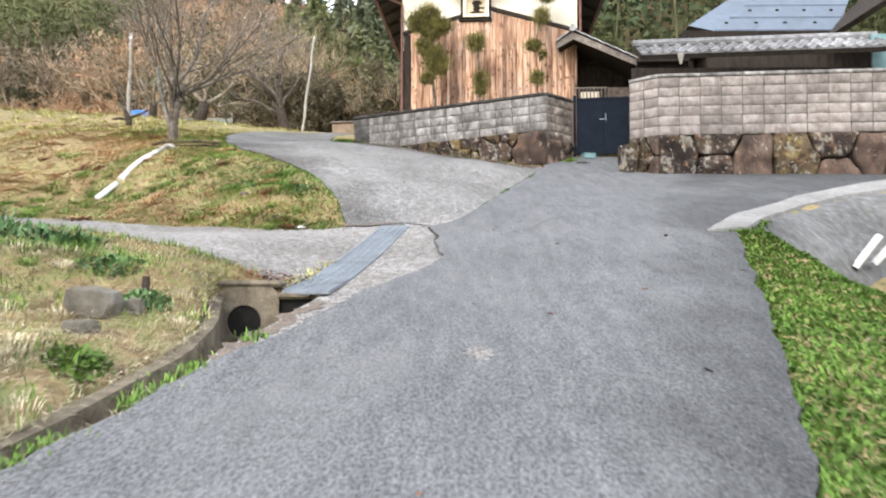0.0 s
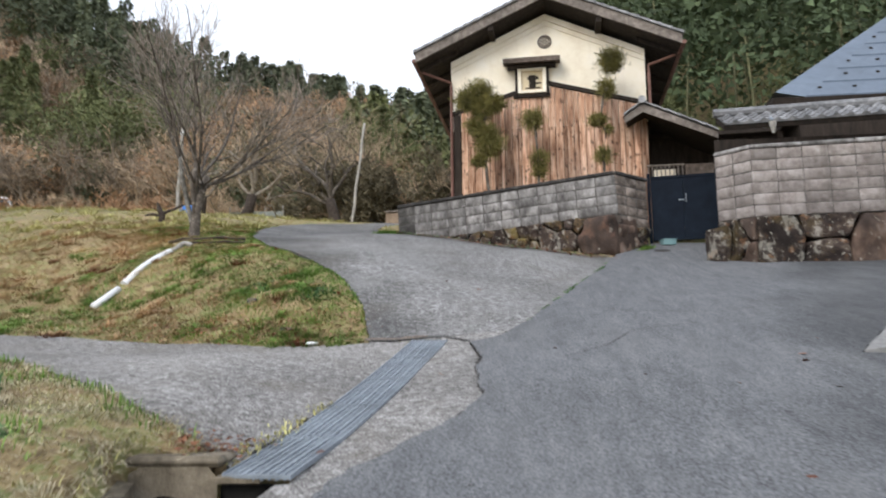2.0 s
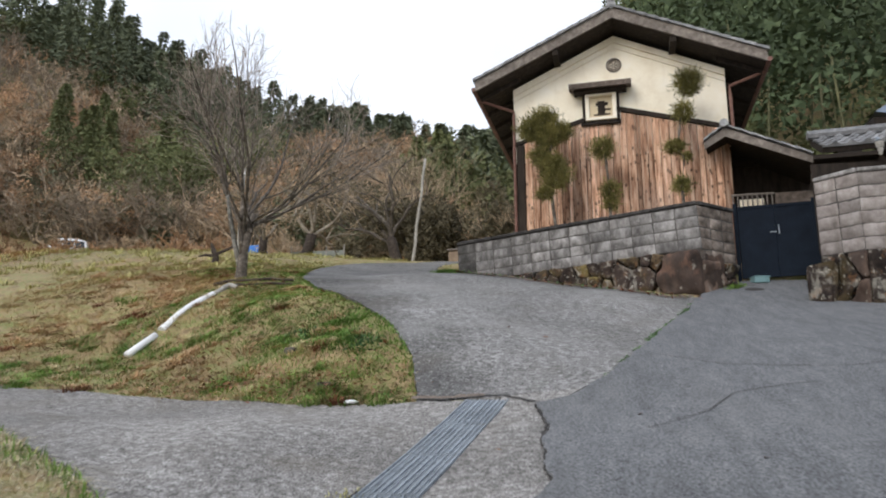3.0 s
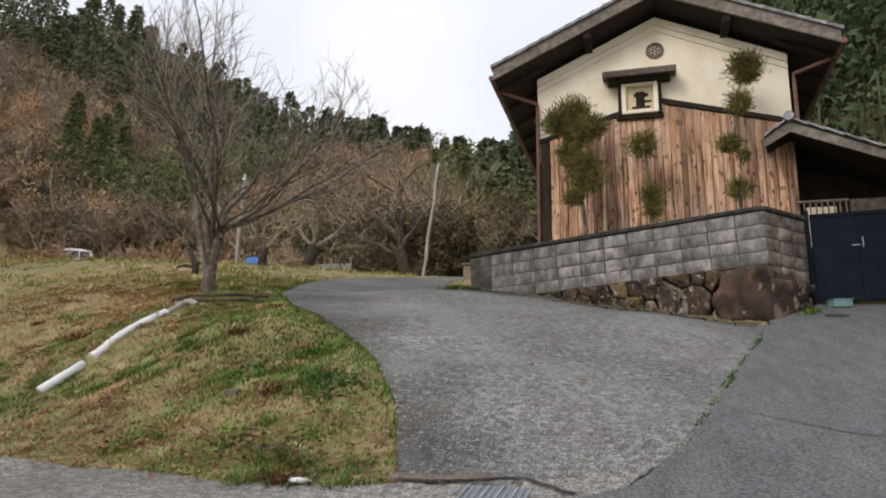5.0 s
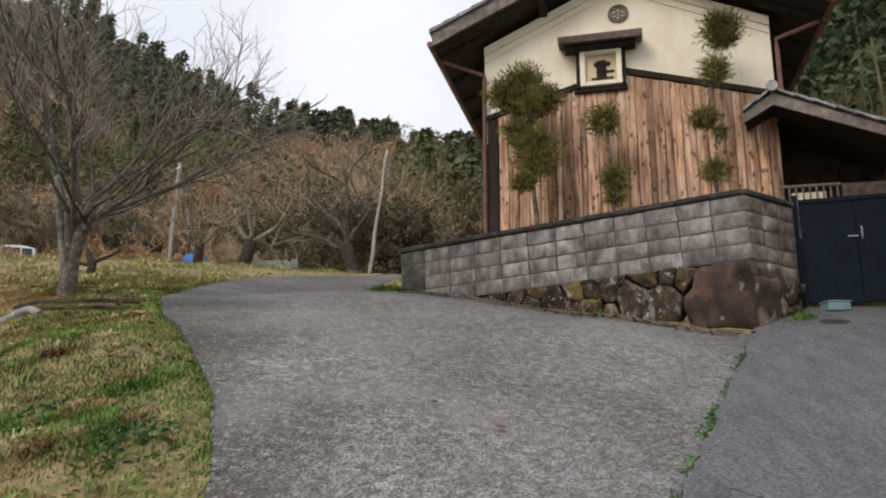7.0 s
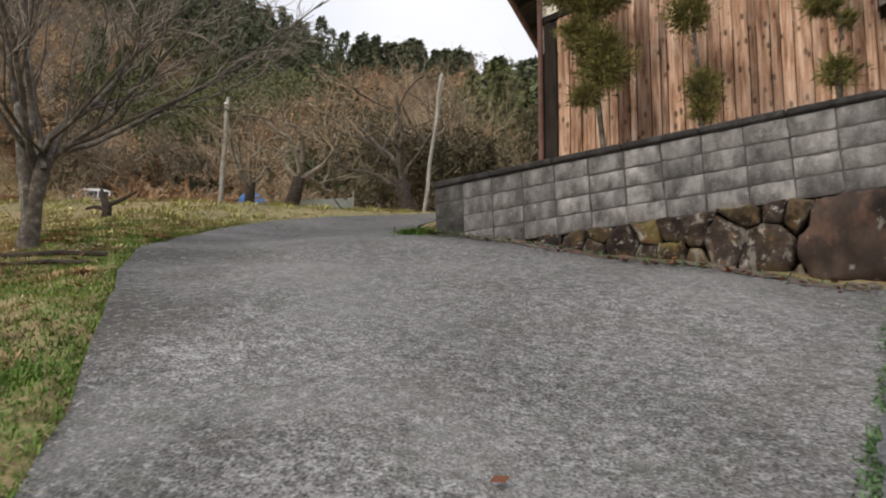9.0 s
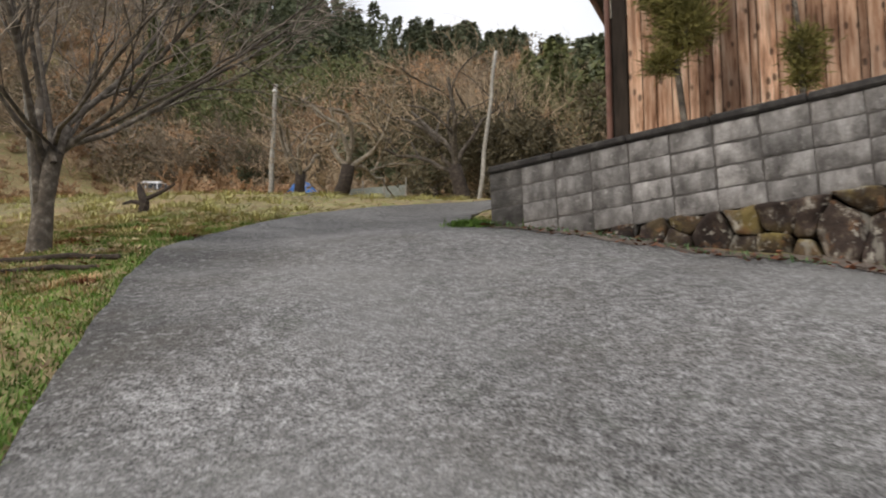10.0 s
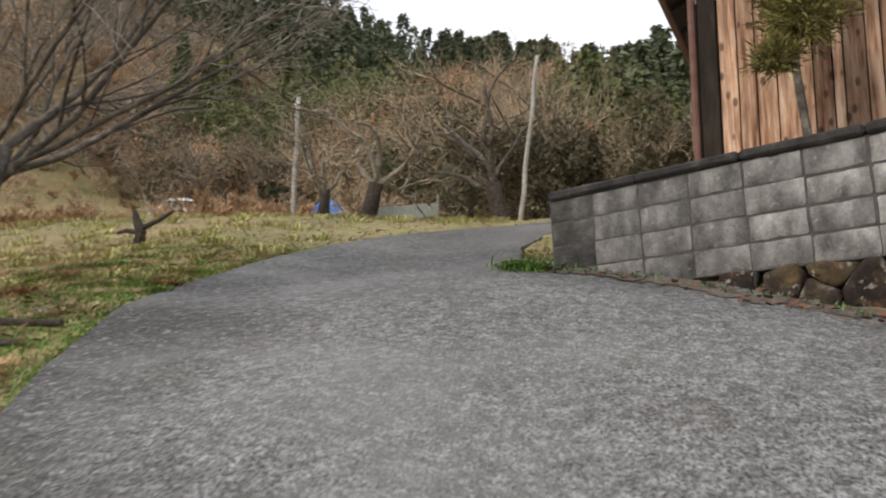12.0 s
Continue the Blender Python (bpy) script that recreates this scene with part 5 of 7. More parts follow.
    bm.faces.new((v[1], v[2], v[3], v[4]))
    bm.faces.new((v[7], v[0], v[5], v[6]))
    part("eave_band", bm, DARK_AND_SHADED_WOOD, h)
    # soffit colour includes the deep shade under the roof edge
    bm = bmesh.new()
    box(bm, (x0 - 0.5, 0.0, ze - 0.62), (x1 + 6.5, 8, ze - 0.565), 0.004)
    part("soffit", bm, DARK_AND_SHADED_WOOD, h)
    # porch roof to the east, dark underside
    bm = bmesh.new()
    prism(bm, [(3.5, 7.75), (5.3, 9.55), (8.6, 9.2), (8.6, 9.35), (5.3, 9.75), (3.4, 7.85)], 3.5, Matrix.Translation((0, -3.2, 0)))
    part("porch_roof", bm, DARK_AND_SHADED_WOOD, h)
    return h


build_main_house()


def build_rain_spout():
    r = holder("rain_spout", pose(5.62, 17.42, 6.3), "small white rain spout hanging under the tiled eave", "spout")
    bm = bmesh.new()
    tube(bm, [(0, 0, 0.08), (0, 0, 0.1), (0, 0, 0.15), (0, 0, 0.155), (0, 0, 0.22), (0, 0, 0.225), (0, 0, 0.33)], [0.018, 0.032, 0.036, 0.046, 0.05, 0.062, 0.07], 12)
    part("cup", bm, POLE_GREY, r)
    bm = bmesh.new()
    tube(bm, [(0, 0, 0.36), (0, 0.1, 0.44)], [0.03, 0.03], 8)
    part("bracket", bm, STEEL_GRATE, r)


build_rain_spout()

# ---- plants ----
LICHEN_BARK = surf("lichen_pale_bark", [(0.3, (0.06, 0.052, 0.044)), (0.5, (0.14, 0.13, 0.112)), (0.68, (0.34, 0.33, 0.29))], scale=9, bump=0.7, bump_scale=26, large=2.5, patch=0.3)
TWIG_BRANCH = surf("lichened_tan_branch", [(0.3, (0.11, 0.088, 0.066)), (0.5, (0.24, 0.205, 0.16)), (0.7, (0.44, 0.4, 0.33))], scale=8, bump=0.5)


def mesh_np(name, verts, faces, material, parent=None, label=""):
    """A large joined mesh from arrays of vertices and equal-sized faces."""
    verts, faces = np.asarray(verts, np.float32), np.asarray(faces, np.int32)
    me = bpy.data.meshes.new(name)
    k = faces.shape[1]
    me.vertices.add(len(verts))
    me.vertices.foreach_set("co", verts.ravel())
    me.loops.add(faces.size)
    me.loops.foreach_set("vertex_index", faces.ravel())
    me.polygons.add(len(faces))
    me.polygons.foreach_set("loop_start", np.arange(len(faces)) * k)
    me.polygons.foreach_set("loop_total", np.full(len(faces), k))
    me.materials.append(material)
    me.update(calc_edges=True)
    ob = new(name, me)
    ob.parent = parent
    if label:
        ob["label"] = label
    return ob


def blades(rng, base, length, width, lean, curl=0.5):
    """Grass blades: two bent quads collapsing to a point, rooted at each base."""
    n = len(base)
    a = rng.uniform(0, math.tau, n)
    d = np.stack([np.cos(a), np.sin(a), np.zeros(n)], 1)
    side = np.stack([-np.sin(a), np.cos(a), np.zeros(n)], 1) * (width / 2)[:, None]
    up = np.array([0, 0, 1.0])
    mid = base + (d * (lean * 0.45)[:, None] + up * np.clip(0.62 - lean * 0.34, 0.1, 0.6)[:, None]) * length[:, None]
    tip = base + (d * (lean * (0.7 + curl))[:, None] + up * np.clip(1 - lean * 0.75, 0.08, 1)[:, None]) * length[:, None]
    v = np.stack([base - side, base + side, mid - side * 0.7, mid + side * 0.7, tip], 1).reshape(-1, 3)
    i = np.arange(n)[:, None] * 5
    f = np.concatenate([i + np.array([[0, 1, 3]]), i + np.array([[0, 3, 2]]), i + np.array([[2, 3, 4]])])
    return v, f


def scatter(rng, n, x0, x1, y0, y1, keep=None):
    x, y = rng.uniform(x0, x1, n), rng.uniform(y0, y1, n)
    # the outer borders of a stand of grass fray out
    fray = 0.9 * np.abs(np.sin(x * 2.3 + y * 1.1) * np.sin(y * 1.9 - x * 0.7)) + rng.exponential(0.3, n)
    ok = (x1 - x > fray) if x0 > 0 else (x - x0 > fray)
    if y0 < 5:
        ok &= y - y0 > fray
    for area in (ASPHALT_AREA, CONCRETE_AREA, CONCRETE_FOOT, SIDE_AREA, APRON_AREA):
        ok &= ~inside(area, x, y)
    edge, wide = np.interp(y, DITCH_Y, DITCH_X), np.interp(y, DITCH_Y, DITCH_W)
    ok &= ~((x < edge + 0.02) & (x > edge - wide - 0.06) & (y < 6.72))
    ok &= ~((y > 6.5) & (y < 11.3) & (x > -1.5) & (x < -0.6))
    ok &= ~inside([(-2.4, 19.3), (2.5, 17.6), (3.3, 18.4), (4.1, 16.4), (4.7, 15.8), (22, 14.5), (22, 26), (-1.4, 26)], x, y)
    if keep is not None:
        ok &= keep(x, y)
    return x[ok], y[ok]


def ground_z(x, y):
    z = heights(x, y)
    edge, wide = np.interp(y, DITCH_Y, DITCH_X), np.interp(y, DITCH_Y, DITCH_W)
    z += np.clip((edge - wide - 0.12 - x) / 0.5, 0, 1) * np.clip((6.9 - y) / 0.6, 0, 1) * np.clip((x + 9) / 4, 0, 1) * 0.10
    return z - field_drop(x, y) + relief(x, y) - 0.015


def field(x, y, s, k):
    return np.array([noise.noise(Vector((a * s, b * s, k))) for a, b in zip(x, y)])


def lawn(name, material, n, x0, x1, y0, y1, ln, wd, lean, keep, seed, label, mask=None):
    rng = np.random.default_rng(seed)
    x, y = scatter(rng, n, x0, x1, y0, y1, keep)
    if mask is not None:
        m = field(x, y, mask[0], mask[1]) * mask[3] + rng.uniform(-0.25, 0.25, len(x)) > mask[2]
        x, y = x[m], y[m]
    k = len(x)
    base = np.stack([x, y, ground_z(x, y)], 1)
    v, f = blades(rng, base, rng.uniform(*ln, k), rng.uniform(*wd, k), rng.uniform(*lean, k))
    ob = mesh_np(name, v, f, material)
    return tagged(ob, label, "grass", kind="stuff")


def west(x, y):
    return x < 0


lawn("grass_near_bank", GRASS_GREY, 84000, -7, -1.6, 1.5, 9, (0.06, 0.2), (0.004, 0.009), (0.9, 1.5), west, 1, "long flattened bleached grass on the roadside bank", mask=(0.9, 2, -0.35, 1))
lawn("grass_near_green", GRASS_OLIVE, 22000, -7, -1.6, 1.5, 9, (0.04, 0.13), (0.005, 0.010), (0.4, 1.2), west, 2, "short olive grass among the straw on the roadside bank", mask=(0.8, 7, -0.02, 1))
lawn("grass_near_lush", GRASS_GREEN, 46000, -8, -1.6, 1.5, 9, (0.05, 0.15), (0.007, 0.014), (0.1, 0.7), west, 3, "fresh green grass tufts on the roadside bank", mask=(1.3, 11, 0.16, 1))


def verge(x, y):
    """How far a spot lies west of the concrete track's edge, in metres."""
    return -((x + 1.5) * 0.869 + (y - 11.4) * 0.495)


lawn("grass_mid_rust", GRASS_RUST, 90000, -12, -1.5, 11, 19, (0.05, 0.15), (0.006, 0.013), (0.8, 1.5), lambda x, y: verge(x, y) > 0.6, 14, "rust-brown bent grass on the bank", mask=(0.75, 15, 0.08, 1))
lawn("grass_verge_green", GRASS_GREEN, 110000, -7, -1.2, 11, 20, (0.03, 0.09), (0.006, 0.013), (0.2, 1.0), lambda x, y: verge(x, y) < 1.7, 16, "vivid green grass strip beside the concrete track", mask=(0.8, 17, -0.28, 1))
lawn("grass_mid_straw", GRASS_STRAW, 95000, -13, -1.2, 11, 21, (0.06, 0.17), (0.006, 0.013), (0.9, 1.5), west, 4, "dry straw grass on the bank below the bare tree", mask=(0.55, 2, -0.1, 1))
lawn("grass_mid_olive", GRASS_OLIVE, 80000, -13, -1.2, 11, 22, (0.03, 0.09), (0.006, 0.013), (0.5, 1.3), west, 5, "olive winter grass on the bank beside the track", mask=(0.6, 7, -0.1, 1))
lawn("grass_mid_green", GRASS_GREEN, 110000, -9, -1.2, 11, 21, (0.03, 0.08), (0.006, 0.013), (0.3, 1.1), west, 6, "bright green grass patches beside the concrete track", mask=(0.7, 11, 0.02, 1))
lawn("grass_far", GRASS_PALE, 45000, -26, 2, 20, 36, (0.05, 0.13), (0.012, 0.025), (0.6, 1.35), lambda x, y: x < -1.2 - (y - 20) * 0.1, 7, "pale olive grass on the level ground beyond the track", mask=(0.35, 3, -0.3, 1))
lawn("grass_far_straw", GRASS_RUST, 90000, -52, -5, 20, 60, (0.12, 0.42), (0.02, 0.045), (0.6, 1.35), lambda x, y: (x < -16) | (y > 38), 8, "tall tawny grass at the foot of the hill", mask=(0.2, 4, -0.08, 1))
lawn("grass_verge_lush", GRASS_LUSH, 190000, 0.3, 5.2, 1.2, 9.5, (0.03, 0.08), (0.016, 0.034), (0.3, 1.15), lambda x, y: x > 0, 9, "lush green lawn grass on the verge", mask=(0.6, 5, -0.8, 1))
lawn("grass_verge_straw", GRASS_STRAW, 5000, 0.3, 9, 0.8, 11, (0.04, 0.13), (0.006, 0.012), (0.5, 1.2), lambda x, y: x > 0, 10, "pale dry grass along the verge", mask=(0.7, 8, 0.2, 1))


def tussocks(name, material, n, per, x0, x1, y0, y1, ln, wd, keep, seed, label, r=(0.05, 0.16), mask=None):
    """Separate clumps of grass, each with blades leaning out from its heart."""
    rng = np.random.default_rng(seed)
    x, y = scatter(rng, n, x0, x1, y0, y1, keep)
    if mask is not None:
        m = field(x, y, mask[0], mask[1]) > mask[2]
        x, y = x[m], y[m]
    big = rng.uniform(*r, len(x))
    cx, cy, cr = np.repeat(x, per), np.repeat(y, per), np.repeat(big, per)
    k = len(cx)
    a, q = rng.uniform(0, math.tau, k), np.sqrt(rng.uniform(0, 1, k))
    px, py = cx + cr * q * np.cos(a), cy + cr * q * np.sin(a)
    z = ground_z(px, py)
    length = rng.uniform(*ln, k) * (0.5 + 0.5 * cr / r[1])
    width = rng.uniform(*wd, k)
    out = np.stack([np.cos(a), np.sin(a), np.zeros(k)], 1)
    side = np.stack([-np.sin(a), np.cos(a), np.zeros(k)], 1) * (width / 2)[:, None]
    root = np.stack([px, py, z], 1)
    lean = 0.25 + 0.9 * q + rng.normal(0, 0.15, k)
    mid = root + (out * (0.4 * lean)[:, None] + np.array([0, 0, 0.62])) * length[:, None]
    tip = root + (out * lean[:, None] + np.stack([0 * q, 0 * q, 0.95 - 0.55 * q], 1)) * length[:, None]
    v = np.stack([root - side, root + side, mid - side * 0.8, mid + side * 0.8, tip], 1).reshape(-1, 3)
    i = np.arange(k)[:, None] * 5
    f = np.concatenate([i + np.array([[0, 1, 3]]), i + np.array([[0, 3, 2]]), i + np.array([[2, 3, 4]])])
    return tagged(mesh_np(name, v, f, material), label, "grass", kind="stuff")


tussocks("tussock_rust", GRASS_RUST, 280, 110, -12, -1.5, 11, 20, (0.05, 0.13), (0.006, 0.012), lambda x, y: verge(x, y) > 0.25, 31, "rust-brown grass tussocks on the bank", (0.06, 0.2), (0.5, 21, -0.05))
tussocks("tussock_dead", DEAD_LEAF, 56, 130, -10, -1.5, 11, 19, (0.06, 0.14), (0.008, 0.016), lambda x, y: verge(x, y) > 0.15, 32, "dark brown dead plant clumps on the bank", (0.07, 0.2), (0.6, 25, 0.0))
tussocks("tussock_green", GRASS_GREEN, 620, 110, -9, -1.3, 11, 20, (0.05, 0.13), (0.006, 0.012), lambda x, y: verge(x, y) > 0.05, 33, "vivid green grass clumps beside the track", (0.08, 0.24), (0.5, 27, -0.02))
tussocks("tussock_straw", GRASS_STRAW, 520, 90, -13, -1.3, 11, 22, (0.05, 0.13), (0.005, 0.010), lambda x, y: verge(x, y) > 0.3, 34, "straw-coloured grass tussocks on the bank", (0.05, 0.16))
tussocks("tussock_near", GRASS_GREY, 110, 120, -7, -1.6, 2, 9, (0.05, 0.14), (0.004, 0.009), west, 35, "pale straw tussocks on the roadside bank", (0.06, 0.17))
tussocks("tussock_near_green", GRASS_GREEN, 220, 120, -7, -1.6, 2, 9, (0.05, 0.13), (0.005, 0.010), west, 36, "green tussocks on the roadside bank", (0.06, 0.15), (0.6, 29, 0.05))
tussocks("tussock_far", GRASS_PALE, 380, 50, -20, -5.5, 18, 33, (0.1, 0.24), (0.01, 0.02), west, 37, "pale grass tussocks on the level ground", (0.1, 0.28))


def edge_weeds(name, material, line, n, spread, ln, seed, label):
    """Low plants rooted along a line, such as a joint or a wall foot."""
    rng = np.random.default_rng(seed)
    pts = np.array(line, float)
    seg = np.linalg.norm(np.diff(pts, axis=0), axis=1)
    s = np.concatenate([[0], np.cumsum(seg)])
    t = rng.uniform(0, s[-1], n)
    keepers = np.array([noise.noise(Vector((q * 1.7, seed, 0))) for q in t]) > -0.1
    t = t[keepers]
    x = np.interp(t, s, pts[:, 0]) + rng.normal(0, spread, len(t))
    y = np.interp(t, s, pts[:, 1]) + rng.normal(0, spread, len(t))
    base = np.stack([x, y, heights(x, y) + 0.01], 1)
    v, f = blades(rng, base, rng.uniform(*ln, len(t)), rng.uniform(0.008, 0.018, len(t)), rng.uniform(0.2, 1.1, len(t)))
    return tagged(mesh_np(name, v, f, material), label, "weeds", kind="stuff")


edge_weeds("seam_weeds", WEED, [(0.3, 11.05), (0.5, 11.35), (0.88, 12.5), (1.08, 13.2), (1.42, 14.3), (1.86, 15.75), (2.1, 16.6)], 4200, 0.035, (0.015, 0.05), 21, "mossy weeds in the joint between asphalt and concrete")
edge_weeds("wall_foot_weeds", WEED, [(-2.6, 19.05), (-1.5, 18.75), (0, 18.15), (2.2, 17.3)], 420, 0.06, (0.03, 0.1), 22, "thin weeds along the foot of the block wall")
edge_weeds("wall_end_grass", GRASS_LUSH, [(-2.75, 19.35), (-2.5, 19.0), (-2.05, 18.87)], 1300, 0.09, (0.04, 0.14), 23, "green grass clump at the end of the block wall")
edge_weeds("gate_weeds", GRASS_GREEN, [(2.95, 17.75), (3.2, 18.1)], 600, 0.06, (0.05, 0.16), 24, "weeds at the wall's corner by the gate")
edge_weeds("ditch_weeds", GRASS_GREEN, [(-2.4, 0), (-1.8, 3.2), (-1.46, 4.7), (-1.3, 5.3)], 2200, 0.05, (0.03, 0.1), 25, "patchy grass along the lip of the ditch")
edge_weeds("grate_weeds", GRASS_OLIVE, [(-1.52, 6.75), (-1.4, 7.2), (-1.27, 8.4)], 260, 0.045, (0.02, 0.055), 26, "grass growing beside the drain grating")


def leaf_litter(name, material, x0, x1, y0, y1, n, seed, label, size=(0.02, 0.05), line=None, grassy=False):
    rng = np.random.default_rng(seed)
    x, y = rng.uniform(x0, x1, n), rng.uniform(y0, y1, n)
    if line is not None:
        t = rng.uniform(0, 1, n)
        x = line[0][0] + (line[1][0] - line[0][0]) * t + rng.normal(0, line[2], n)
        y = line[0][1] + (line[1][1] - line[0][1]) * t + rng.normal(0, line[2], n)
    if line is None and grassy:
        ok = np.ones(n, bool)
        for area in (ASPHALT_AREA, CONCRETE_AREA, SIDE_AREA):
            ok &= ~inside(area, x, y)
        x, y = x[ok], y[ok]
        n = len(x)
    z = heights(x, y) + 0.045
    a, s = rng.uniform(0, math.tau, n), rng.uniform(*size, n)
    c = np.stack([x, y, z], 1)
    u = np.stack([np.cos(a), np.sin(a), rng.normal(0, 0.25, n)], 1) * s[:, None]
    w = np.stack([-np.sin(a), np.cos(a), rng.normal(0, 0.25, n)], 1) * (s * 0.55)[:, None]
    v = np.stack([c - u, c + w, c + u, c - w], 1).reshape(-1, 3)
    f = np.arange(n * 4).reshape(-1, 4)
    return tagged(mesh_np(name, v, f, material), label, "leaves", kind="stuff")


leaf_litter("fallen_leaves", DEAD_LEAF, 0, 0, 0, 0, 230, 31, "brown fallen leaves along the wall foot", line=((-2.2, 18.85), (2.3, 17.15), 0.13))
leaf_litter("bank_leaves", DEAD_LEAF, -8, -2, 11.5, 17, 420, 32, "rusty dead leaves on the grass bank", grassy=True)
leaf_litter("bank_foot_leaves", DEAD_LEAF, 0, 0, 0, 0, 520, 36, "brown leaf litter gathered at the foot of the bank", size=(0.015, 0.04), line=((-4.4, 11.75), (-1.7, 11.45), 0.2))
leaf_litter("drain_leaves", DEAD_LEAF, 0, 0, 0, 0, 150, 33, "dead leaves by the drain mouth", size=(0.014, 0.034), line=((-1.75, 6.8), (-1.5, 7.1), 0.09))
leaf_litter("lane_leaves", DEAD_LEAF, -1.5, 3, 2.5, 14, 26, 34, "scattered dead leaves on the lane", size=(0.02, 0.06))
leaf_litter("lane_chips", CONCRETE_PALE, -2.5, 3, 3, 17, 90, 35, "small pale chips on the paving", size=(0.008, 0.02))


def clump(name, material, cx, cy, r, h, n, seed, label, leaf=(0.03, 0.07)):
    """A low broad-leaved weed."""
    rng = np.random.default_rng(seed)
    a, d = rng.uniform(0, math.tau, n), r * np.sqrt(rng.uniform(0, 1, n))
    x, y = cx + d * np.cos(a), cy + d * np.sin(a)
    base = np.stack([x, y, ground_z(x, y)], 1)
    v, f = blades(rng, base, rng.uniform(h * 0.4, h, n) * (1.1 - 0.6 * d / r), rng.uniform(*leaf, n), rng.uniform(0.2, 1.1, n))
    return tagged(mesh_np(name, v, f, material), label, "weed", kind="stuff")


for i, (x, y, r, h, mt) in enumerate(((-2.25, 5.6, 0.22, 0.16, WEED), (-2.75, 6.2, 0.28, 0.16, WEED), (-2.15, 4.4, 0.18, 0.2, GRASS_LUSH), (-2.6, 3.6, 0.16, 0.26, GRASS_LUSH), (-3.7, 7.2, 0.4, 0.35, WEED), (-4.6, 7.6, 0.5, 0.42, WEED),
                                      (-2.4, 12.4, 0.3, 0.12, WEED), (-3.4, 12.9, 0.35, 0.12, WEED), (-3.0, 13.3, 0.3, 0.1, GRASS_LUSH), (4.25, 8.3, 0.14, 0.45, WEED))):
    clump("weed_clump", mt, x, y, r, h, 260, 40 + i, "clump of leafy green weeds in the dry grass")


def bare_tree(name, m, height, limbs, spread, seed, label, bark, trunk_r=0.17, trunk_h=0.8, levels=5, gnarl=0.12, lift=0.55, twig=None, kids=3, shrink=0.68, limb=None):
    """A leafless tree: tapered trunk, forking limbs and fine twigs."""
    rng = random.Random(seed)
    t = holder(name, m, label, "tree")
    bm = bmesh.new()
    fork = Vector((rng.uniform(-0.05, 0.05), 0, trunk_h))
    tube(bm, [(0, 0, -0.25), (0, 0, 0.0), (0.02, 0, trunk_h * 0.5), fork], [trunk_r * 1.5, trunk_r * 1.25, trunk_r, trunk_r * 0.95], 10)
    part("trunk", bm, bark, t, smooth=True)
    thick, thin_v, thin_f = bmesh.new(), [], []

    def grow(p, d, ln, r, level):
        pts, rad = [p], [r]
        q, dd = p.copy(), d.copy()
        steps = 5 if level < 2 else 4
        for i in range(steps):
            dd = (dd + Vector((rng.gauss(0, gnarl), rng.gauss(0, gnarl), rng.gauss(0, gnarl) + 0.05))).normalized()
            q = q + dd * ln / steps
            pts.append(q.copy())
            rad.append(r * (1 - 0.5 * (i + 1) / steps))
        if level < 3:
            tube(thick, pts, rad, 7 if level < 2 else 5, False)
        else:
            for a, b, ra, rb in zip(pts, pts[1:], rad, rad[1:]):
                s = (b - a).cross(Vector((rng.uniform(-1, 1), rng.uniform(-1, 1), rng.uniform(-1, 1))))
                s = s.normalized() if s.length > 1e-6 else Vector((1, 0, 0))
                o = s.cross((b - a).normalized())
                k = len(thin_v)
                for c, rr in ((a, ra), (b, rb)):
                    for e in (s, -0.5 * s + 0.87 * o, -0.5 * s - 0.87 * o):
                        thin_v.append(tuple(c + e * rr))
                thin_f.extend([(k, k + 1, k + 4, k + 3), (k + 1, k + 2, k + 5, k + 4), (k + 2, k, k + 3, k + 5)])
        if level >= levels:
            return
        n = kids + (1 if level > 1 else 0)
        for i in range(n):
            f = 0.35 + 0.65 * (i + rng.random()) / n
            j = min(int(f * steps), steps - 1)
            b = pts[j].lerp(pts[j + 1], f * steps - j) if f < 1 else pts[-1]
            ax = dd.orthogonal().normalized()
            ax.rotate(Matrix.Rotation(rng.uniform(0, math.tau), 3, dd))
            nd = (dd + ax * rng.uniform(0.45, 0.95)).normalized()
            nd.z += 0.12
            grow(b, nd.normalized(), ln * shrink * rng.uniform(0.75, 1.1), max(rad[j] * 0.55, 0.004), level + 1)

    for i in range(limbs):
        a = i * math.tau / limbs + rng.uniform(-0.35, 0.35)
        tilt = rng.uniform(0.35, 1.0) * spread
        d = Vector((math.cos(a) * tilt, math.sin(a) * tilt, lift + rng.uniform(0, 0.45))).normalized()
        grow(fork - Vector((0, 0, rng.uniform(0, trunk_h * 0.2))), d, height * rng.uniform(0.42, 0.55), trunk_r * rng.uniform(0.32, 0.5), 1)
    part("branchwork", thick, limb or bark, t, smooth=True)
    mesh_np("twig_crown", thin_v, thin_f, twig or bark, t, "fine grey bare twigs")
    return t


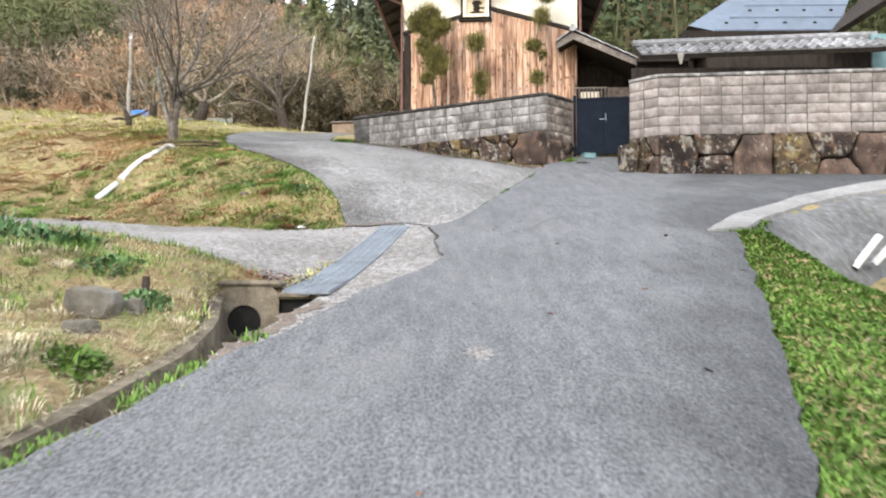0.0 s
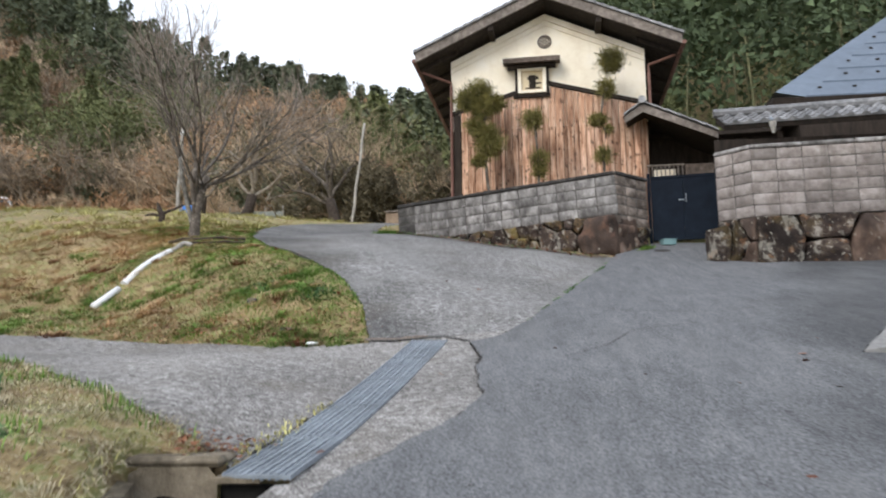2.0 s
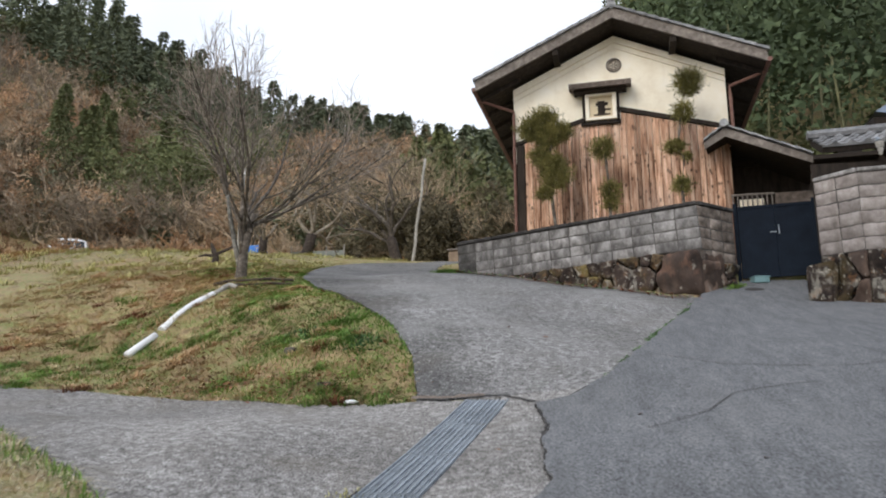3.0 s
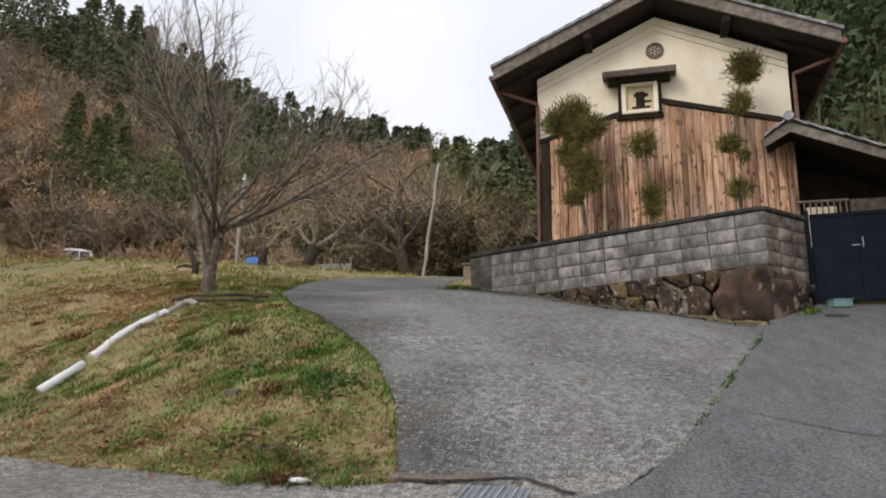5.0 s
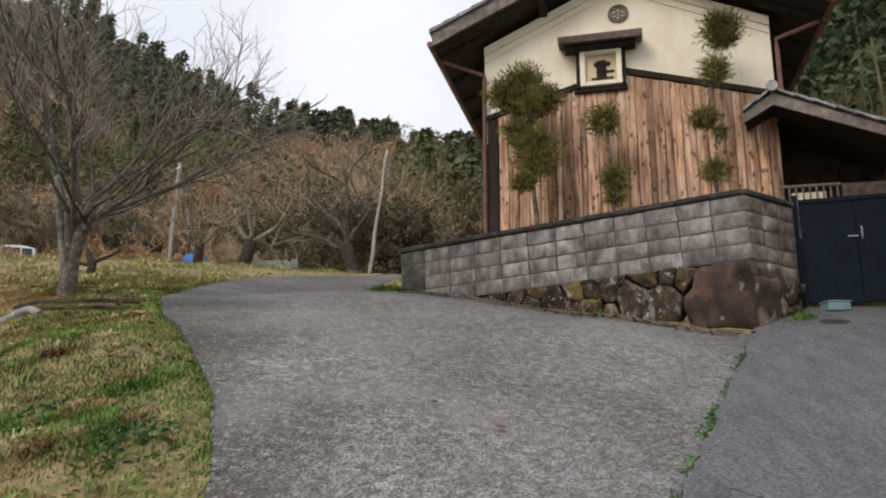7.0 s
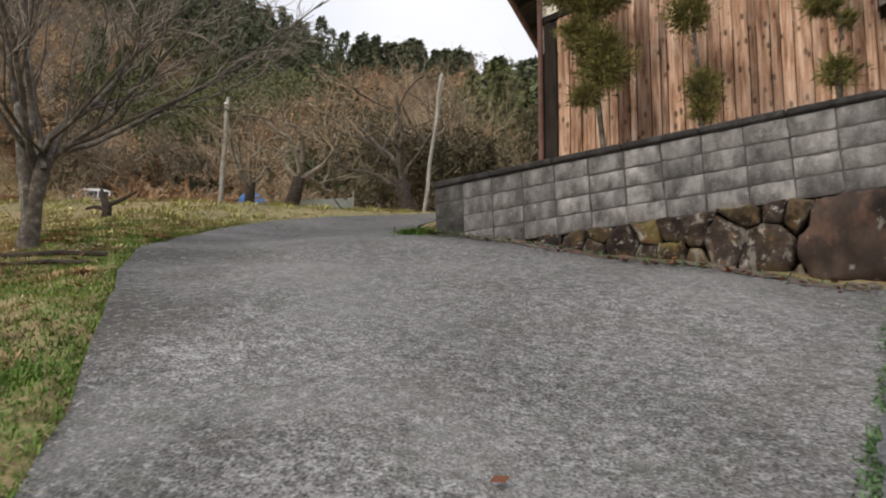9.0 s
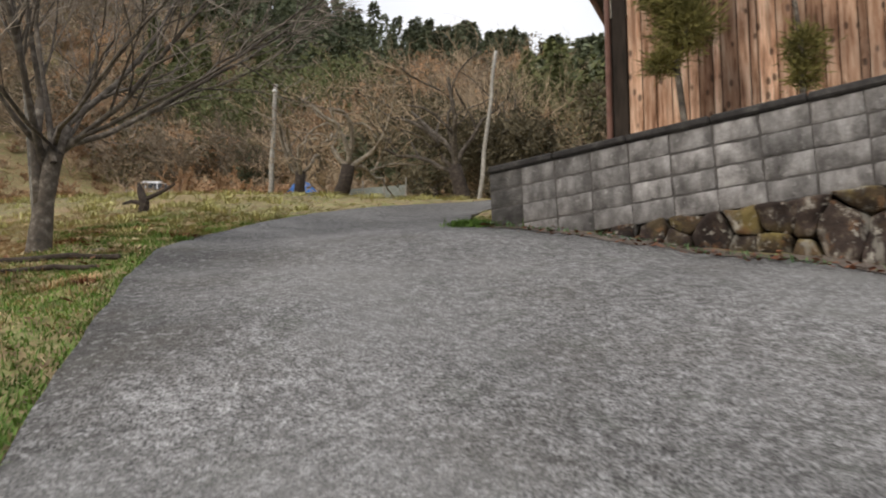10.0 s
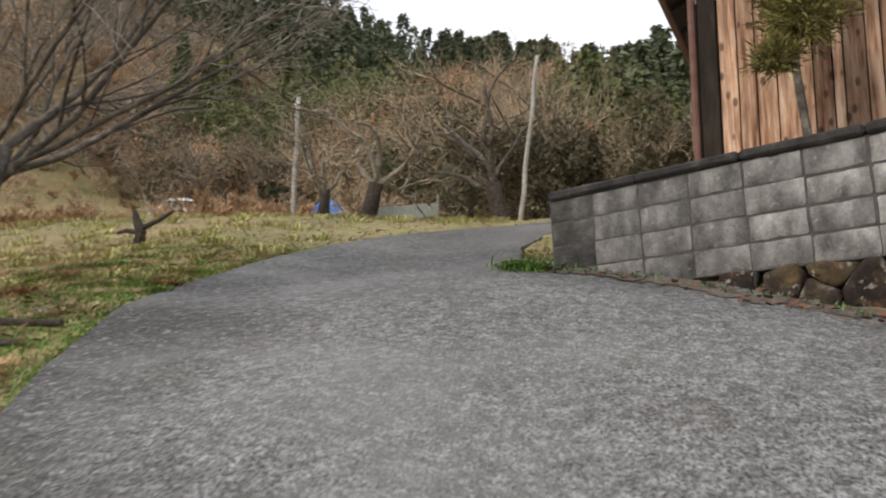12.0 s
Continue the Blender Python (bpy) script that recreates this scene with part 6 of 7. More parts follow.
def fan_tree(name, m, height, reach, limbs, seed, label, bark, twig, pale):
    """A leafless orchard tree: a short leaning trunk, limbs fanning upward to a broad dome, long fine ascending twigs."""
    rng = random.Random(seed)
    t = holder(name, m, label, "tree")
    fork = Vector((0.12, 0, 0.95))
    for pts, rad, bk in (([(0, 0, -0.25), (0.0, 0, 0.05), (0.03, 0, 0.5), fork, (0.2, 0.05, 1.25)], [0.18, 0.115, 0.09, 0.083, 0.065], bark),
                         ([(-0.02, 0.02, -0.1), (-0.05, 0.03, 0.25), (-0.19, 0.08, 0.65), (-0.35, 0.12, 1.25), (-0.42, 0.1, 1.7)], [0.06, 0.055, 0.05, 0.044, 0.033], pale),
                         ([(0.02, -0.03, 0.4), (0.0, -0.07, 0.75), (-0.02, -0.1, 1.1), (0.02, -0.1, 1.5)], [0.055, 0.052, 0.05, 0.042], bark)):
        bm = bmesh.new()
        tube(bm, pts, rad, 10)
        part("trunk", bm, bk, t, "pale lichened stem" if bk is pale else "", smooth=True)
    thick, tv, tf = bmesh.new(), [], []

    def line(p, d, ln, r, rise, wob, steps):
        pts, q, dd = [p], p.copy(), d.copy()
        for _ in range(steps):
            dd = (dd + Vector((rng.gauss(0, wob), rng.gauss(0, wob), rng.gauss(0, wob) + rise))).normalized()
            q = q + dd * ln / steps
            pts.append(q.copy())
        return pts, [r * (1 - 0.72 * k / steps) for k in range(steps + 1)]

    def thin(pts, rad):
        for a, b, ra, rb in zip(pts, pts[1:], rad, rad[1:]):
            s = (b - a).cross(Vector((rng.uniform(-1, 1), rng.uniform(-1, 1), rng.uniform(-1, 1))))
            s = s.normalized() if s.length > 1e-6 else Vector((1, 0, 0))
            o = s.cross((b - a).normalized())
            k = len(tv)
            for c, rr in ((a, ra), (b, rb)):
                for e in (s, -0.5 * s + 0.87 * o, -0.5 * s - 0.87 * o):
                    tv.append(tuple(c + e * rr))
            tf.extend([(k, k + 1, k + 4, k + 3), (k + 1, k + 2, k + 5, k + 4), (k + 2, k, k + 3, k + 5)])

    def room(p):
        """How much of the dome is left above and beside a point."""
        return max(0.0, 1.0 - math.hypot(math.hypot(p.x, p.y) / reach, p.z / height))

    def side(d, spread):
        ax = d.orthogonal().normalized()
        ax.rotate(Matrix.Rotation(rng.uniform(0, math.tau), 3, d))
        return (d + ax * spread).normalized()

    def branch(p, d, ln, r, level):
        pts, rad = line(p, d, ln, r, (0.05, 0.06, 0.05, 0.03)[level], (0.1, 0.13, 0.15, 0.16)[level], (7, 5, 4, 3)[level])
        if level < 2:
            tube(thick, pts, rad, 7 if level == 0 else 5, False)
        else:
            thin(pts, rad)
        if level == 3:
            return
        n = (8, 5, 4)[level]
        for k in range(n):
            f = 0.2 + 0.8 * (k + rng.random()) / n
            x = min(f, 0.999) * (len(pts) - 1)
            j = int(x)
            b = pts[j].lerp(pts[j + 1], x - j)
            dd = (pts[j + 1] - pts[j]).normalized()
            free = room(b)
            if free < 0.03 and level > 0:
                continue
            grow_ln = (0.35 + 0.9 * free) * (1.9, 1.05, 0.55)[level] * rng.uniform(0.6, 1.2)
            branch(b, side(dd, rng.uniform(0.4, 0.85)), grow_ln, max(rad[j] * (0.5, 0.5, 0.6)[level], (0.010, 0.0065, 0.0045)[level]), level + 1)

    for k in range(limbs):
        a = k * 2.399 + rng.uniform(-0.3, 0.3)
        up = (0.3, 0.75, 1.3, 0.5, 2.1)[k % 5] * rng.uniform(0.85, 1.15)
        d = Vector((math.cos(a), math.sin(a), up)).normalized()
        far = 1.0 / math.hypot(math.hypot(d.x, d.y) / reach, d.z / (height - 0.95))
        root = fork + Vector((rng.uniform(-0.12, 0.08), rng.uniform(-0.08, 0.08), rng.uniform(-0.2, 0.25)))
        branch(root, d, far * rng.uniform(0.82, 0.98), rng.uniform(0.025, 0.042), 0)
    for tip, up in ((Vector((-0.42, 0.1, 1.68)), Vector((-0.6, 0.2, 1.2))), (Vector((-0.42, 0.1, 1.66)), Vector((-0.1, -0.1, 1.6))), (Vector((0.02, -0.1, 1.48)), Vector((0.15, -0.3, 1.5)))):
        branch(tip, up.normalized(), 1.9, 0.032, 0)
    part("branchwork", thick, bark, t, smooth=True)
    mesh_np("twig_crown", tv, tf, twig, t, "fine grey-brown bare twigs")
    return t


fan_tree("cherry_tree", pose(-6.05, 16.55, H(-6.05, 16.55)), 5.4, 3.5, 12, 5, "bare grey cherry tree with limbs fanning upward", BARK, TWIG_GREY, LICHEN_BARK)
bare_tree("plum_tree", pose(-12.4, 31.5, H(-12.4, 31.5)), 4.2, 5, 0.8, 15, "gnarled leafless plum tree with pale twisted branches", BARK_DARK, 0.17, 1.0, 4, 0.34, 0.5, TWIG_BROWN, 3, limb=TWIG_BRANCH)
bare_tree("persimmon_tree", pose(-9.7, 29.2, H(-9.7, 29.2), 0, 18, 0), 4.4, 5, 1.0, 18, "leaning persimmon tree with a hollow dark trunk", BARK_DARK, 0.2, 1.0, 4, 0.32, 0.35, TWIG_BROWN, 3, limb=TWIG_BRANCH)
bare_tree("old_fruit_tree", pose(-6.4, 30.2, H(-6.4, 30.2), 0, -15, 0), 5.0, 6, 0.9, 27, "dark old fruit tree beside the leaning pole", BARK_DARK, 0.2, 1.1, 4, 0.26, 0.5, TWIG_BROWN, 3, limb=BARK)
for i, (x, y, hgt) in enumerate(((-16, 38, 5.5), (-11, 40, 6.5), (-7.5, 37, 6.5), (-4.5, 36, 3.8), (-3.0, 33.5, 3.2), (-1.5, 38, 3.6), (-14, 46, 7), (-9, 47, 8))):
    bare_tree("thicket_tree", pose(x, y, H(x, y)), hgt, 6, 0.85, 60 + i, "leafless brown thicket tree at the foot of the hill", BARK_DARK, 0.14, 0.7, 4, 0.2, 0.6, TWIG_BROWN if i % 3 else TWIG_RUST, 4, limb=BARK)


def build_poles():
    for x0, y0, x1, y1, z1, r, lab in ((-5.45, 28.6, -5.02, 28.7, 10.75, 0.055, "leaning bleached utility pole behind the wall's end"), (-13.4, 31.4, -13.3, 31.4, 11.75, 0.085, "upright grey wooden pole on the grass")):
        p = holder("utility_pole", pose(x0, y0, H(x0, y0)), lab, "pole", "old poles")
        bm = bmesh.new()
        zz = z1 - H(x0, y0)
        tube(bm, [(0, 0, -0.3)] + [((x1 - x0) * (k / 6) + 0.02 * math.sin(k * 2.1), (y1 - y0) * k / 6, zz * k / 6) for k in range(7)], [r * 1.1] + [r * (1.05 - 0.05 * k) for k in range(7)], 10)
        part("shaft", bm, POLE_GREY, p, smooth=True)
        if r > 0.06:
            bm = bmesh.new()
            tube(bm, [(0.05, -0.08, zz - 0.25), (0.17, -0.08, zz - 0.22)], 0.05, 8)
            part("insulator", bm, WHITE_PVC, p, "white insulator")


def niwaki(name, x, y, z0, pads, seed, label):
    """A cloud-pruned garden tree: thin stem with rounded pads of needles."""
    rng = np.random.default_rng(seed)
    t = holder(name, pose(x, y, z0), label, "topiary")
    tops = sorted(pads, key=lambda p: p[2])
    bm = bmesh.new()
    pts = [(0, 0, -0.1)] + [(px * 0.55, py * 0.5, pz - z0 - pr * 0.2) for px, py, pz, pr, fl in tops]
    tube(bm, pts, [0.045] + [0.035 - 0.02 * i / len(tops) for i in range(len(tops))], 7)
    for px, py, pz, pr, fl in tops:
        tube(bm, [(px * 0.45, py * 0.4, pz - z0 - pr * 0.6), (px, py, pz - z0)], [0.022, 0.01], 5)
    part("stem", bm, BARK, t)
    for px, py, pz, pr, fl in tops:
        n = int(4600 * (pr / 0.3) ** 2)
        d = rng.normal(size=(n, 3))
        d /= np.linalg.norm(d, axis=1)[:, None]
        lump = 1 + 0.65 * np.array([noise.noise(Vector(q) * 2.2 + Vector((pz, 0, px))) for q in d])
        loose = rng.random(n) < 0.14
        rad = pr * lump * np.where(loose, rng.uniform(0.9, 1.28, n), rng.uniform(0.4, 1.0, n))
        c = d * rad[:, None] * np.array([1, 1, fl]) + np.array([px, py, pz - z0])
        out = d + rng.normal(0, 0.45, (n, 3)) + np.array([0, 0, 0.3])
        out /= np.linalg.norm(out, axis=1)[:, None]
        ln = (rng.uniform(0.03, 0.075, n) * np.where(loose, 1.7, 1.0))[:, None]
        s = np.cross(out, rng.normal(size=(n, 3)))
        s /= np.linalg.norm(s, axis=1)[:, None]
        v = np.stack([c - s * 0.009, c + s * 0.009, c + out * ln], 1).reshape(-1, 3)
        mesh_np("needle_pad", v, np.arange(n * 3).reshape(-1, 3), NEEDLE, t)
    return t


TERR = 4.75
niwaki("cloud_pruned_tree", -0.1, 19.6, TERR, [(-0.6, 0, 8.12, 0.28, 0.85), (-0.28, -0.05, 8.3, 0.31, 0.8), (0.08, 0, 8.02, 0.26, 0.7), (-0.2, 0, 7.88, 0.3, 0.75), (-0.42, 0, 7.5, 0.2, 0.8), (-0.18, 0, 7.3, 0.27, 0.8), (-0.08, 0, 6.98, 0.3, 0.85), (-0.32, 0, 6.62, 0.18, 0.8)], 71, "cloud-pruned garden pine against the cedar boards")
niwaki("slim_pruned_tree", 0.95, 19.6, TERR, [(-0.08, 0, 7.58, 0.24, 1.0), (0.06, 0, 6.6, 0.19, 1.2), (0.04, 0, 6.32, 0.15, 1.1)], 72, "slim pruned garden shrub with two rounded tufts")
niwaki("tall_pruned_tree", 2.5, 19.5, TERR, [(0.26, 0, 8.98, 0.28, 0.85), (0.3, 0, 8.78, 0.17, 0.8), (0.12, 0, 8.25, 0.21, 1.1), (-0.1, 0, 7.48, 0.2, 0.7), (0.12, 0, 7.25, 0.1, 1.0), (-0.02, 0, 6.62, 0.18, 1.0)], 73, "tall thin pruned tree with stacked tufts of foliage")
build_poles()


def build_small():
    # white drain pipe lying down the bank
    p = holder("drain_pipe", pose(-6.09, 15.63, H(-6.09, 15.63)), "white plastic drain pipe lying down the grass bank", "pipe")
    line = [Vector(q) for q in ((-5.84, 15.6), (-5.99, 14.9), (-6.14, 14.2), (-6.29, 13.5))]
    pts = []
    for k in range(13):
        i = min(k // 4, 2)
        q = line[i].lerp(line[i + 1], (k - 4 * i) / 4)
        pts.append((q.x + 6.09, q.y - 15.63, max(H(*line[0]) + (H(*line[3]) - H(*line[0])) * k / 12, H(q.x, q.y) - 0.05) - H(-6.09, 15.63) + 0.05))
    for i, j, r in ((0, 3, 0.052), (2, 8, 0.06), (9, 12, 0.056)):
        bm = bmesh.new()
        tube(bm, pts[i:j + 1], r, 14)
        part("pipe_length", bm, POLE_GREY if i == 0 else WHITE_PVC, p, "greyed upper length" if i == 0 else "", smooth=True)
    for k in (2, 8):
        bm = bmesh.new()
        tube(bm, [Vector(pts[k]).lerp(Vector(pts[k + 1]), 0.0), Vector(pts[k]).lerp(Vector(pts[k + 1]), 0.35)], 0.068, 14)
        part("joint_collar", bm, WHITE_PVC, p)
    bm = bmesh.new()
    tube(bm, [(pts[0][0] + 0.16, pts[0][1] + 0.04, pts[0][2] - 0.03), (pts[0][0] + 0.06, pts[0][1] + 0.03, pts[0][2] + 0.01), pts[0]], 0.056, 14)
    part("elbow", bm, POLE_GREY, p)
    # stump with two side branches
    s = holder("tree_stump", pose(-8.97, 21.05, H(-8.97, 21.05)), "dark splintered stump with two stub branches", "stump")
    bm = bmesh.new()
    tube(bm, [(0, 0, -0.1), (0.03, 0, 0.2), (-0.06, 0, 0.38), (-0.12, 0, 0.55)], [0.11, 0.08, 0.065, 0.025], 9)
    part("trunk", bm, BARK_DARK, s)
    for pt in ([(0.03, 0, 0.25), (0.3, 0.05, 0.36), (0.55, 0.1, 0.5)], [(-0.02, 0, 0.2), (-0.25, 0, 0.24), (-0.48, 0.05, 0.22)]):
        bm = bmesh.new()
        tube(bm, pt, [0.045, 0.035, 0.02], 7)
        part("branch", bm, BARK_DARK, s)
    # weathered logs bedded in the verge
    for (x0, y0), (x1, y1), r in (((-6.3, 16.0), (-4.95, 16.45), 0.035), ((-5.9, 15.7), (-4.8, 16.05), 0.03)):
        bm = bmesh.new()
        tube(bm, [(x0 + (x1 - x0) * k / 6, y0 + (y1 - y0) * k / 6, H(x0 + (x1 - x0) * k / 6, y0 + (y1 - y0) * k / 6) + 0.03 + 0.012 * math.sin(k * 2)) for k in range(7)], [r * (1 - 0.05 * k) for k in range(7)], 9)
        ob = part("log", bm, BARK_DARK)
        tagged(ob, "weathered grey log half sunk in the grass", "log", "logs in the verge")
    # stones in the bank
    for i, (x, y, sz) in enumerate(((-2.42, 5.2, (0.34, 0.3, 0.26)), (-2.35, 4.85, (0.2, 0.18, 0.12)), (-2.22, 5.35, (0.14, 0.13, 0.14)), (-2.6, 11.6, (0.16, 0.12, 0.05)), (-3.3, 12.3, (0.15, 0.12, 0.09)), (-5.5, 16.75, (0.2, 0.14, 0.06)))):
        ob = part("field_stone", rock(sz, 300 + i, 0.2), PALE_STONE)
        ob.location = (x, y, float(ground_z(np.array([x]), np.array([y]))[0]) + sz[2] * 0.3)
        tagged(ob, "pale grey stone lying in the grass", "stone", "loose stones")
    st = holder("cut_stake", pose(-2.3, 5.75, H(-2.3, 5.75)), "dark cut stake in the bank", "stake")
    bm = bmesh.new()
    tube(bm, [(0, 0, -0.1), (0.01, 0, 0.22)], [0.035, 0.03], 8)
    part("stake", bm, BARK_DARK, st)
    # manhole and teal box near the gate
    x, y = 3.33, 17.6
    bm = bmesh.new()
    n = Vector((-(H(x + 0.3, y) - H(x - 0.3, y)) / 0.6, -(H(x, y + 0.3) - H(x, y - 0.3)) / 0.6, 1)).normalized()
    c = Vector((x, y, H(x, y) + 0.035))
    tube(bm, [c - n * 0.03, c + n * 0.012], [0.17, 0.165], 24)
    tagged(part("manhole_cover", bm, COPING), "small round dark drain cover set in the paving", "drain cover")
    for bx, by, sx in ((3.62, 18.4, 0.14),):
        tb = holder("plastic_crate", pose(bx, by, H(bx, by) + 0.02, 0, 0, 10), "faded teal plastic crate at the foot of the gate", "crate", "crates by the gate")
        bm = bmesh.new()
        box(bm, (-sx, -0.12, 0), (sx, 0.12, 0.12), 0.012)
        part("body", bm, TEAL, tb)
        bm = bmesh.new()
        box(bm, (-sx - 0.012, -0.132, 0.112), (sx + 0.012, 0.132, 0.13), 0.006)
        part("rim", bm, TEAL, tb)


def wheel(parent, x, y, r):
    bm = bmesh.new()
    tube(bm, [(x, y - 0.08, r), (x, y + 0.08, r)], r, 18)
    w = part("wheel", bm, RUBBER, parent)
    bm = bmesh.new()
    tube(bm, [(x, y - 0.09, r), (x, y - 0.075, r)], r * 0.6, 14)
    part("rim", bm, STEEL_GRATE, w)


def build_van(m, label):
    v = holder("parked_van", m, label, "van")
    bm = bmesh.new()
    prism(bm, [(-1.7, 0.25), (1.7, 0.25), (1.7, 1.0), (1.62, 1.72), (0.95, 1.86), (-0.35, 1.84), (-0.9, 1.15), (-1.62, 0.98)], 1.45)
    bmesh.ops.bevel(bm, geom=list(bm.edges), offset=0.05, segments=2, affect="EDGES")
    part("body", bm, CAR_WHITE, v)
    for pts in ([(-0.72, 1.15), (-0.05, 1.15), (-0.05, 1.68), (-0.35, 1.68)], [(0.03, 1.15), (0.75, 1.15), (0.75, 1.68), (0.03, 1.68)], [(0.83, 1.15), (1.52, 1.15), (1.48, 1.66), (0.83, 1.68)]):
        bm = bmesh.new()
        prism(bm, pts, 0.02, Matrix.Translation((0, -0.012, 0)))
        part("window", bm, BLACK_GLASS, v)
    for x in (-1.1, 1.12):
        wheel(v, x, 0.06, 0.27)
        wheel(v, x, 1.39, 0.27)
    bm = bmesh.new()
    box(bm, (1.66, 0.1, 0.8), (1.72, 0.3, 1.0), 0.01)
    part("tail_lamp", bm, COPPER_PIPE, v)


build_small()
build_van(pose(-38.2, 52.8, H(-38.2, 52.8) + 0.08, 0, 0, 30), "white kei van parked below the wooded hill")


def build_tarp():
    x, y = -14.4, 35.2
    t = holder("covered_pile", pose(x, y, H(x, y)), "blue tarpaulin thrown over a low pile", "tarpaulin")
    bm = bmesh.new()
    bmesh.ops.create_grid(bm, x_segments=12, y_segments=8, size=1)
    for v in bm.verts:
        r = max(abs(v.co.x), abs(v.co.y))
        v.co = Vector((v.co.x * 0.75, v.co.y * 0.5, 0.95 * (1 - r ** 4) + 0.05 * noise.noise(v.co * 4)))
    part("tarp", bm, BLUE_TARP, t, smooth=True)
    # low wire and board fence behind the trees
    f = holder("field_fence", pose(-12.0, 33.6, H(-12.0, 33.6)), "low faded grey net fence on thin posts", "fence")
    for k in range(4):
        bm = bmesh.new()
        tube(bm, [(k * 0.8, 0, -0.1), (k * 0.8, 0, 0.75)], 0.025, 6)
        part("post", bm, POLE_GREY, f)
    for k in range(3):
        bm = bmesh.new()
        box(bm, (k * 0.8 + 0.03, 0, 0.05), (k * 0.8 + 0.77, 0.015, 0.5))
        part("net_panel", bm, NET_GREY, f)
    c = holder("clay_wall", pose(-5.0, 33.2, H(-5.0, 33.2), 0, 0, -8), "low tan clay wall stub beyond the track's bend", "wall")
    bm = bmesh.new()
    box(bm, (0, 0, -0.2), (1.9, 0.35, 0.85), 0.06)
    part("wall_body", bm, CLAY, c)
    bm = bmesh.new()
    box(bm, (-0.05, -0.05, 0.85), (1.95, 0.4, 0.93), 0.03)
    part("wall_cap", bm, GREY_WOOD, c)


build_tarp()


def build_trays():
    """Two white plastic seedling trays propped below the apron, and a pale worn mark on the lane."""
    for x, y, a in ((5.42, 9.72, 55), (5.8, 9.95, 50)):
        z = H(x, y) - 0.66
        t = holder("seedling_tray", pose(x, y, z + 0.02, 0, -a, -25), "white plastic tray propped against the field bank", "tray", "propped trays")
        bm = bmesh.new()
        box(bm, (0, -0.16, 0), (0.5, 0.16, 0.02), 0.004)
        part("base", bm, CONCRETE_PALE, t)
        for lo, hi in (((0, -0.17, 0.02), (0.5, -0.14, 0.09)), ((0, 0.14, 0.02), (0.5, 0.17, 0.09)), ((0, -0.14, 0.02), (0.03, 0.14, 0.09)), ((0.47, -0.14, 0.02), (0.5, 0.14, 0.09))):
            bm = bmesh.new()
            box(bm, lo, hi, 0.004)
            part("rim", bm, WHITE_PVC, t)
    ring = [(0.24 + (0.09 + 0.02 * math.sin(3 * k)) * math.cos(k * math.tau / 18), 4.85 + (0.14 + 0.03 * math.cos(5 * k)) * math.sin(k * math.tau / 18)) for k in range(18)]
    tagged(sheet("road_patch", ring, CONCRETE_SIDE, 0.046, step=0.1, skirt=0.02), "small pale worn patch on the asphalt", kind="structure")


build_trays()


def build_scrap():
    """A crumpled scrap of white plastic at the bank's foot."""
    bm = bmesh.new()
    bmesh.ops.create_icosphere(bm, subdivisions=2, radius=1.0)
    for v in bm.verts:
        k = 1 + 0.45 * noise.noise(v.co * 2.1)
        v.co = Vector((v.co.x * 0.085 * k, v.co.y * 0.05 * k, v.co.z * 0.02 + 0.012 * noise.noise(v.co * 3)))
    ob = part("plastic_scrap", bm, WHITE_PVC)
    ob.location = (-2.12, 11.08, H(-2.12, 11.08) + 0.025)
    tagged(ob, "crumpled white plastic scrap beside the farm track", "litter")


build_scrap()

# ---- far woods on the hill ----
def ridge_line(x, y):
    """The steepest sight line to the hill's tree tops, by direction, a little uneven."""
    a = math.degrees(math.atan2(-x, y - 8))
    e = np.interp(a, [-60, -25, -8, 2, 8, 12, 16, 20, 23, 27, 32.8, 36.3, 42, 60], [40, 38, 32, 24, 21.2, 21.5, 22.3, 23.7, 25.0, 26.7, 28.6, 30.2, 33, 38])
    return math.tan(radians(float(e) + 0.4 + 0.7 * noise.noise(Vector((a * 0.9, 0, 3)))))


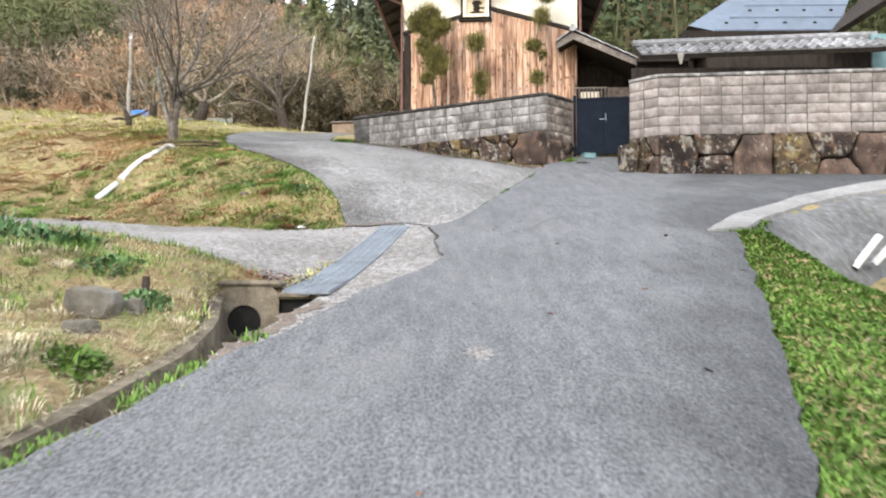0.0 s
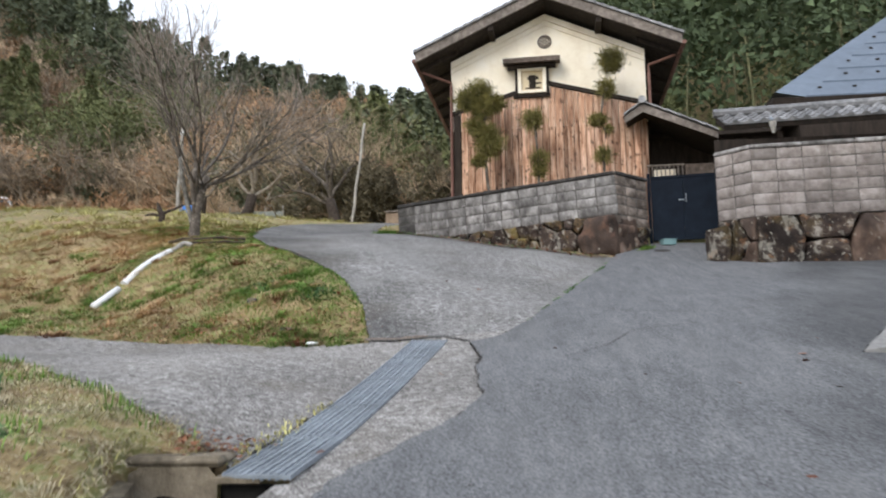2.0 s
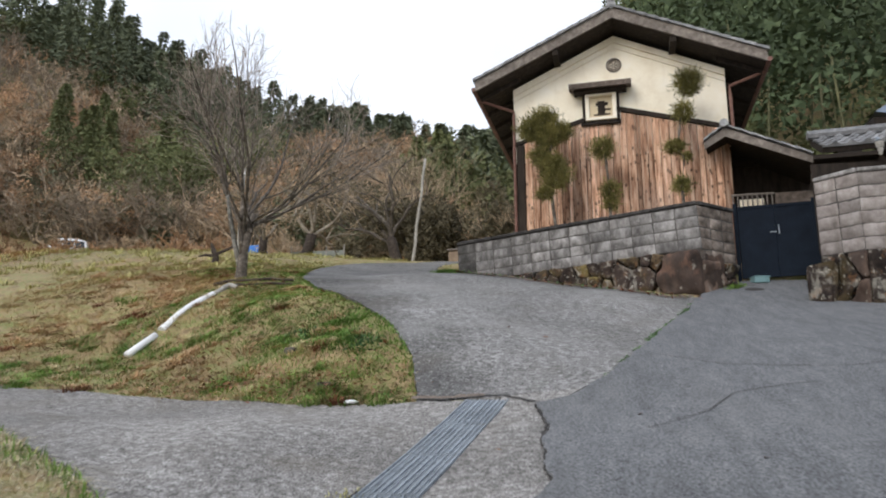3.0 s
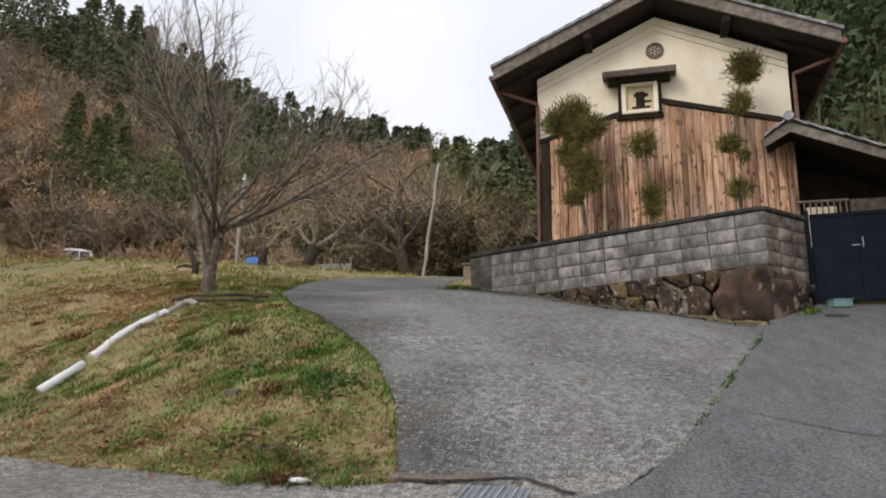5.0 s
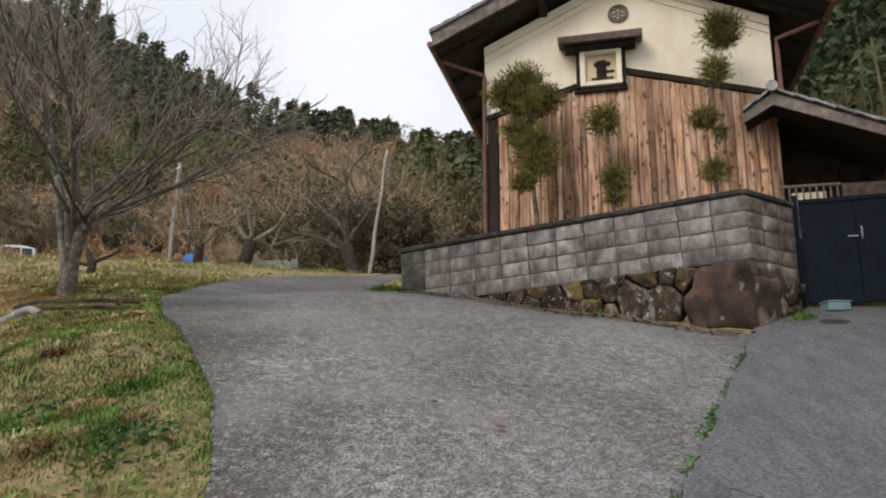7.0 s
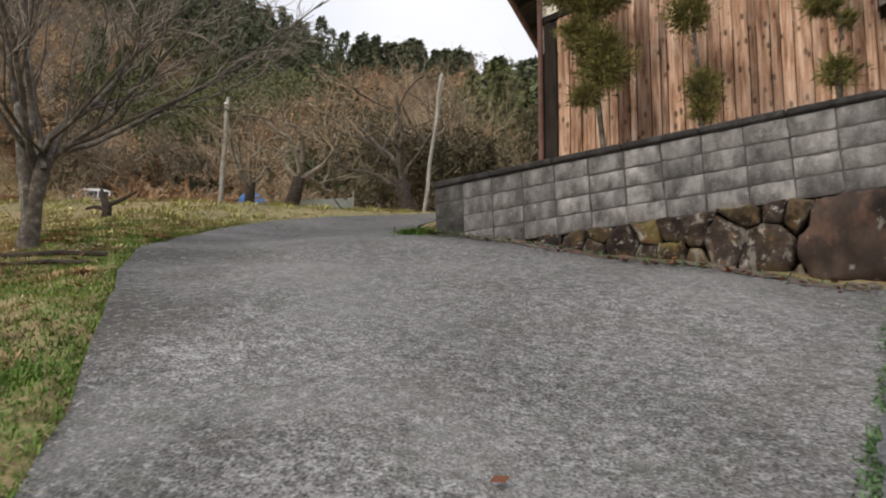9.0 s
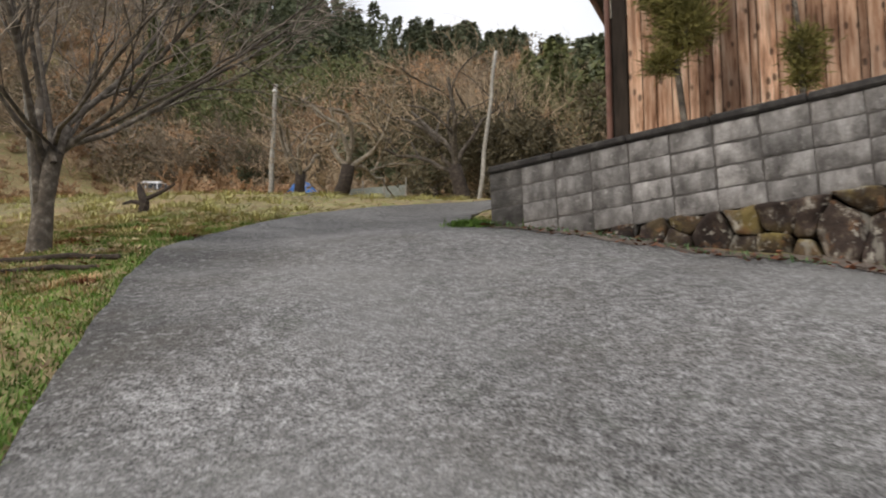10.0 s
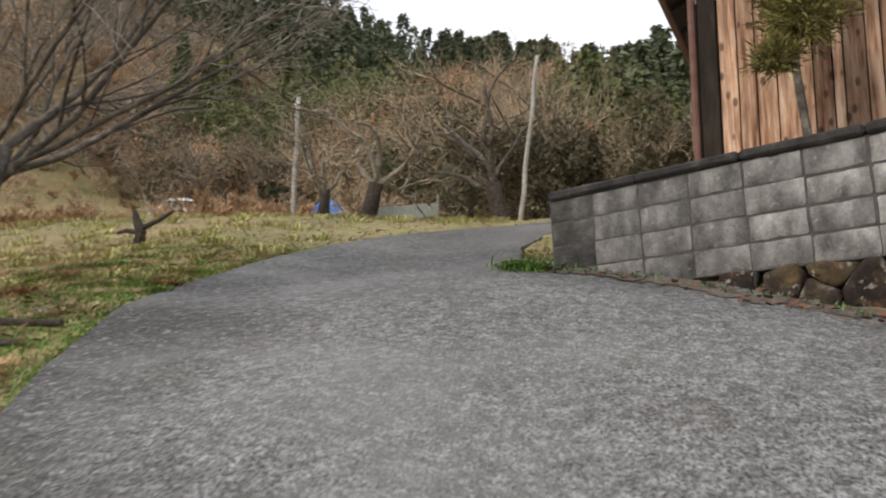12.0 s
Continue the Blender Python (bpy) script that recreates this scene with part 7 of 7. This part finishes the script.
def wood(name, material, spots, seed, kind_of, label, leaf=0.4, per=420, hgt=(7, 12)):
    """Many trees joined into one wood; each crown is made of separate sprays of foliage with an uneven outline."""
    rng = np.random.default_rng(seed)
    vs = []
    for (x, y) in spots:
        h = rng.uniform(*hgt)
        g = H(x, y)
        far = math.hypot(x, y - 8)
        h = min(h, 3.0 + far * ridge_line(x, y) - g - (rng.uniform(0, 3.2) if kind_of == "cone" else rng.uniform(0.8, 2.2)))
        if h < (0.5 if hgt[1] < 2.4 else 2.2):
            continue
        if kind_of == "bare":
            # limbs, branches, sprigs and twigs, each a thin blade springing from the one before
            low = h < 2.4
            root, way = np.tile(np.array([[x, y, g + 0.08 * h]]), (7, 1)), rng.normal(0, 0.5, (7, 3)) * np.array([1, 1, 0.3]) + np.array([0, 0, 0.75])
            size, half = 0.5 * h, 0.07
            for kids in ((4, 4, 3, 0) if low else (6, 5, 4, 0) if y < 60 else (5, 4, 4, 0)):
                way /= np.linalg.norm(way, axis=1)[:, None]
                tip = root + way * (size * rng.uniform(0.6, 1.15, len(root)))[:, None]
                s = np.cross(way, rng.normal(size=way.shape))
                s = s / np.linalg.norm(s, axis=1)[:, None] * half
                vs.append(np.stack([root - s, root + s, tip], 1).reshape(-1, 3))
                if not kids:
                    break
                f = rng.uniform(0.3, 1.0, len(root) * kids)[:, None]
                root, way = np.repeat(root, kids, 0) * (1 - f) + np.repeat(tip, kids, 0) * f, np.repeat(way, kids, 0) + rng.normal(0, 0.55, (len(root) * kids, 3)) + np.array([0, 0, 0.12])
                size, half = size * 0.5, max(half * 0.66, 0.024 if y < 60 else 0.04)
            continue
        n = int(per * rng.uniform(0.8, 1.2))
        f = rng.uniform(0, 1, n) ** (0.75 if kind_of == "cone" else 1.0)
        a = rng.uniform(0, math.tau, n)
        if kind_of == "cone":
            rr = (1 - f) * h * 0.2 + 0.25
            rr = rr * (0.78 + 0.3 * np.sin(f * 34 + a * 2)) * rng.uniform(0.55, 1.08, n)
            z = g + h * (0.12 + 0.9 * f)
            out = np.stack([np.cos(a), np.sin(a), -0.55 + 0 * a], 1)
        else:
            lobes = rng.normal(0, 1, (9, 3)) * np.array([h * 0.2, h * 0.2, h * 0.17]) + np.array([0, 0, h * 0.62])
            w = rng.integers(0, 9, n)
            d = rng.normal(size=(n, 3))
            d /= np.linalg.norm(d, axis=1)[:, None]
            c = lobes[w] + d * (h * 0.17 * rng.uniform(0.55, 1.1, n))[:, None]
            out = d + np.array([0, 0, 0.2])
        if kind_of == "cone":
            c = np.stack([rr * np.cos(a), rr * np.sin(a), z - g], 1)
        c = c + np.array([x, y, g])
        out = out + rng.normal(0, 0.35, (n, 3))
        out /= np.linalg.norm(out, axis=1)[:, None]
        s = np.cross(out, rng.normal(size=(n, 3)))
        s /= np.linalg.norm(s, axis=1)[:, None]
        ln = leaf * rng.uniform(0.6, 1.5, n)
        wd = ln * (0.34 if kind_of == "cone" else 0.42)
        vs.append(np.stack([c - s * wd[:, None], c + s * wd[:, None], c + out * ln[:, None] * 1.2], 1).reshape(-1, 3))
    v = np.concatenate(vs)
    ob = mesh_np(name, v, np.arange(len(v)).reshape(-1, 3), material)
    return tagged(ob, label, "woods", kind="stuff")


def spots(seed, n, x0, x1, y0, y1, keep, gap):
    rng = random.Random(seed)
    out_pts = []
    for _ in range(n * 12):
        if len(out_pts) >= n:
            break
        p = (rng.uniform(x0, x1), rng.uniform(y0, y1))
        if keep(*p) and all((p[0] - q[0]) ** 2 + (p[1] - q[1]) ** 2 > gap * gap for q in out_pts):
            out_pts.append(p)
    return out_pts


def zone(x, y):
    """A slow patchwork that decides which kind of tree grows where."""
    return noise.noise(Vector((x * 0.035, y * 0.035, 2.0)))


def az(x, y):
    return math.degrees(math.atan2(-x, y))


def meadow(x, y):
    """The open tawny slope beside the fruit trees and the foot of the green stand, kept clear of bare trees."""
    a = math.degrees(math.atan2(0.3 - x, y - 10))
    return (29 < a < 58 and y < 56) or (2 < a < 13.5 and 40 < y < 76)


def brown_slope(x, y):
    """The leafless lower hillside above the meadow, with no evergreens on it."""
    a = math.degrees(math.atan2(0.3 - x, y - 10))
    return (13.5 < a < 28 and y < 92) or (28 <= a < 60 and y < 84)


wood("cedar_wood", CEDAR, spots(1, 360, -120, 20, 58, 125, lambda x, y: not brown_slope(x, y) and ((az(x, y) > 27 and y > 66) or (zone(x, y) > 0.12 and y > 72) or az(x, y) < 14), 2.6), 1, "cone", "dark cedar plantation covering the upper hillside", 0.46, 640, (9, 17))
wood("ridge_conifers", CEDAR, spots(31, 120, -80, -18, 86, 124, lambda x, y: 13 < az(x, y) < 29, 2.5), 31, "cone", "small dark conifers along the skyline", 0.42, 560, (7, 14))
wood("evergreen_wood", BROADLEAF, spots(2, 150, -100, 12, 52, 120, lambda x, y: zone(x, y) < 0.2 and not brown_slope(x, y), 3.2), 2, "ball", "dull green broadleaf wood on the hillside", 0.32, 800, (5, 8.5))
wood("winter_wood", TWIG_BROWN, spots(3, 230, -80, 6, 42, 105, lambda x, y: zone(x, y) < 0.25 and not meadow(x, y), 2.2), 3, "bare", "leafless brown winter wood on the lower slope", 0.3, 1500, (5, 9))
wood("rusty_wood", TWIG_RUST, spots(4, 110, -85, 2, 46, 100, lambda x, y: zone(x + 40, y) < 0.1 and not meadow(x, y), 3.5), 4, "bare", "rust-coloured winter trees scattered on the slope", 0.28, 900, (4, 7.5))
wood("olive_crowns", THICKET, spots(21, 60, -55, 0, 40, 85, lambda x, y: not meadow(x, y), 3.0), 21, "ball", "dull olive round-crowned trees on the slope", 0.18, 1300, (3.5, 6.5))
wood("dark_understorey", CEDAR, spots(22, 34, -50, 0, 40, 80, lambda x, y: not meadow(x, y), 2.6), 22, "ball", "dark evergreen undergrowth among the bare trees", 0.2, 900, (2.2, 4.5))
wood("russet_crowns", TWIG_RUST, spots(23, 64, -60, -4, 45, 85, lambda x, y: 5 < az(x, y) < 45 and not meadow(x, y), 3.0), 23, "ball", "russet-leaved crowns on the hillside", 0.15, 1600, (4, 6.5))
wood("brush", TWIG_BROWN, spots(5, 120, -60, 2, 34, 62, lambda x, y: not (-9 < x < -2 and y < 36) and not (meadow(x, y) and y < 48), 1.6), 5, "bare", "tangled brown brush at the foot of the hill", 0.2, 520, (1.4, 3.2))
wood("olive_thicket", THICKET, spots(6, 16, -10, 0, 33, 41, lambda x, y: x < -0.5, 1.8), 6, "ball", "dull olive thicket behind the track's bend", 0.1, 4000, (2.4, 4.0))
wood("bamboo_grove", BAMBOO, spots(7, 170, 3, 45, 31, 75, lambda x, y: y > 31 + max(0, 6 - x) and az(x, y) < -7, 2.2), 7, "ball", "dense bamboo grove rising behind the houses", 0.24, 1050, (8, 12))
wood("grove_edge", BROADLEAF, spots(8, 26, 4, 30, 29, 34, lambda x, y: True, 1.8), 8, "ball", "evergreen shrubs at the edge of the bamboo", 0.12, 2400, (2.5, 4.5))


wood("green_stand", BROADLEAF, spots(12, 7, -52, -43, 64, 74, lambda x, y: True, 2.6), 12, "cone", "stand of mid-green conifers below the ridge", 0.26, 2200, (9, 13))


wood("hillside_wood", TWIG_UMBER, spots(16, 320, -105, -12, 55, 118, lambda x, y: (brown_slope(x, y) or zone(x, y) < 0.1) and 12 < math.degrees(math.atan2(0.3 - x, y - 10)) < 56, 2.5), 16, "bare", "grey-brown leafless wood covering the hillside", 0.3, 300, (5.5, 9.5))
wood("dark_evergreens", BROADLEAF, spots(17, 16, -45, -30, 58, 78, lambda x, y: True, 2.8), 17, "ball", "clump of dark olive evergreens on the brown slope", 0.24, 1500, (7, 10))
wood("conifer_stand", BROADLEAF, spots(14, 26, -16, -2, 52, 74, lambda x, y: 2 < math.degrees(math.atan2(0.3 - x, y - 10)) < 14, 2.2), 14, "cone", "stand of green conifers beyond the storehouse", 0.3, 1300, (6.5, 9))
wood("meadow_scrub", TWIG_RUST, spots(15, 260, -80, -12, 28, 58, lambda x, y: 27 < math.degrees(math.atan2(0.3 - x, y - 10)) < 70, 1.3), 15, "bare", "low rusty scrub on the tawny meadow slope", 0.2, 300, (0.7, 1.7))


def build_culms():
    v, f = [], []
    rng = random.Random(9)
    for _ in range(40):
        x, y = rng.uniform(3, 30), rng.uniform(30.5, 36)
        z, h, r = H(x, y), rng.uniform(5, 8), rng.uniform(0.035, 0.06)
        k = len(v)
        lx = rng.uniform(-0.5, 0.5)
        for zz, xx in ((z, x), (z + h, x + lx)):
            for a in range(5):
                v.append((xx + r * math.cos(a * 1.2566), y + r * math.sin(a * 1.2566), zz))
        for a in range(5):
            f.append((k + a, k + (a + 1) % 5, k + 5 + (a + 1) % 5, k + 5 + a))
    tagged(mesh_np("bamboo_culms", v, f, CULM), "pale bamboo stems at the grove's edge", "bamboo", kind="stuff")


build_culms()
